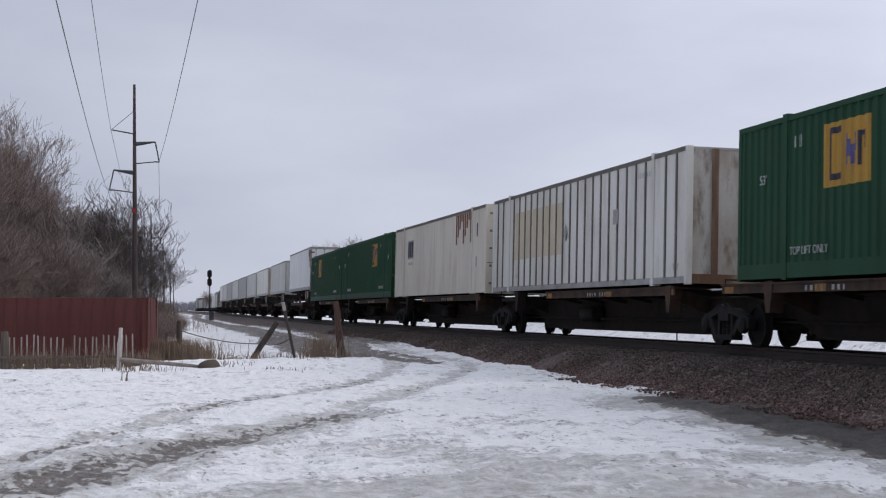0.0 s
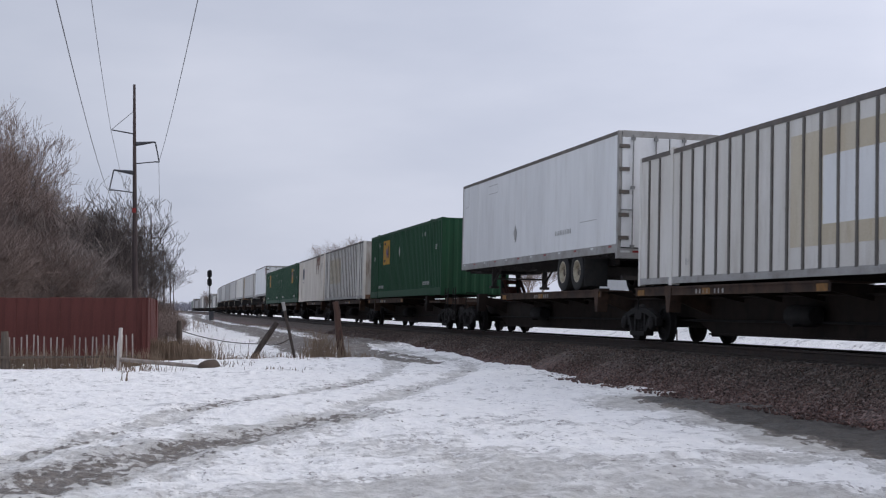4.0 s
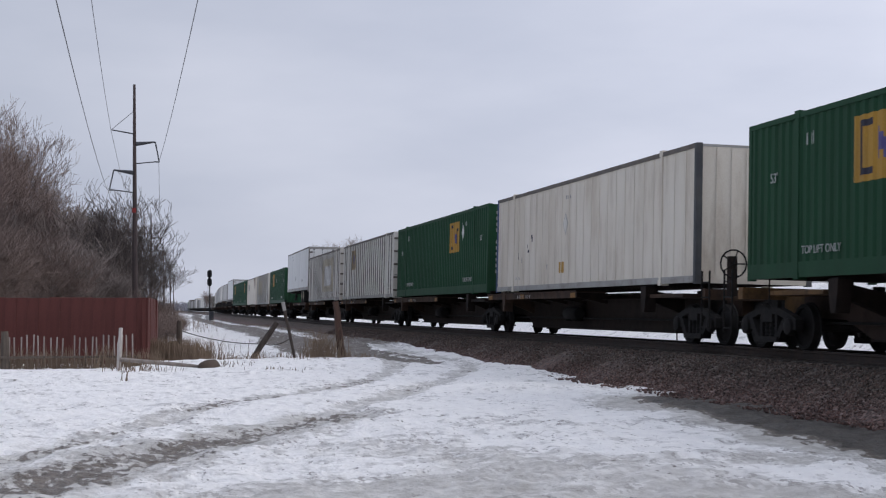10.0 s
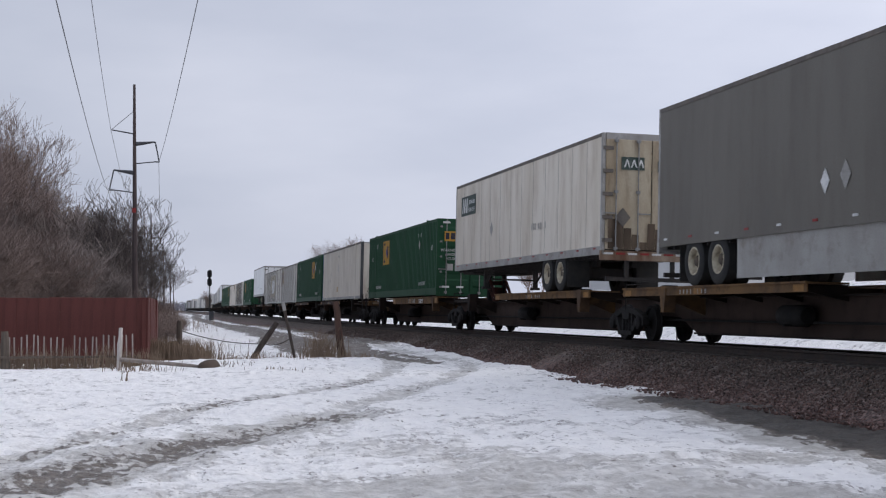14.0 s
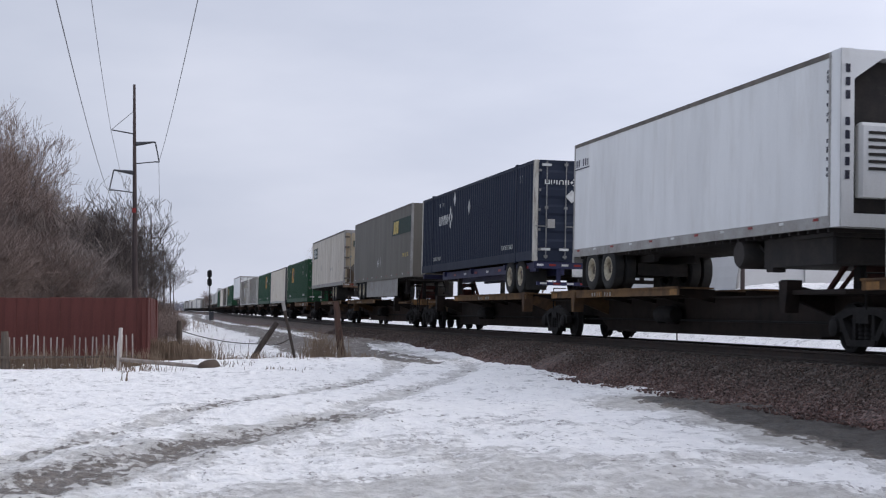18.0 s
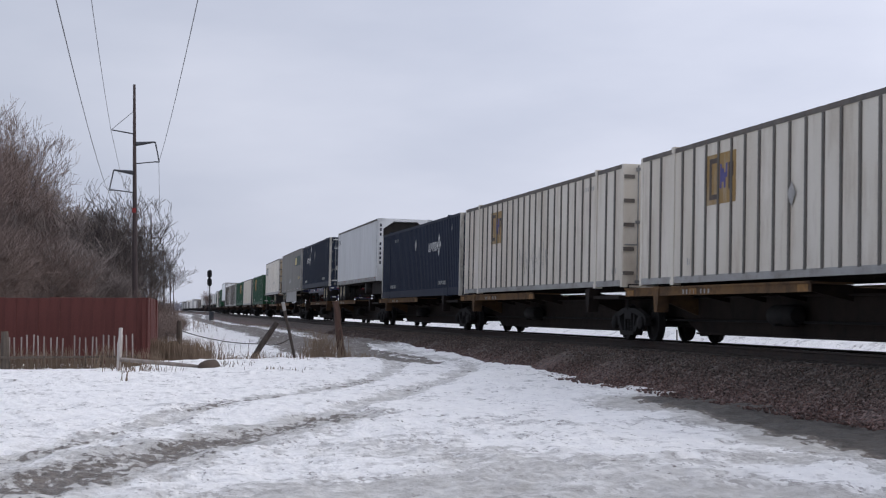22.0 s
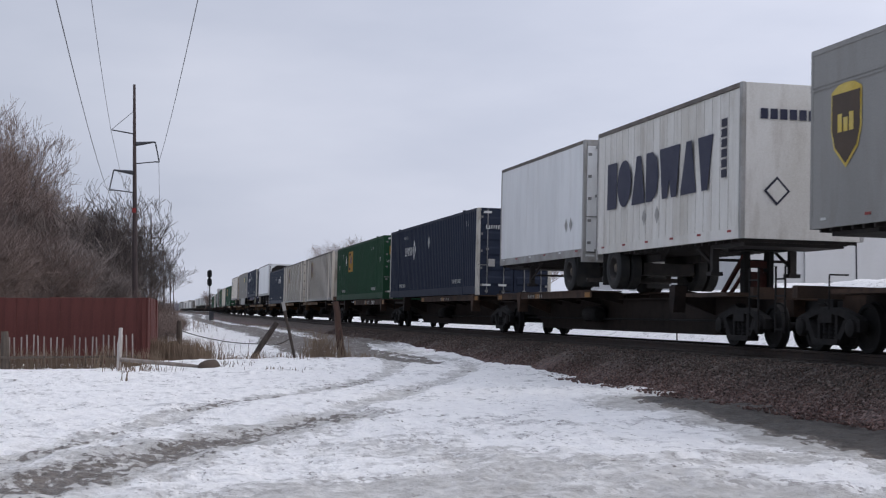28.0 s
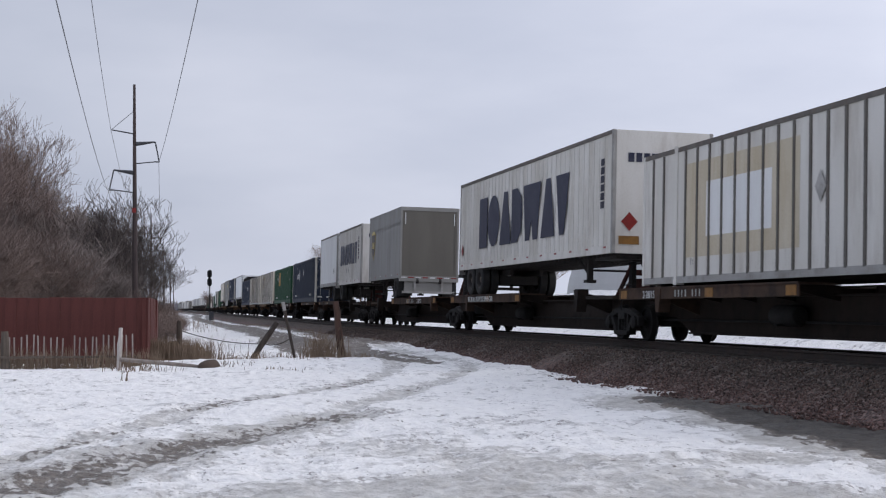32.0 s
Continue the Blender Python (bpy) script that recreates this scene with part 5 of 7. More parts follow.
def spine_unit(length, deck_end, raised, words_on, end_of_car, paint, sill):
    """One unit of a spine car between two bogies. deck_end: +1 if its wheel deck lies at its forward end."""
    top = empty("spine_car", "rusty brown steel spine car unit with tan wheel deck", "railway wagon", "units of the train")
    h = length / 2
    out = [(-h, 0.6), (-h + 1.6, 0.56), (-h + 2.5, 0.24), (h - 2.5, 0.24), (h - 1.6, 0.56), (h, 0.6), (h, 0.98), (-h, 0.98)]
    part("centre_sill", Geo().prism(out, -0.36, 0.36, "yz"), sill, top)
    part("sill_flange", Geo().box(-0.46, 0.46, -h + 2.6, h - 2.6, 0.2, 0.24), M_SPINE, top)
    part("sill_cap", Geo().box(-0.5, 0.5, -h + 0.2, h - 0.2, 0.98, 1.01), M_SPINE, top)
    a, b = (h - 9.6, h - 0.35) if deck_end > 0 else (-h + 2.1, -h + 11.6)
    for sx in (NEAR, FAR):
        d = part("deck", Geo().box(*span(sx * 0.5, sx * 1.3), a, b, 1.165, 1.2), paint, top, "worn tan wheel deck")
        part("deck_edge", Geo().box(*span(sx * 1.3, sx * 1.275), a, b, 0.95 if words_on else 1.02, 1.165).box(*span(sx * 1.3, sx * 1.33), a, b, 1.175, 1.208), paint, d)
        n = 6
        for i in range(n):
            y = a + 0.3 + (b - a - 0.6) * i / (n - 1)
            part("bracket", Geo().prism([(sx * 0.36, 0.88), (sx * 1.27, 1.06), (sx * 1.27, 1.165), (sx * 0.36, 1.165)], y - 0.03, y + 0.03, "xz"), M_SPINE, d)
        if sx == NEAR:
            r = random.Random(int(length * 10) + deck_end)
            for y in (a + 0.3, b - 0.35, (a + b) / 2 + r.uniform(-1, 1)):
                part("marker", Geo().box(-1.306, -1.301, y - 0.2, y + 0.2, 0.97 if words_on else 1.03, 1.155), M_ORANGE, d, "orange reflective marker")
            if words_on == "twin":
                part("lettering", words("TWIN 28-ALL PURPOSE SPINE CAR", 0.24, M_MARK), None, d, at=pose(-1.307, b - 4.2, 0.98, 0, 0, -90))
            elif words_on.startswith("dated"):
                part("lettering", words("2-28/157", 0.24, M_MARK), None, d, at=pose(-1.307, a + (b - a) * (0.78 if deck_end > 0 else 0.34), 0.97, 0, 0, -90))
            if words_on != "twin":
                for i in range(8):
                    y = a + (b - a) * 0.62 - i * 0.19
                    if i != 4:
                        part("lettering", Geo().box(-1.306, -1.301, y - 0.09 * r.uniform(0.4, 0.9), y, 0.99 if words_on else 1.045, 1.135), M_PALEMARK if words_on else M_DULLMARK, d)
        # pedestals at the lifting posts
        for y in (-6.085, 6.085):
            g = Geo().prism([(sx * 0.36, 0.62), (sx * 1.1, 0.9), (sx * 1.1, 1.15), (sx * 0.36, 1.0)], y - 0.08, y + 0.08, "xz")
            g.prism([(y - 0.17, 1.22), (y + 0.17, 1.22), (y + 0.15, 1.0), (y + 0.08, 0.66), (y - 0.08, 0.66), (y - 0.15, 1.0)], *span(sx * 1.06, sx * 1.325), "yz")
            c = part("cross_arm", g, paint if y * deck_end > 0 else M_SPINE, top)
            part("pedestal", Geo().box(*span(sx * 1.02, sx * 1.3), y - 0.13, y + 0.13, 1.1, 1.243), M_BOGIE, c)
        # end platform over the bogie
        e = -deck_end
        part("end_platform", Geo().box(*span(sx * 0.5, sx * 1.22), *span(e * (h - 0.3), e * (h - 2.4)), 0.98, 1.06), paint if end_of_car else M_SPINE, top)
    hitch(top, -deck_end * (h - 1.6), -deck_end, raised)
    if words_on == "dated pair":
        hitch(top, deck_end * (h - 1.7), deck_end, raised)
    # brake gear under the sill
    tank = part("air_reservoir", Geo().lathe([(-0.5, 0.0), (-0.5, 0.15), (-0.42, 0.2), (0.42, 0.2), (0.5, 0.15), (0.5, 0.0)], 14, "y", (-0.62, 1.2, 0.62)), M_BOGIE, top, smooth=True)
    part("tank_strap", Geo().box(-0.86, -0.36, 1.16, 1.24, 0.42, 0.46), M_BOGIE, tank)
    part("brake_pipe", Geo().rod((-0.5, -h + 1, 0.5), (-0.5, h - 1, 0.5), 0.025, n=6), M_BOGIE, top)
    for sx in (-1, 1):
        part("grab_iron", Geo().rod((sx * 1.25, h - 0.4, 0.72), (sx * 1.25, h - 0.4, 1.3), 0.014, n=6).rod((sx * 1.25, h - 0.4, 1.3), (sx * 0.9, h - 0.4, 1.3), 0.014, n=6), M_BOGIE, top)
    if end_of_car:
        y = end_of_car * (h + 1.2)
        part("coupler", Geo().box(-0.12, 0.12, *span(end_of_car * h, end_of_car * (h + 1.55)), 0.68, 0.9).box(-0.2, 0.2, *span(end_of_car * (h + 1.45), end_of_car * (h + 1.74)), 0.62, 0.95), M_BOGIE, top)
        p = part("end_sill", Geo().box(-1.25, 1.25, *span(end_of_car * (h + 0.75), end_of_car * (h + 0.95)), 0.92, 1.14).box(-0.36, 0.36, *span(end_of_car * h, end_of_car * (h + 0.8)), 0.6, 0.98), paint, top)
        part("ladder", Geo().box(-1.27, -1.24, y + 0.0, y + 0.03, 0.3, 1.5).box(-1.27, -1.24, y + 0.38, y + 0.41, 0.3, 1.5).box(-1.27, -1.24, y, y + 0.41, 0.35, 0.38).box(-1.27, -1.24, y, y + 0.41, 0.65, 0.68).box(-1.27, -1.24, y, y + 0.41, 0.95, 0.98).box(-1.27, -1.24, y, y + 0.41, 1.25, 1.28), M_BOGIE, p)
        ring = Geo()
        for i in range(14):
            a0, a1 = 2 * math.pi * i / 14, 2 * math.pi * (i + 1) / 14
            ring.rod((-0.75 + 0.28 * math.cos(a0), y, 1.65 + 0.28 * math.sin(a0)), (-0.75 + 0.28 * math.cos(a1), y, 1.65 + 0.28 * math.sin(a1)), 0.018, n=5, cap=False)
        for i in range(5):
            a0 = 2 * math.pi * i / 5
            ring.rod((-0.75, y, 1.65), (-0.75 + 0.28 * math.cos(a0), y, 1.65 + 0.28 * math.sin(a0)), 0.014, n=5)
        if end_of_car > 0 or length > 17.0:
            return top
        b = part("brake_stand", Geo().box(-0.83, -0.67, *span(y, y + end_of_car * -0.14), 1.0, 1.8), M_SPINE, top)
        part("hand_wheel", ring, M_BOGIE, b)
    return top


def wheelset_mesh():
    g = Geo().rod((-1.08, 0, 0), (1.08, 0, 0), 0.08, n=10)
    for sx in (-1, 1):
        g.lathe([(sx * 0.69, 0.1), (sx * 0.73, 0.16), (sx * 0.74, 0.34), (sx * 0.675, 0.36), (sx * 0.675, 0.445), (sx * 0.705, 0.445), (sx * 0.715, 0.42), (sx * 0.815, 0.41), (sx * 0.815, 0.35), (sx * 0.78, 0.33), (sx * 0.785, 0.16), (sx * 0.83, 0.1)], 28, "x")
    return g.mesh("wheelset", M_BOGIE, True)


WHEELSET_MESH = wheelset_mesh()


def bogie():
    """A two-axle freight bogie."""
    top = empty("bogie", "dark cast steel freight bogie on two wheelsets", "bogie", "bogies of the train")
    top_chord = [(-1.13, 0.36), (-1.13, 0.55), (-0.98, 0.62), (-0.62, 0.71), (-0.42, 0.76), (0.42, 0.76), (0.62, 0.71), (0.98, 0.62), (1.13, 0.55), (1.13, 0.36), (1.03, 0.36), (1.03, 0.5), (0.75, 0.5), (0.75, 0.36), (0.66, 0.36), (0.64, 0.57), (0.36, 0.64),
                 (-0.36, 0.64), (-0.64, 0.57), (-0.66, 0.36), (-0.75, 0.36), (-0.75, 0.5), (-1.03, 0.5), (-1.03, 0.36)]
    for sx in (-1, 1):
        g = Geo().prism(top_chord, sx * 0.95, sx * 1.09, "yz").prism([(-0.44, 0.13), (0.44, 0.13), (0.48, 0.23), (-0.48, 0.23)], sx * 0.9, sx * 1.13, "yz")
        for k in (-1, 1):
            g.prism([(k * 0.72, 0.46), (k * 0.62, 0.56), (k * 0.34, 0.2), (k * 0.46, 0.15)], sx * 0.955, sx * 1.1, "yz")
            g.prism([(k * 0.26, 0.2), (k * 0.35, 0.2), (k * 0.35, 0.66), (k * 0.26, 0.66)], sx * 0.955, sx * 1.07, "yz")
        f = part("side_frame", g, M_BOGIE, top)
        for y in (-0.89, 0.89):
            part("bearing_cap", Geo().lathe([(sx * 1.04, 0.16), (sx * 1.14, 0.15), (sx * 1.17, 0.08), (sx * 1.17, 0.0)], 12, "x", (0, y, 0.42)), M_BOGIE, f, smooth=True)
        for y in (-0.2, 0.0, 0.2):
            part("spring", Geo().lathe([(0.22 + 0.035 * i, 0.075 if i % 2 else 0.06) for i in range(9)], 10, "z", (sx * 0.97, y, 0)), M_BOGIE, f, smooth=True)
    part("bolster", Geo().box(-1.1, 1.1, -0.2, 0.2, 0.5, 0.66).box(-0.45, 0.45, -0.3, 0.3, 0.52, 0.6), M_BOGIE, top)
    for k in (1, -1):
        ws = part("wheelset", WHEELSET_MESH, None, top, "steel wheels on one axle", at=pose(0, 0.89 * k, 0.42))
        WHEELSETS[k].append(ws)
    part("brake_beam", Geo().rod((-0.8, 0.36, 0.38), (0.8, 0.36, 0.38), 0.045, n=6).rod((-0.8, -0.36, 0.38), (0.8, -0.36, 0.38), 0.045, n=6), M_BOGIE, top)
    return top


BOGIE = []


def place_bogie(s):
    if not BOGIE:
        BOGIE.append(bogie())
        return ride(BOGIE[0], s)
    b = copy_thing(BOGIE[0], Matrix.Identity(4))
    for o in b.children:
        if o.name.startswith("wheelset"):
            WHEELSETS[1 if o.location.y > 0 else -1].append(o)
    return ride(b, s)


UNITS = {}


def thin_out(top):
    """Leaves away the fittings of a thing that only ever passes far off."""
    for o in list(top.children_recursive):
        if o.name.split(".")[0] in ("keeper", "hinge", "handle", "reflector", "bracket", "lettering", "marker", "grab_iron", "seam", "slat", "tank_strap", "brake_pipe", "cross_piece"):
            bpy.data.objects.remove(o)


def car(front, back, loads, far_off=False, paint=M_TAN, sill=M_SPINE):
    """A car of several units between its two coupling faces. loads, front first: deck end, hitch raised, writing."""
    n = len(loads)
    step = (front - back - 3.5) / n
    for i, (deck_end, raised, writing) in enumerate(loads):
        s1 = front - 1.75 - step * i
        end = 1 if i == 0 else (-1 if i == n - 1 else 0)
        key = (round(step, 3), deck_end, raised, writing, end, far_off, paint.name, sill.name)
        if key in UNITS:
            u = copy_thing(UNITS[key], Matrix.Identity(4))
        else:
            u = UNITS[key] = spine_unit(step, deck_end, raised, writing, end, paint, sill)
            if far_off:
                thin_out(u)
        ride(u, s1 - step / 2)
        place_bogie(s1)
    place_bogie(back + 1.75)


N_, F_ = -1, 1
car(96.4, 7.6, [(N_, False, ""), (N_, False, ""), (N_, False, ""), (N_, False, ""), (F_, False, "")])
car(7.6, -80.7, [(N_, True, ""), (F_, False, ""), (F_, False, ""), (F_, False, ""), (F_, False, "")])
car(-80.7, -138.3, [(N_, False, "dated"), (N_, True, ""), (F_, True, "")], paint=M_OCHRE, sill=M_SILL)
car(-138.3, -226.4, [(N_, True, ""), (F_, True, ""), (F_, False, ""), (F_, False, ""), (F_, False, "")], paint=M_OCHRE)
car(-226.4, -283.95, [(N_, False, "dated"), (N_, False, ""), (F_, True, "")])
car(-283.95, -341.4, [(N_, True, "dated pair"), (F_, True, "twin"), (F_, False, "dated")])
# the part of the train that has already drawn away
FORWARD = [185.2, 274.0]
for i, f in enumerate(FORWARD):
    car(f, f - 88.8, [(N_, True, "")] * 5, far_off=True)



def far_wagons():
    """The head of the train, seen only from far off: plain boxes on low wagons."""
    tones = (M_RIB, M_GREY, M_WHITE, M_BRIGHT, M_RIB, M_WHITE, M_PALEGREEN, M_GREY)
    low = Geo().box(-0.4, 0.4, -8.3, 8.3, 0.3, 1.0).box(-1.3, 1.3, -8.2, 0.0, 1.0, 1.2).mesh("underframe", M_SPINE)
    gear = Geo().box(-1.05, 1.05, -1.2, 1.2, 0.1, 0.7).mesh("running_gear", M_BOGIE)
    for i in range(16):
        s = 300.0 + 17.6 * i
        tone = tones[(i * 5 + i // 4) % 8]
        w = tagged(new("flat_wagon"), "low dark freight wagon far along the line", "railway wagon", "units of the train")
        part("underframe", low, None, w)
        for y in (-8.8, 8.8):
            part("running_gear", gear, None, w, at=pose(0, y, 0))
        ride(w, s)
        b = tagged(new("container"), "pale long container on a wagon far along the line", "container", "containers on the train")
        hi = 4.1 if i % 5 < 3 else 4.9
        part("body", Geo().bevel_box(-W, W, -8.05, 8.05, 0, hi - 1.25, 0.04), tone, b)
        part("roof", Geo().box(-W + 0.05, W - 0.05, -8.0, 8.0, hi - 1.25, hi - 1.22), M_SILVER, b)
        for y in (-8.05, 8.05):
            part("corner_post", Geo().box(-W - 0.01, -W + 0.1, *span(y, y - math.copysign(0.12, y)), 0, hi - 1.26), M_SILVER, b)
        ride(b, s, 1.22)


M_PALEGREEN = surface("pale_green", (0.1, 0.16, 0.12), (0.08, 0.13, 0.1), 0.6, scale=1)
far_wagons()

# ---- loads, front to back ----
GREEN_DOORS = lambda top: door_marks(top, "green")
NAVY_DOORS = lambda top: door_marks(top, "navy")


def plain_trailer(length, nose, style, mat, far, label, far_off=False, **more):
    key = ("t", length, nose, style, mat.name, tuple(sorted(more.items())))
    if key in PROTO:
        top = copy_thing(PROTO[key], Matrix.Identity(4))
    else:
        top = PROTO[key] = trailer(length, nose, style, mat, **more)
    if far_off:
        thin_out(top)
    tagged(top, label, "trailer", "trailers on the train")
    return ride(top, far - length / 2)


for kind, tone, far in (("smooth", M_DULLWHITE, 132.0), ("seamed", M_WHITE, 151.4), ("smooth", M_DULLWHITE, 169.6), ("seamed", M_GREY, 187.4), ("seamed", M_DULLWHITE, 205.0), ("seamed", M_GREY, 222.6), ("smooth", M_DULLWHITE, 240.2), ("seamed", M_WHITE, 257.8)):
    plain_trailer(L53, 1, kind, tone, far, "grey road trailer riding on a spine car" if tone is M_GREY else "dull white road trailer riding on a spine car", far_off=True, z1=4.68)
fill("rib", 273.5)


t0 = plain_trailer(L53, 1, "smooth", M_BRIGHT, 111.9, "white smooth road trailer with a rusty rear corner", z1=4.95)
for i, (w_, h_) in enumerate(((0.5, 1.2), (0.35, 0.8), (0.3, 0.5))):
    mark(t0, "streak", -7.95 + 0.45 * i, -7.95 + 0.45 * i + w_, 4.78 - h_, 4.78, M_RUSTRED, 0.003, x=-W + 0.012, label="rust streak")
fill("green", 94.6, False, 3.6)
fill("green", 78.1, True, -2.5, extra=GREEN_DOORS)


def cream_marks(top):
    poly_mark(top, "logo_panel", [(5.3, 1.55), (4.1, 1.55), (4.1, 2.3), (5.3, 2.3)], M_DULLMARK)
    for i in range(3):
        poly_mark(top, "logo_shape", [(5.2 - i * 0.36, 1.62), (4.92 - i * 0.36, 1.62), (4.86 - i * 0.36, 2.24), (5.14 - i * 0.36, 2.24)], M_INK, 0.012)
    bars(top, "lettering", 5.1, 1.3, 6, 0.1, 0.13, 0.05, M_INK, seed=1)
    for i in range(9):
        y = -3.6 - i * 0.27
        mark(top, "streak", y - 0.2, y, 1.75 + 0.26 * ((i * 5) % 4), 2.79, M_RUSTRED, 0.003, label="rust streak")
    poly_mark(top, "lettering", [(-6.75, 1.9), (-6.9, 1.9), (-6.9, 2.35), (-6.75, 2.35)], M_INK)
    mark(top, "sticker", -6.8, -6.65, 0.9, 1.25, M_DULLMARK)


fill("cream", 61.0, True, label="cream smooth-sided container with dark logo and rust streaks", extra=cream_marks)


def tan_area(y1, y0, z0, z1, inner=None):
    def put(top):
        mark(top, "patch", y0, y1, z0, z1, M_PATCH, 0.003, label="tan rectangle left by a removed sign")
        if inner:
            mark(top, "patch", *inner, M_BRIGHT, 0.006, label="clean white repaint patch")
    return put


def w1_marks(top):
    tan_area(5.5, 0.6, 0.95, 2.35)(top)
    mark(top, "sticker", -3.8, -3.45, 1.5, 1.85, M_DULLMARK, 0.022)
    diamond(top, 0.35, 1.5, 0.24, M_DULLMARK, x=-W)


fill("rib", 44.0, False, label="white ribbed container with a tan faded area and rusty end", extra=w1_marks)
fill("green", 25.3, False, 4.67, extra=lambda top: (diamond(top, 0.6, 1.95, 0.23, M_DULLMARK, x=-(W - 0.012)),
     part("placard", Geo().prism([(-0.5, 1.95), (-0.25, 1.68), (0.0, 1.95), (-0.25, 2.22)], -L53 / 2 - 0.02, -L53 / 2 - 0.012, "xz"), M_DULLMARK, top)))

t1 = plain_trailer(L53, 1, "smooth", M_BRIGHT, 6.05, "white smooth-sided road trailer with red reflectors", axle_in=3.2, z1=5.0)
diamond(t1, 1.1, 3.0, 0.27, M_DULLMARK, x=-W + 0.01)
bars(t1, "lettering", -3.0, 2.72, 10, 0.1, 0.16, 0.05, M_DULLMARK, lambda *a: mark(*a, x=-W + 0.012), seed=4)
for y, z, w_, h_ in ((4.4, 4.42, 1.1, 0.015), (4.4, 4.68, 1.1, 0.015), (3.315, 4.42, 0.015, 0.27), (7.6, 4.2, 0.4, 0.015), (7.2, 4.2, 0.015, 0.5), (-5.2, 2.95, 1.3, 0.015)):
    mark(t1, "panel_seam", y - w_, y, z, z + h_, M_DULLMARK, x=-W + 0.012)

fill("rib", -11.65, True, label="white ribbed container with a repainted tan square", extra=tan_area(0.5, -5.0, 0.55, 2.5, (-3.9, -0.7, 0.9, 2.05)))
fill("rib", -29.1, True, 4.9, label="white ribbed container with a faded yellow logo")
fill("green", -46.2, False, -2.3, extra=lambda top: (diamond(top, -4.45, 2.15, 0.27, M_MARK, x=-(W - 0.012)),
     [part("lettering", Geo().box(-1.03, -0.94, -L53 / 2 - 0.012, -L53 / 2 - 0.004, 2.55 - 0.19 * i, 2.66 - 0.19 * i), M_PALEMARK, top) for i in range(11) if i != 4]))


def w4_marks(top):
    diamond(top, 0.9, 1.75, 0.3, M_DULLMARK)
    diamond(top, 0.9, 1.75, 0.24, M_WHITE, lift=0.011)
    mark(top, "sticker", 1.0, 1.45, 0.45, 0.75, M_YELLOW, label="yellow warning sticker")
    r = random.Random(8)
    for y, z in ((5.6, 1.15), (5.2, 1.0), (4.6, 1.35), (4.55, 1.2), (4.2, 1.62), (4.15, 1.55), (2.6, 0.75)):
        mark(top, "scuff", y - r.uniform(0.05, 0.14), y, z - r.uniform(0.05, 0.2), z, M_INK if z > 1.1 else M_DULLMARK, label="dark paint scuff")
    bars(top, "lettering", 0.9, 2.4, 3, 0.13, 0.12, 0.04, M_DULLMARK, seed=2)
    bars(top, "lettering", 5.8, 0.35, 3, 0.13, 0.1, 0.04, M_DULLMARK, seed=3)


fill("smooth", -63.4, False, extra=w4_marks)
fill("green", -82.05, True, 4.1, extra=lambda top: (GREEN_DOORS(top), diamond(top, -4.6, 2.05, 0.2, M_DULLMARK, x=-(W - 0.012))))

t2 = plain_trailer(L53, 1, "seamed", M_WARM, -101.05, "dirty cream plate-sided trailer with stained rear doors", axle_in=3.5, z1=5.09)
poly_mark(t2, "logo_panel", [(7.2, 3.95), (5.1, 3.95), (5.1, 4.62), (7.2, 4.62)], M_LOGOGREEN, x=-W + 0.01, label="dark green logo panel")
for i in range(3):
    y = 7.05 - i * 0.28
    poly_mark(t2, "logo_shape", [(y, 4.05), (y - 0.12, 4.05), (y - 0.2, 4.5), (y - 0.26, 4.05), (y - 0.36, 4.05), (y - 0.24, 4.55), (y - 0.14, 4.55)], M_MARK, 0.012, x=-W + 0.01)
for k, z in enumerate((4.32, 4.06)):
    bars(t2, "lettering", 6.05, z, 6, 0.11, 0.17, 0.03, M_MARK, lambda *a: mark(*a, x=-W + 0.004), seed=k)
diamond(t2, 2.9, 3.3, 0.24, M_DULLMARK, x=-W + 0.01)
bars(t2, "lettering", -1.8, 3.0, 9, 0.12, 0.22, 0.05, M_DULLMARK, lambda *a: mark(*a, x=-W + 0.01), seed=5)
yr = -L53 / 2 - 0.03
part("logo_panel", Geo().box(-0.8, -0.2, yr, yr + 0.01, 4.18, 4.5), M_LOGOGREEN, t2, "dark green logo panel")
part("logo_panel", Geo().box(0.15, 0.95, yr, yr + 0.01, 4.15, 4.42), M_LOGOGREEN, t2)
for i in range(3):
    x = -0.74 + i * 0.18
    part("logo_shape", Geo().prism([(x, 4.24), (x + 0.07, 4.44), (x + 0.1, 4.44), (x + 0.17, 4.24), (x + 0.13, 4.24), (x + 0.085, 4.38), (x + 0.04, 4.24)], yr - 0.006, yr, "xz"), M_MARK, t2)
r_g = random.Random(6)
for i in range(11):
    x = -1.12 + 0.205 * i
    part("stain", Geo().box(x, x + 0.19, yr + 0.006, yr + 0.012, 2.22, r_g.uniform(2.4, 3.1)), M_GRIME, t2, "brown road grime on the doors")
part("placard", Geo().prism([(-0.95, 3.0), (-0.75, 2.76), (-0.55, 3.0), (-0.75, 3.24)], yr - 0.004, yr + 0.006, "xz"), M_RIB, t2)

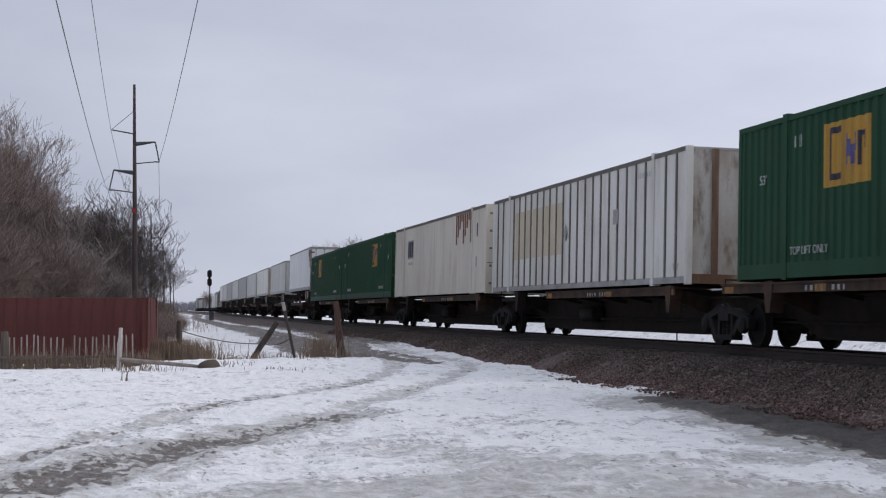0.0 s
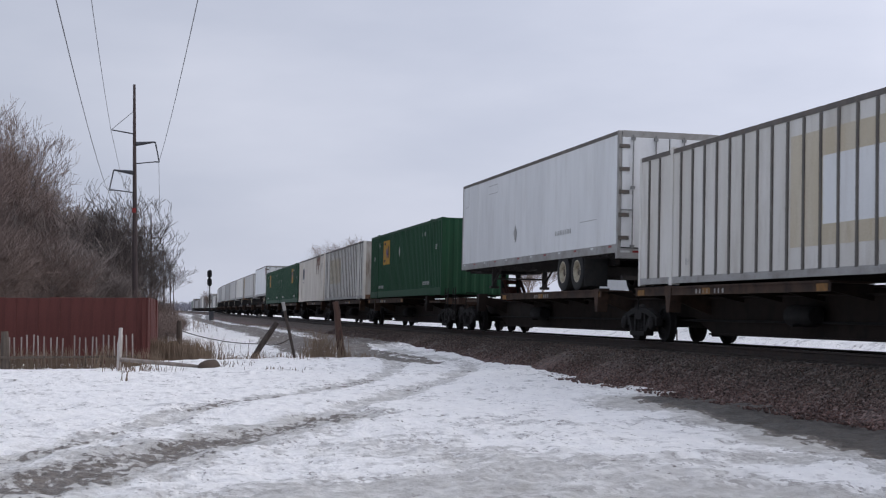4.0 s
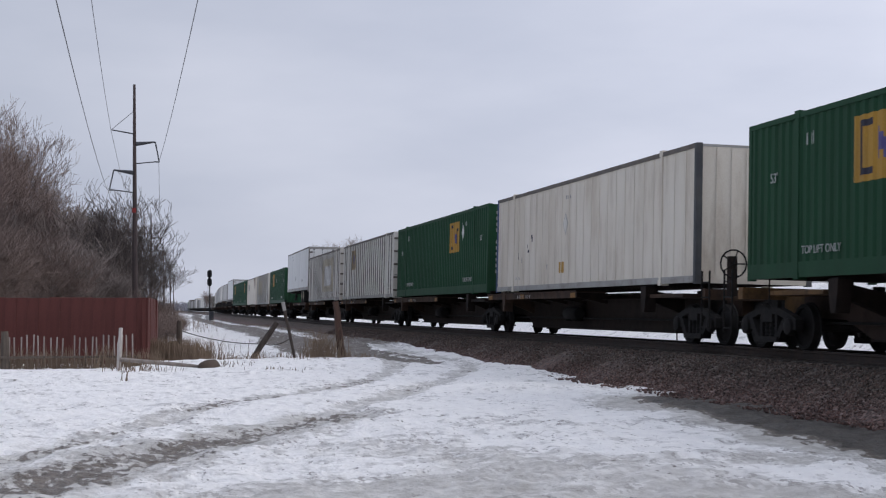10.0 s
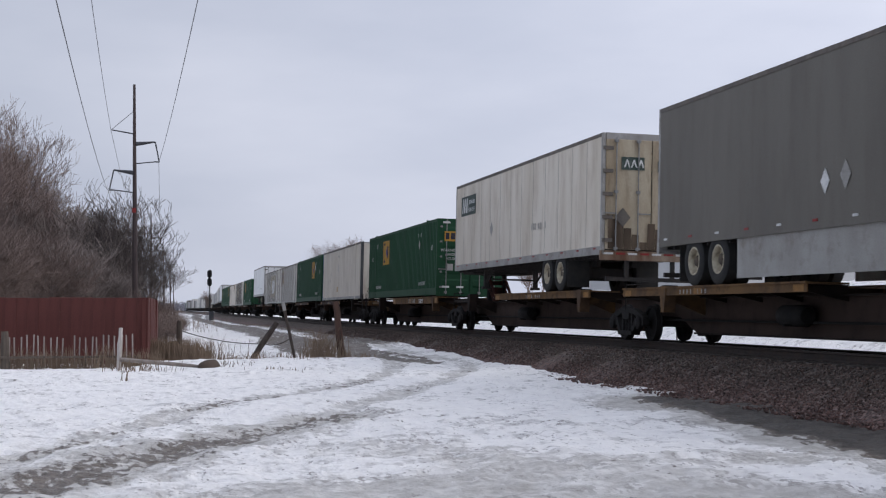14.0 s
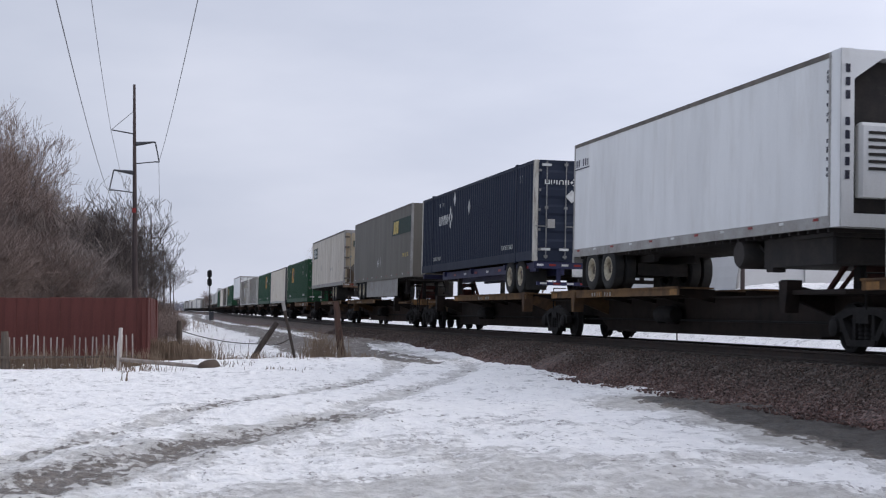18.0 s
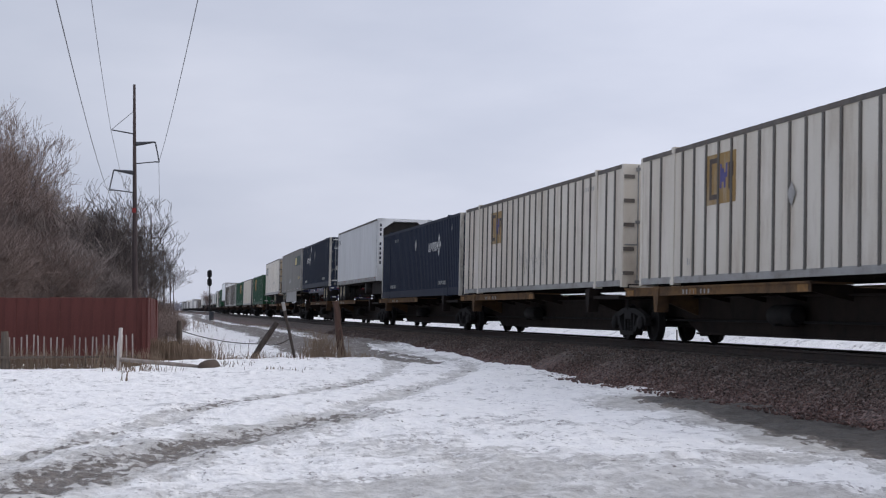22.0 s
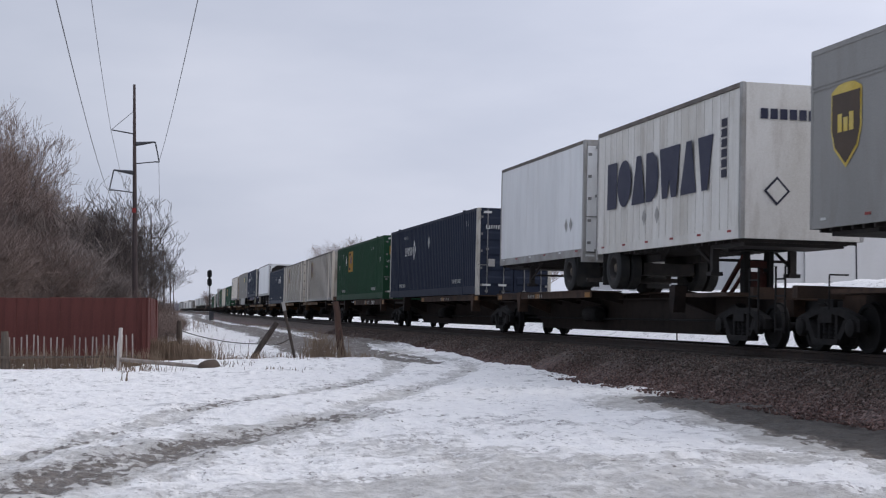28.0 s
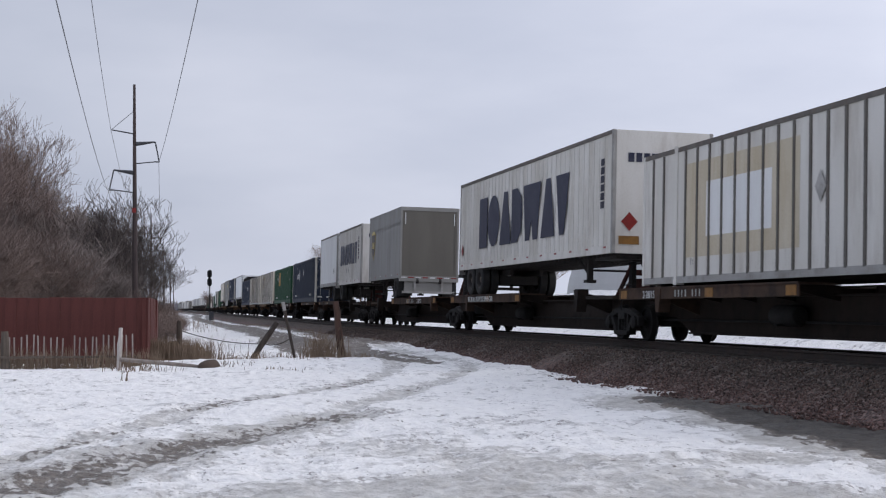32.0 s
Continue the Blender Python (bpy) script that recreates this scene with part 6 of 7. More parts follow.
M_DUNGREY = surface("dun_grey", (0.142, 0.13, 0.11), (0.12, 0.109, 0.092), 0.55, scale=0.6, stretch=STREAK, dirt=(0.1, 0.088, 0.075), dirt_amount=0.4)
t3 = plain_trailer(L53, -1, "smooth", M_DUNGREY, -121.0, "grey road trailer with a white skirt and a dark stripe", skirt=True, axle_in=2.0, z1=5.13, rail=M_DUNGREY)
poly_mark(t3, "stripe", [(-3.4, 3.95), (-3.6, 4.62), (-7.9, 4.62), (-7.9, 3.95)], M_STRIPE, x=-W + 0.01, label="dark green stripe")
for i in range(3):
    y = -3.75 - i * 0.42
    poly_mark(t3, "logo_shape", [(y, 4.02), (y - 0.34, 4.02), (y - 0.42, 4.55), (y - 0.1, 4.55)], M_GOLD, 0.012, x=-W + 0.01)
bars(t3, "lettering", -6.1, 2.95, 10, 0.1, 0.2, 0.04, M_GOLD, lambda *a: mark(*a, x=-W + 0.012), seed=5)
diamond(t3, 0.35, 2.87, 0.22, M_MARK, x=-W + 0.01)
diamond(t3, -0.35, 2.92, 0.25, M_DULLMARK, x=-W + 0.01)

ch = chassis(L53 - 0.1)
tagged(ch, group="trailers on the train")
ride(ch, -139.5 - L53 / 2)
fill("navy", -139.5, True, 4.9, label="dark navy corrugated container riding on a road chassis", extra=lambda top: (NAVY_DOORS(top), diamond(top, 2.3, 2.55, 0.26, M_MARK, x=-(W - 0.012))), z=2.11)

t4 = plain_trailer(14.02, -1, "smooth", M_BRIGHT, -159.15, "clean white refrigerated trailer with its cooling unit bay open", nose_open=True, axle_in=1.5, z1=5.02)
bars(t4, "logo_shape", 7.0, 4.4, 7, 0.13, 0.22, 0.05, M_LOGONAVY, lambda *a: mark(*a, x=-W + 0.012), seed=5)
mark(t4, "logo_shape", 5.75, 7.0, 4.33, 4.36, M_LOGONAVY, x=-W + 0.012)
r_ = random.Random(3)
for i in range(40):
    z = 2.9 + 2.0 * r_.random()
    y = -6.85 - 0.42 * (i % 3) / 3
    mark(t4, "vent_hole", y - 0.05, y, z, z + 0.06, M_INK, x=-W + 0.012)
for i in range(9):
    if i != 3:
        part("lettering", Geo().box(-W + 0.08, -W + 0.16, -7.362, -7.352, 4.62 - 0.22 * i, 4.76 - 0.22 * i), M_INK, t4)
part("fuel_tank", Geo().lathe([(-0.45, 0.0), (-0.45, 0.24), (-0.4, 0.28), (0.4, 0.28), (0.45, 0.24), (0.45, 0.0)], 18, "x", (-0.75, -3.2, 1.78)), M_UNDER, t4, smooth=True)
part("battery_box", Geo().bevel_box(-0.95, 0.95, -6.5, -3.75, 1.5, 2.1, 0.04), M_UNDER, t4)

fill("navy", -175.0, True, -2.5, extra=NAVY_DOORS)
fill("warm", -191.75, True, 4.5, label="cream ribbed container with faded logo and scrawled marks",
     extra=lambda top: [mark(top, "scrawl", 1.2 - 0.21 * i, 1.17 - 0.21 * i, 0.5 + 0.13 * ((i * 5) % 4), 0.95 + 0.1 * ((i * 3) % 5), M_DULLMARK, 0.023) for i in range(16)])


def w6_marks(top):
    diamond(top, 0.5, 1.5, 0.22, M_DULLMARK, x=-W)
    part("placard", Geo().prism([(-0.62 + 0.3 * math.cos(a * math.pi / 4), 1.75 + 0.28 * math.sin(a * math.pi / 4)) for a in range(8)], -L53 / 2 - 0.012, -L53 / 2 - 0.004, "xz"), M_DULLMARK, top)
    part("logo_panel", Geo().box(0.3, 0.85, -L53 / 2 - 0.012, -L53 / 2 - 0.004, 2.3, 2.6), M_FADED, top)


fill("warm", -209.05, False, 4.3, label="cream ribbed container with faded yellow logo and rusty end", extra=w6_marks)
fill("green", -227.6, True, 3.5, extra=lambda top: (GREEN_DOORS(top), diamond(top, 4.35, 2.1, 0.28, M_MARK, x=-(W - 0.012))))
fill("navy", -245.65, True, 4.65, extra=NAVY_DOORS)

p1 = plain_trailer(8.3, 1, "smooth", M_BRIGHT, -264.7, "short plain white trailer with scuffed lower side", one_axle=True, rim="dark", axle_in=1.2)
for y in (-2.7, -3.1):
    diamond(p1, y, 2.95, 0.18, M_DULLMARK, x=-W + 0.01)
p2 = plain_trailer(8.53, -1, "ribbed", M_WHITE, -274.1, "short white ribbed trailer with bold dark shapes", one_axle=True, rim="dark", axle_in=1.2, rail=M_WHITE)
big_name(p2, 3.45, 3.12, 6.4, 1.1, -W)
for i in range(6):
    mark(p2, "lettering", -3.62, -3.35, 4.3 - 0.2 * i, 4.46 - 0.2 * i, M_INK, x=-W - 0.002, label="dark number plate patch")
yn = -8.53 / 2 - 0.012
for i in range(7):
    part("logo_shape", Geo().box(-0.9 + 0.2 * i, -0.75 + 0.2 * i, yn, yn + 0.008, 4.38, 4.58), M_LOGONAVY, p2)
part("placard", Geo().prism([(-0.82, 3.0), (-0.55, 2.72), (-0.28, 3.0), (-0.55, 3.28)], yn, yn + 0.008, "xz"), M_INK, p2)
part("placard", Geo().prism([(-0.76, 3.0), (-0.55, 2.78), (-0.34, 3.0), (-0.55, 3.22)], yn - 0.006, yn, "xz"), M_WHITE, p2)
for y in (0.9, 0.1):
    diamond(p2, y, 2.8, 0.2, M_DULLMARK, x=-W - 0.004)

u1 = plain_trailer(8.4, 1, "upper", M_GREY, -285.45, "grey short trailer with a roll-up door and shield emblem", one_axle=True, rim="dark", roll_door=True, axle_in=1.0, z1=5.14, rail=M_GREY)
for z in (4.42, 4.48):
    mark(u1, "moulding", -4.2, 4.2, z, z + 0.03, M_GREY, 0.01, x=-W + 0.008)
shield = [(0.36, 0.42), (0.36, -0.1), (0.28, -0.35), (0.0, -0.6), (-0.28, -0.35), (-0.36, -0.1), (-0.36, 0.42), (-0.18, 0.5), (0.0, 0.52), (0.18, 0.5)]
poly_mark(u1, "emblem", [(2.95 + a * 1.4, 3.78 + b * 1.25) for a, b in shield], M_GOLD, x=-W + 0.01, label="gold edged brown shield emblem")
poly_mark(u1, "emblem_field", [(2.95 + a * 1.28, 3.78 + b * 1.14) for a, b in shield if b < 0.45], M_SHIELD, 0.012, x=-W + 0.01)
for i in range(3):
    mark(u1, "logo_shape", 2.95 + 0.26 - 0.19 * i, 2.95 + 0.12 - 0.19 * i, 3.62, 3.92 if i != 1 else 3.85, M_GOLD, 0.018, x=-W + 0.01)

r1 = plain_trailer(L53, -1, "ribbed", M_WHITE, -305.25, "long white ribbed trailer with bold dark shapes", rim="dark", axle_in=1.6, rail=M_WHITE)
big_name(r1, 5.15, 2.72, 9.8, 1.63, -W)
for i in range(6):
    mark(r1, "lettering", -7.5, -7.22, 4.25 - 0.21 * i, 4.42 - 0.21 * i, M_INK, x=-W - 0.002)
diamond(r1, 7.55, 2.75, 0.2, M_RED, x=-W - 0.004)
yn = -L53 / 2 - 0.012
for i in range(7):
    part("logo_shape", Geo().box(-0.9 + 0.2 * i, -0.75 + 0.2 * i, yn, yn + 0.008, 4.3, 4.52), M_LOGONAVY, r1)
part("placard", Geo().prism([(-1.06, 2.85), (-0.85, 2.62), (-0.64, 2.85), (-0.85, 3.08)], yn, yn + 0.008, "xz"), M_RED, r1, "red diamond placard")
part("sticker", Geo().box(-1.12, -0.6, yn, yn + 0.008, 2.3, 2.5), M_ORANGE, r1, "orange number panel")
fill("rib", -323.6, True, label="white ribbed container with a repainted tan square",
     extra=lambda top: (tan_area(5.6, 0.4, 0.55, 2.5, (1.5, 4.5, 0.95, 2.05))(top), diamond(top, -0.4, 1.55, 0.28, M_DULLMARK, x=-W),
                        [poly_mark(top, "scrawl", [(a, 0.5 + c), (a - 0.05, 0.5 + c), (a - 0.05 - b, 1.05 + c), (a - b, 1.05 + c)], M_INK, 0.026) for a, b, c in ((-3.0, 0.15, 0.1), (-3.35, -0.12, 0.0), (-3.5, 0.2, 0.05), (-3.95, 0.02, -0.05), (-4.15, -0.1, 0.12), (-4.4, 0.1, 0.0))]))
# ---- beside the way ----
FENCE_LINE = [(-9.0, 43.0), (0.58, 40.9), (1.1, 53.0)]


def ground_z(x, y):
    return relief(x, y)


def build_fence():
    top = tagged(new("board_fence"), "tall solid red board fence standing in snow", "fence")
    top.matrix_basis = pose(0, 0, 0)
    r = random.Random(2)
    board = Geo().bevel_box(-0.156, 0.156, -0.012, 0.012, 0.0, 1.85, 0.004).mesh("board", M_FENCE)
    for (ax, ay), (bx, by) in zip(FENCE_LINE, FENCE_LINE[1:]):
        d = math.hypot(bx - ax, by - ay)
        a = math.degrees(math.atan2(by - ay, bx - ax))
        n = int(d / 0.3)
        for i in range(n):
            u = (i + 0.5) / n
            x, y = ax + (bx - ax) * u, ay + (by - ay) * u
            part("board", board, None, top, at=pose(x + r.uniform(-0.006, 0.006), y, -0.03 + r.uniform(-0.012, 0.012), r.uniform(-0.4, 0.4), r.uniform(-0.15, 0.15), a + r.uniform(-1.5, 1.5)))
        for z in (0.35, 1.45):
            part("rail", Geo().box(0, d, 0.02, 0.06, z, z + 0.09), M_FENCE, top, at=pose(ax, ay, 0, 0, 0, a))
        for i in range(int(d / 2.4) + 1):
            u = min(i * 2.4 / d, 1)
            part("post", Geo().box(-0.05, 0.05, 0.06, 0.16, -0.3, 1.8), M_FENCE, top, at=pose(ax + (bx - ax) * u, ay + (by - ay) * u, 0, 0, 0, a))
    return top


build_fence()


def build_pickets():
    top = tagged(new("picket_fence"), "low gappy row of thin weathered whitish pickets", "fence")
    r = random.Random(7)
    me = [Geo().bevel_box(-0.02, 0.02, -0.01, 0.01, -0.1, h, 0.008).mesh("picket", M_PICKET) for h in (0.86, 0.88, 0.84, 0.9)]
    for i in range(60):
        x = -8.2 + i * 0.155
        if r.random() < 0.1 or x > 0.3:
            continue
        y = 39.7 - 0.21 * x
        part("picket", r.choice(me), None, top, at=pose(x + r.uniform(-0.02, 0.02), y, ground_z(x, y) + r.uniform(-0.03, 0.02), 0, r.uniform(-1.5, 1.5), 0))
    part("rail", Geo().box(-8.3, 0.3, 39.72, 39.76, 0.18, 0.24), M_POST, top)
    return top


M_PICKET = surface("picket_wood", (0.36, 0.31, 0.285), (0.24, 0.2, 0.18), 0.85, scale=3, stretch=(4, 4, 0.4), vary=0.25)
PICKETS = build_pickets()


def lean_post(name, label, x, y, top_x, top_y, height, r0, r1, mat, square=False):
    """A broken post from the ground to where it leans."""
    z = ground_z(x, y)
    ob = tagged(new(name), label, "post", "old fence posts")
    ob.matrix_basis = pose(x, y, z)
    g = Geo()
    a, b = Vector((0, 0, -0.15)), Vector((top_x - x, top_y - y, height))
    rr = random.Random(int(x * 10))
    n = 6
    pts = [a.lerp(b, i / n) + Vector((rr.uniform(-1, 1), rr.uniform(-1, 1), 0)) * 0.012 for i in range(n + 1)]
    g.tube(pts, [(r0 + (r1 - r0) * i / n) * rr.uniform(0.92, 1.06) for i in range(n + 1)], 9)
    part("shaft", g, mat, ob, smooth=not square)
    return ob


lean_post("fence_post", "slim pale weathered fence post standing in snow", -0.19, 35.45, -0.14, 35.45, 1.05, 0.055, 0.05, M_PALE := surface("pale_wood", (0.52, 0.48, 0.45), (0.4, 0.36, 0.33), 0.85, scale=3, stretch=(5, 5, 0.4), bump=0.4))
lean_post("fence_post", "thick dark stump of an old post", -3.15, 39.9, -3.18, 39.9, 1.0, 0.14, 0.1, M_POST)
lean_post("fence_post", "grey weathered fence post holding a slack wire", 1.62, 44.6, 1.58, 44.6, 1.3, 0.1, 0.085, M_POST)
lean_post("fence_post", "dark broken post leaning far over", 3.62, 45.1, 4.6, 44.9, 1.36, 0.1, 0.085, M_RUSTDARK := surface("dark_wood", (0.055, 0.042, 0.036), (0.085, 0.07, 0.06), 0.9, scale=3, stretch=(4, 4, 0.6), bump=0.5))
lean_post("fence_post", "thin dark post leaning a little", 5.23, 44.9, 4.82, 44.9, 1.78, 0.055, 0.05, M_RUSTDARK)
thick = lean_post("fence_post", "thick reddish brown weathered corner post", 6.28, 42.2, 6.06, 42.2, 1.78, 0.125, 0.1, M_RUSTPOST)
cap = tagged(new("insulator_box"), "small whitish box fixed to a thin leaning post", "box")
cap.matrix_basis = pose(4.8, 44.84, 1.6, 0, -12, 0)
part("case", Geo().bevel_box(-0.055, 0.055, -0.04, 0.04, -0.15, 0.13, 0.02), M_DULLMARK, cap)

log = tagged(new("fallen_rail"), "grey fallen fence rail lying across the snow", "rail")
log.matrix_basis = pose(0, 0, 0)
g = Geo()
pa, pb = Vector((-0.16, 35.4, ground_z(-0.2, 35.4) + 0.28)), Vector((1.95, 36.6, ground_z(1.9, 36.6) - 0.02))
g.tube([pa.lerp(pb, i / 6) for i in range(7)], [0.052, 0.05, 0.055, 0.046, 0.05, 0.042, 0.036], 9)
part("shaft", g, surface("grey_rail", (0.24, 0.21, 0.19), (0.17, 0.145, 0.13), 0.9, scale=3, stretch=(2, 2, 2), bump=0.4), log, smooth=True)

stump = tagged(new("stump"), "low brown rotten stump half buried in snow", "stump")
stump.matrix_basis = pose(2.05, 36.4, ground_z(2.05, 36.4))
g = Geo().lathe([(-0.1, 0.3), (0.05, 0.29), (0.12, 0.24), (0.19, 0.14), (0.21, 0.0)], 16, "z")
g.v = [(x * (1 + 0.15 * wobble(x * 5, y * 5, 1, z)), y * 0.8, z * (1 + 0.2 * wobble(x, y, 4))) for x, y, z in g.v]
part("body", g, surface("rotten_wood", (0.085, 0.062, 0.048), (0.12, 0.09, 0.07), 0.9, scale=3, bump=0.5), stump, smooth=True)


def sagging(name, label, pts, sag, r, mat, group="", category="wire", kind=""):
    """A wire hung between points."""
    g = Geo()
    for (p, q) in zip(pts, pts[1:]):
        p, q = Vector(p), Vector(q)
        n = 22
        g.tube([p.lerp(q, i / n) - Vector((0, 0, 4 * sag * (i / n) * (1 - i / n))) for i in range(n + 1)], [r] * (n + 1), 5, False)
    return tagged(part(name, g, mat), label, category, group, kind)


sagging("fence_wire", "slack rusty wire between old posts", [(1.6, 44.55, 0.85), (4.2, 44.95, 0.42), (5.05, 44.85, 0.62)], 0.12, 0.014, M_RUSTDARK)


# ---- dry grass ----
def grass_patch(name, label, places, seed):
    """Tufts of dead stalks: (x, y, spread, count, height)."""
    r = random.Random(seed)
    g = Geo()
    for x0, y0, sp, n, h in places:
        for _ in range(n):
            x, y = x0 + r.gauss(0, sp), y0 + r.gauss(0, sp * 0.6)
            z = ground_z(x, y) - 0.02
            k = h * r.uniform(0.4, 1.1)
            lx, ly = r.gauss(0, 0.22) * k, r.gauss(0, 0.2) * k
            w = r.uniform(0.004, 0.009)
            mx, my, mz = x + lx * 0.4, y + ly * 0.4, z + k * 0.6
            tip = (x + lx, y + ly, z + k * 0.95)
            b = [(x - w, y - w, z), (x + w, y - w, z), (x, y + w, z), (mx - w, my - w, mz), (mx + w, my - w, mz), (mx, my + w, mz), tip]
            g.add(b, [(0, 1, 4, 3), (1, 2, 5, 4), (2, 0, 3, 5), (3, 4, 6), (4, 5, 6), (5, 3, 6)])
    me = bpy.data.meshes.new(name)
    me.from_pydata(g.v, [], g.f)
    me.materials.append(M_GRASS)
    return tagged(new(name, me), label, "grass", kind="stuff")


tufts = [(-8.0 + 0.42 * i, 39.6 + 0.085 * (20 - i) * 0.9, 0.3, 95, 0.5 + 0.2 * (i % 3 == 0)) for i in range(21)]
grass_patch("dry_grass", "brown dead grass along the red fence", tufts, 1)
grass_patch("dry_grass", "brown dead grass and weeds beside the fence corner", [(0.7 + 0.22 * i, 43.2 + 0.9 * (i % 4), 0.4, 260, 0.85) for i in range(7)] + [(1.6, 50, 0.8, 300, 0.9)], 2)
grass_patch("dry_grass", "tall dead stalks round the brown corner post", [(5.55, 42.3, 0.16, 110, 1.1), (5.85, 42.1, 0.18, 150, 0.9), (6.3, 42.0, 0.12, 50, 0.5), (5.3, 42.6, 0.2, 60, 0.7)], 3)
grass_patch("dry_grass", "pale dead stalks poking out of the snow", [(0.3, 34.9, 0.4, 70, 0.32), (2.6, 36.5, 0.3, 30, 0.16), (3.6, 34.5, 0.35, 30, 0.12), (4.2, 43.0, 0.5, 130, 0.45), (3.1, 43.6, 0.4, 120, 0.4), (4.9, 38.0, 0.3, 40, 0.2), (6.6, 39.6, 0.2, 30, 0.25), (0.0, 31.0, 0.1, 6, 0.4)], 4)
grass_patch("dry_grass", "low brown weeds between the way and the line", [(9.6 + 0.4 * math.sin(i * 2.1), 52 + 4.2 * i, 0.4, 26, 0.2) for i in range(18)], 5)


r_w = random.Random(44)
grass_patch("dry_grass", "tall brown weeds along the far way side", [(2.2 + 0.022 * y - 6 * r_w.random() ** 2 + 3.2 * r_w.random(), y, 0.8, 26, 0.8) for y in [95 + 5 * i for i in range(14)]], 6)


# ---- trees ----
def grow(g, twigs, r, p, d, length, rad, level, last, kids, spread, up, thin=0.0065, rise=0.25):
    """One branch and, from it, its branches in turn."""
    n = 4 if level < 2 else (3 if level < last else 2)
    q, dd, rr = p.copy(), d.normalized(), rad
    pts = [(q.copy(), rr)]
    for i in range(n):
        dd = (dd + Vector((r.gauss(0, 0.12), r.gauss(0, 0.12), r.gauss(0, 0.08) + up))).normalized()
        q = q + dd * (length / n)
        rr = rad * (1 - 0.72 * (i + 1) / n)
        pts.append((q.copy(), rr))
    target = g if level < 2 else twigs
    sides = 7 if level == 0 else (5 if level == 1 else 3)
    target.tube([q for q, _ in pts], [max(q, thin) for _, q in pts], sides, False)
    if level >= last:
        return
    for k in range(kids[level]):
        u = r.uniform(0.25 if level else 0.3, 1.0)
        i = min(int(u * n), n - 1)
        a, b = pts[i][0], pts[i + 1][0]
        start = a.lerp(b, u * n - i)
        side = Vector((r.gauss(0, 1), r.gauss(0, 1), r.gauss(0, 0.4))).normalized()
        nd = (dd * (1 - spread) + side * spread + Vector((0, 0, rise))).normalized()
        grow(g, twigs, r, start, nd, length * r.uniform(0.42, 0.68), max(pts[i][1] * 0.55, 0.006), level + 1, last, kids, spread, up * 0.8, thin, rise)


def tree_at(name, label, seed, height, kids, spread, stems=1, fan=0.0, rad=0.14, last=4, up=0.05, twig=None, thin=0.0065, rise=0.25):
    r = random.Random(seed)
    top = tagged(new(name), label, "tree", "bare trees")
    g, t = Geo(), Geo()
    for i in range(stems):
        a = 2 * math.pi * i / max(stems, 1) + r.random()
        d = Vector((math.cos(a) * fan * r.uniform(0.3, 1), math.sin(a) * fan * r.uniform(0.3, 1), 1))
        grow(g, t, r, Vector((0.1 * math.cos(a) * (stems > 1), 0.1 * math.sin(a) * (stems > 1), -0.1)), d, height * r.uniform(0.6, 0.72), rad * r.uniform(0.7, 1), 0, last, kids, spread, up, thin, rise)
    for nm, geo, mat in (("trunk", g, twig or M_BARK), ("crown", t, twig or M_TWIG)):
        me = bpy.data.meshes.new(nm)
        me.from_pydata(geo.v, [], geo.f)
        me.materials.append(mat)
        ob = new(nm, me)
        ob.parent = top
    return top


WOODS = [tree_at("tree", "tall bare brown tree in a winter wood", 11, 9.6, (9, 8, 7, 6), 0.58, rad=0.2, twig=M_TREETWIG, rise=0.34, thin=0.008),
         tree_at("tree", "bare brown tree with a dense twiggy crown", 12, 8.6, (10, 8, 7, 6), 0.6, rad=0.17, twig=M_TREETWIG, rise=0.32, thin=0.008),
         tree_at("tree", "bare slender tree in a winter wood", 13, 9.4, (7, 7, 6, 6), 0.52, stems=2, fan=0.28, rad=0.15, twig=M_TREETWIG, rise=0.36, thin=0.008)]
SHRUB = tree_at("shrub", "dense leafless brown thicket at the wood's edge", 14, 4.4, (8, 7, 7), 0.6, stems=10, fan=0.7, rad=0.05, last=3)
WOODS[0].matrix_basis = pose(-7.5, 78, 0, 0, 0, 20)
WOODS[1].matrix_basis = pose(-8.0, 72, 0, 0, 0, 80)
WOODS[2].matrix_basis = pose(-9.0, 82, 0, 0, 0, 140)
SHRUB.matrix_basis = pose(-5.0, 66, 0)
rt = random.Random(21)
for i, (x, y, k) in enumerate([(-5.9, 80, 1.02), (-5.2, 78, 0.92), (-6.5, 84, 1.08), (-5.9, 86, 1.0), (-4.4, 82, 0.56), (-3.7, 88, 0.55), (-3.2, 84, 0.48), (-7.2, 90, 0.98), (-9.5, 75, 0.92), (-8.6, 84, 0.92), (-11.5, 84, 1.1), (-9.5, 92, 1.1), (-6.2, 88, 0.62), (-4.6, 84, 0.52), (-13, 78, 1.1), (-10, 66, 0.95), (-8.2, 68, 0.8), (-5.6, 76, 0.6), (-3.4, 90, 0.46), (-12.5, 95, 1.15), (-4.6, 100, 0.6), (-8.6, 105, 1.0), (-2.6, 108, 0.45), (-15, 90, 1.1), (-8.4, 64, 0.8), (-3.0, 98, 0.46)]):
    m = pose(x, y, 0, 0, 0, rt.uniform(0, 360))
    t = copy_thing(WOODS[i % 3], m)
    t.scale = (k, k, k * rt.uniform(0.92, 1.08))
for i in range(60):
    x, y = -12 + 10.5 * rt.random(), 57 + 36 * rt.random()
    x = min(x, -3.3 - 0.03 * (y - 58))
    t = copy_thing(SHRUB, pose(x, y, -0.1, 0, 0, rt.uniform(0, 360)))
    k = rt.uniform(0.65, 1.08)
    t.scale = (k * 1.1, k * 1.1, k)
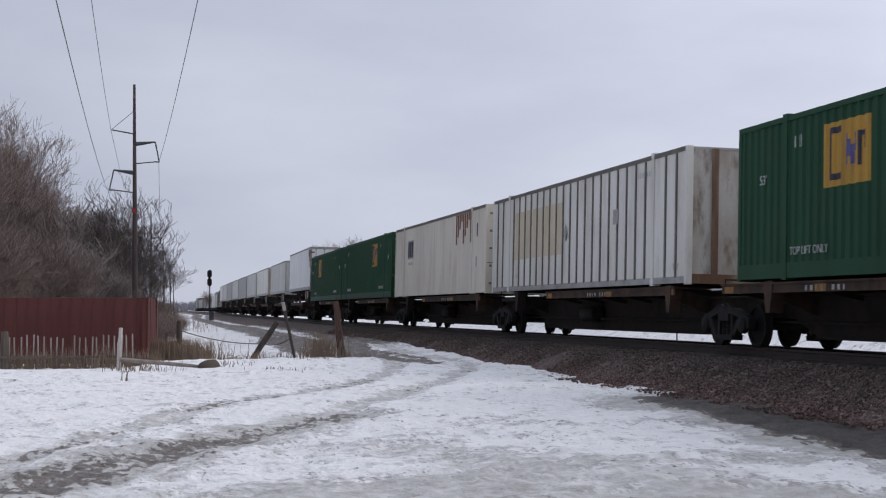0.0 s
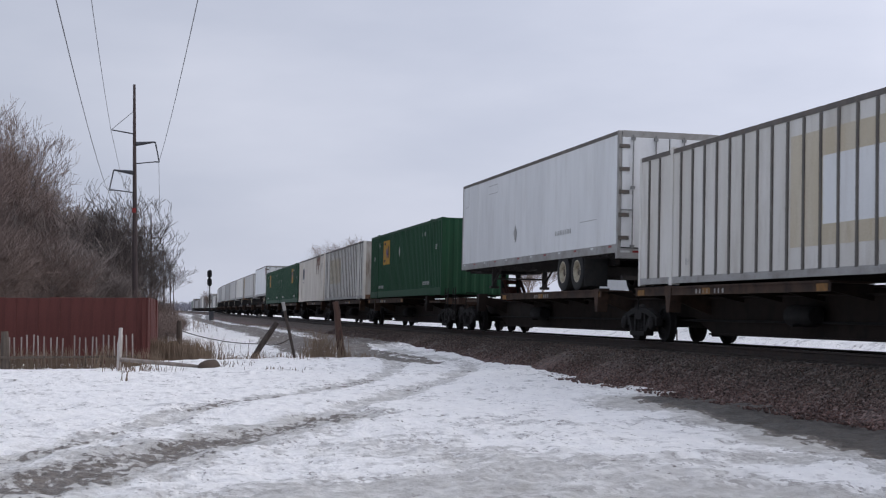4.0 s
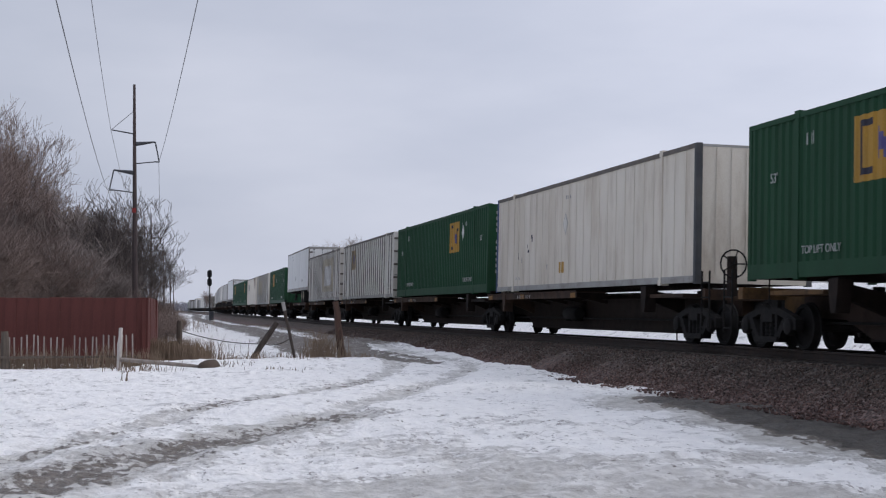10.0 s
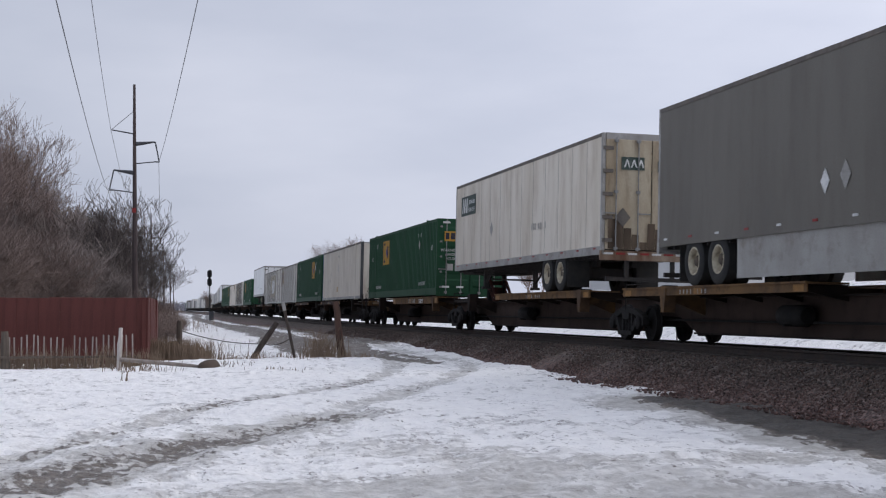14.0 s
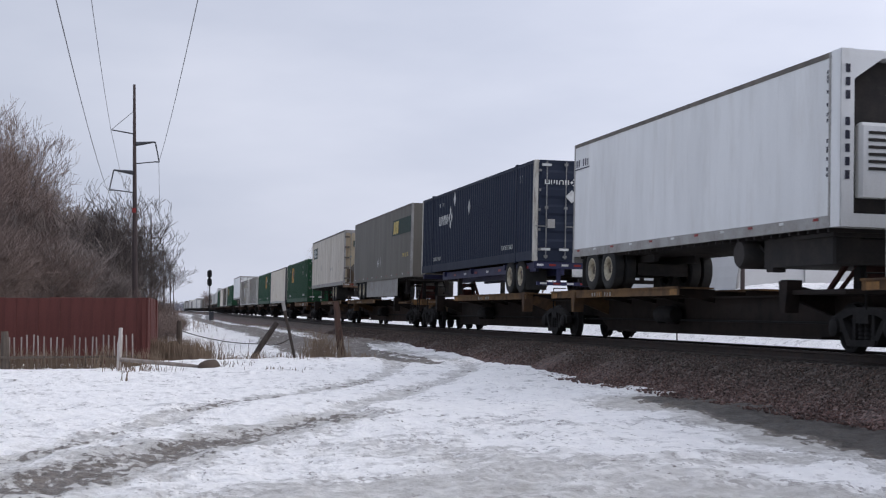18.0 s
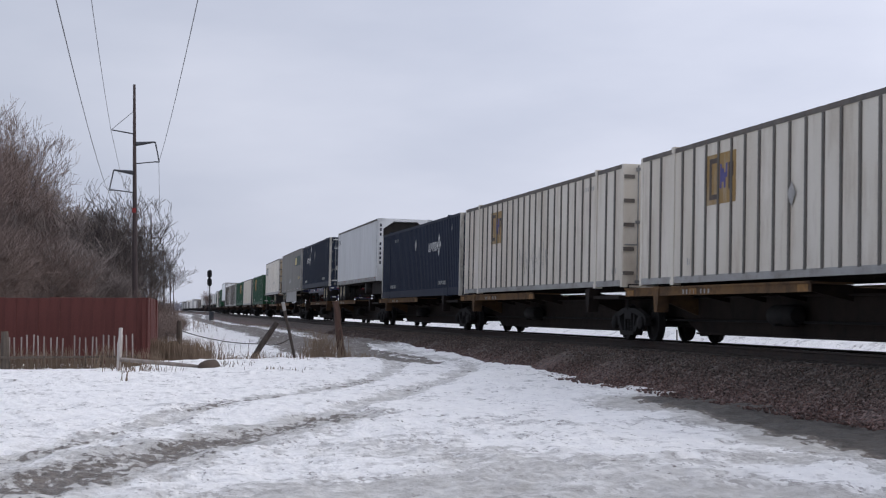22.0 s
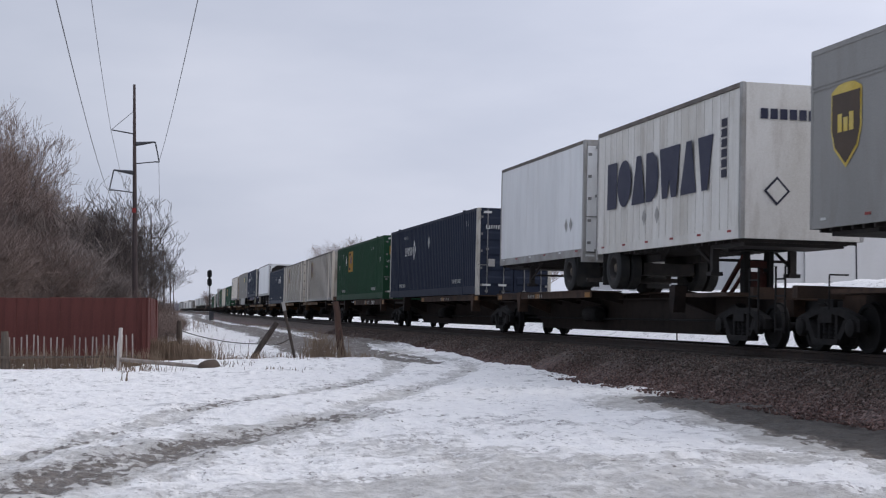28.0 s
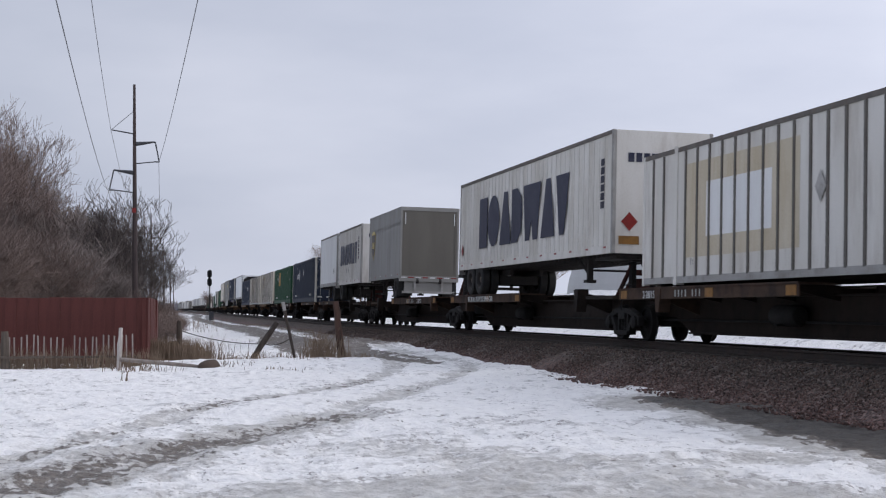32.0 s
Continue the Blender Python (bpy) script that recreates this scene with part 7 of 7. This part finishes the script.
DARKWOOD = tree_at("tree", "dense dark bare tree in the shade of the wood", 15, 6.0, (9, 8, 8), 0.58, stems=7, fan=0.5, rad=0.08, last=3, twig=M_DARKWOOD, thin=0.013, rise=0.3)
DARKWOOD.matrix_basis = pose(-4.6, 92, 0)
rd = random.Random(33)
for x0, k0 in ((-10.5, 1.3), (-9.3, 1.3), (-8.2, 1.28), (-7.2, 1.25), (-6.2, 1.2), (-5.4, 1.15), (-4.6, 1.12), (-4.0, 1.12), (-3.4, 1.08), (-2.9, 1.02), (-2.4, 0.92), (-1.9, 0.84), (-1.45, 0.74), (-1.0, 0.6)):
    for y0 in (80, 90, 100):
        t = copy_thing(DARKWOOD, pose(x0 * y0 / 92 + rd.uniform(-0.3, 0.3), y0 + rd.uniform(-3, 3), -0.1, 0, 0, rd.uniform(0, 360)))
        k = k0 * y0 / 92 * rd.uniform(0.88, 1.05)
        t.scale = (k, k, k)
for i in range(16):
    y0 = 64 + 10 * rd.random()
    t = copy_thing(DARKWOOD, pose((-3.9 + 0.2 * i) * y0 / 68, y0, -0.1, 0, 0, rd.uniform(0, 360)))
    k = (0.66 - 0.014 * i) * rd.uniform(0.85, 1.1)
    t.scale = (k, k, k)
for x0, y0, k in ((1.3, 58, 0.3), (1.75, 62, 0.36), (1.5, 67, 0.42), (2.3, 72, 0.3), (0.9, 64, 0.5)):
    t = copy_thing(SHRUB, pose(x0, y0, -0.2, 0, 0, rd.uniform(0, 360)))
    t.scale = (k, k, k)
yard = tree_at("tree", "dark bare multi-stemmed tree behind the power pole", 31, 6.3, (6, 5, 4, 3), 0.5, stems=8, fan=0.6, rad=0.085, last=4, up=0.05, twig=M_DARKTWIG, thin=0.009, rise=0.24)
yard.matrix_basis = pose(-0.35, 77, 0)
t = copy_thing(yard, pose(1.1, 84, 0, 0, 0, 130))
t.scale = (0.8, 0.8, 0.74)
# across the line, and far off
for i, (x, y, k) in enumerate([(21.3, 138, 0.8), (22.9, 140, 0.7), (19.9, 143, 0.6), (37.5, 133, 0.85), (40.0, 137, 0.7), (28, 300, 0.7), (33, 310, 0.75), (20.9, 400, 0.62), (24.0, 415, 0.45)]):
    t = copy_thing(WOODS[(i + 1) % 3], pose(x, y, 1.0 if y < 200 else 0, 0, 0, 37 * i))
    t.scale = (k, k, k * 0.95)


def far_wood():
    """A line of woods along the horizon, with an uneven top."""
    r = random.Random(9)
    g = Geo()
    for i in range(1700):
        x = -110 + 560 * r.random()
        y = 1500 + 250 * r.random()
        h = 7 + 5 * r.random() + 3 * wobble(x, 0, 0.03)
        for k in range(3):
            dx, dy = r.uniform(-3, 3), r.uniform(-3, 3)
            g.rod((x, y, -0.5), (x + dx, y + dy, h * r.uniform(0.6, 1)), 0.5, 0.12, n=3, cap=False)
            z = h * r.uniform(0.3, 0.7)
            g.rod((x, y, z), (x + dx * 1.8, y + dy * 1.8, z + h * 0.3), 0.6, 0.1, n=3, cap=False)
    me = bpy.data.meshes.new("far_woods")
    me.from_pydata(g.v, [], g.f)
    # the bluish grey of distance haze is mixed into the twig colour
    me.materials.append(surface("hazed_far_twigs", (0.2, 0.2, 0.225), (0.165, 0.165, 0.19), 0.95, scale=0.05, dirt_amount=0, bump=0))
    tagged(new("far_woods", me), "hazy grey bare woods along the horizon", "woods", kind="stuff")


far_wood()


# ---- power line ----
POLES = [(0.0, -21.0), (0.28, 64.45), (2.4, 150.0), (5.6, 228.0), (9.0, 310.0), (12.2, 390.0)]
HANG = {"top": (-1.02, 9.37), "right": (1.05, 8.02), "left": (-1.12, 6.68)}


def power_pole():
    top = tagged(new("power_pole"), "tall dark wooden power pole with three insulated arms", "power pole", "poles of the power line")
    g = Geo()
    g.tube([(0.1 - 0.0175 * i, 0, 11.44 * i / 8) for i in range(9)], [0.142 - 0.0105 * i for i in range(9)], 12)
    part("shaft", g, M_POLE, top, smooth=True)

    def arm(name, a, b, r0, r1):
        return part(name, Geo().rod(a, b, r0, r1, n=8), M_ARM, top, smooth=True)

    arm("top_arm", (-0.05, 0, 9.25), (-1.0, 0, 9.4), 0.03, 0.026)
    arm("stay", (0.0, 0, 10.3), (-1.0, 0, 9.42), 0.012, 0.012)
    for sx, z in ((1, 8.83), (-1, 7.55)):
        a = arm("upper_arm", (0.05 * sx, 0, z - 0.03), (0.9 * sx, 0, z + 0.08), 0.1, 0.03)
        arm("lower_arm", (0.05 * sx, 0, z - 0.9), (0.92 * sx, 0, z - 0.8), 0.026, 0.024)
        arm("hook", (0.9 * sx, 0, z - 0.8), (1.08 * sx, 0, z - 0.82), 0.03, 0.022)
        ins = Geo()
        for i in range(9):
            u = i / 8
            ins.lathe([(-0.05, 0.022), (0.0, 0.036), (0.05, 0.022)], 8, "z", (sx * (0.9 + 0.16 * u), 0, z + 0.03 - 0.78 * u))
        part("insulator", ins, M_ARM, top, smooth=True)
    part("warning_sign", Geo().box(-0.08, 0.08, -0.2, -0.185, 5.75, 5.95), M_RED, top, "small red warning plate")
    return top


M_ARM = surface("arm_grey", (0.06, 0.062, 0.07), (0.05, 0.05, 0.055), 0.6, scale=4)
pole = power_pole()
pole.matrix_basis = pose(*POLES[1], 0)
for q in POLES[:1] + POLES[2:]:
    copy_thing(pole, pose(*q, 0))
for key, (dx, z) in HANG.items():
    sagging("power_wire", "thin grey overhead power wire", [(x + dx, y, z) for x, y in POLES], 0.95, 0.0095, M_WIRE, "wires of the power line")


# ---- signal ----
def signal_mast():
    top = tagged(new("railway_signal"), "black two-headed railway signal on a slim mast", "signal")
    part("mast", Geo().rod((0, 0, 0), (0, 0, 6.9), 0.08, 0.07, n=10), M_SIGNAL, top)
    part("footing", Geo().bevel_box(-0.4, 0.4, -0.4, 0.4, -0.2, 0.5, 0.05), M_SHED, top)
    for z in (6.55, 5.35):
        hd = part("head", Geo().bevel_box(-0.22, 0.22, -0.3, -0.08, z - 0.55, z + 0.55, 0.04), M_SIGNAL, top)
        part("backboard", Geo().prism([(0.35 * math.cos(a * math.pi / 8), z + (0.24 if math.sin(a * math.pi / 8) > 0 else -0.24) + 0.35 * math.sin(a * math.pi / 8)) for a in range(16)], -0.1, -0.06, "xz"), M_SIGNAL, hd)
        for k in (-0.3, 0, 0.3):
            part("hood", Geo().rod((0, -0.3, z + k), (0, -0.5, z + k), 0.12, n=10, cap=False), M_SIGNAL, hd)
    for sx in (-0.2, 0.2):
        part("ladder_rail", Geo().rod((sx, 0.5, 0.2), (sx, 0.12, 6.4), 0.02, n=5), M_SIGNAL, top)
    return top


signal_mast().matrix_basis = pose(11.83, 212.4, 0.15)
case = tagged(new("relay_case"), "small grey trackside relay cabinet", "cabinet")
case.matrix_basis = pose(11.2, 196, 0)
part("body", Geo().bevel_box(-0.3, 0.3, -0.3, 0.3, 0, 1.2, 0.03), M_ARM, case)


# ---- across the line ----
def arched_hall():
    """A round-roofed metal hall whose long side runs with the line."""
    top = tagged(new("arched_hall"), "white round-roofed metal hall with roof vents", "building")
    top.matrix_basis = pose(35.9, 66.0, 2.0)
    R, LEN, n = 6.45, 28.0, 36
    outer = [(R * math.cos(math.pi * i / n), R * math.sin(math.pi * i / n)) for i in range(n + 1)]
    g = Geo()
    for k in range(29):
        for a, b in outer:
            g.v.append((a, LEN * k / 28, b))
    m = n + 1
    g.f = [(k * m + i, k * m + i + 1, (k + 1) * m + i + 1, (k + 1) * m + i) for k in range(28) for i in range(n)]
    part("roof", g, M_SHED, top)
    for y in (0.0, LEN - 0.1):
        part("end_wall", Geo().prism([(a * 0.985, b * 0.985) for a, b in outer], y, y + 0.1, "xz"), M_SHED, top)
    g = Geo()
    for i in range(n):
        (a, b), (c, d) = outer[i], outer[i + 1]
        g.rod((a, -0.03, b), (c, -0.03, d), 0.07, n=6, cap=False)
    part("edge_trim", g, M_SILVER, top)
    part("door", Geo().box(-2.8, 2.8, -0.12, -0.04, 0, 4.3), M_SHED, top, "wide white sliding door")
    part("door_track", Geo().box(-3.1, 6.0, -0.16, -0.1, 4.3, 4.42), M_ARM, top)
    part("door_gap", Geo().box(-0.04, 0.04, -0.14, -0.12, 0, 4.3), M_ARM, top)
    part("window", Geo().box(-0.2, 0.9, -0.06, -0.02, 4.9, 6.1), M_SILVER, top)
    a = math.radians(128)
    part("gutter", Geo().rod((R * math.cos(a), 0, R * math.sin(a)), (R * math.cos(a), LEN, R * math.sin(a)), 0.06, n=6), M_ARM, top)
    for y in (5.0, 10.5, 16.0):
        v = part("roof_vent", Geo().lathe([(-0.3, 0.3), (0.35, 0.3), (0.35, 0.52), (0.75, 0.52), (0.8, 0.0)], 14, "z", (-1.4, y, R - 0.15)), M_SILVER, top, smooth=True)
    return top


arched_hall()
yp = tagged(new("yard_pole"), "thin dark pole with a hanging cable loop", "pole")
yp.matrix_basis = pose(25.2, 55.9, 1.6)
part("shaft", Geo().rod((0, 0, -0.4), (0.12, 0, 5.6), 0.1, 0.07, n=9), M_POLE, yp, smooth=True)
g = Geo()
for i in range(16):
    a0, a1 = 2 * math.pi * i / 16, 2 * math.pi * (i + 1) / 16
    g.rod((0.32 + 0.16 * math.cos(a0), -0.1, 4.95 + 0.28 * math.sin(a0)), (0.32 + 0.16 * math.cos(a1), -0.1, 4.95 + 0.28 * math.sin(a1)), 0.018, n=5, cap=False)
part("cable_loop", g, M_SIGNAL, yp)
stake = tagged(new("stake"), "slim dark marker stake in the snow beyond the line", "stake")
stake.matrix_basis = pose(16.9, 42.4, -0.1)
part("shaft", Geo().rod((0, 0, -0.2), (0, 0, 0.95), 0.022, n=6), M_RUSTDARK, stake)


# ---- what moves ----
def motions():
    """The train draws away along the line, gaining a little speed; its wheels roll."""
    times = [0, 4, 8, 12, 16, 20, 24, 28, 32]
    for ob, s0, z in MOVING:
        walk(ob, [(t, on_track(s0 + gone(t), z)) for t in times])
    for k, sets in WHEELSETS.items():
        first = sets[0]
        walk(first, [(i / FPS, pose(0, 0.89 * k, 0.42) @ Matrix.Rotation(-gone(i / FPS) / 0.42, 4, "X")) for i in range(32 * FPS + 1)])
        for ob in sets[1:]:
            ob.rotation_mode = "QUATERNION"
            keys = ob.animation_data_create()
            keys.action = first.animation_data.action
            keys.action_slot = first.animation_data.action_slot


motions()
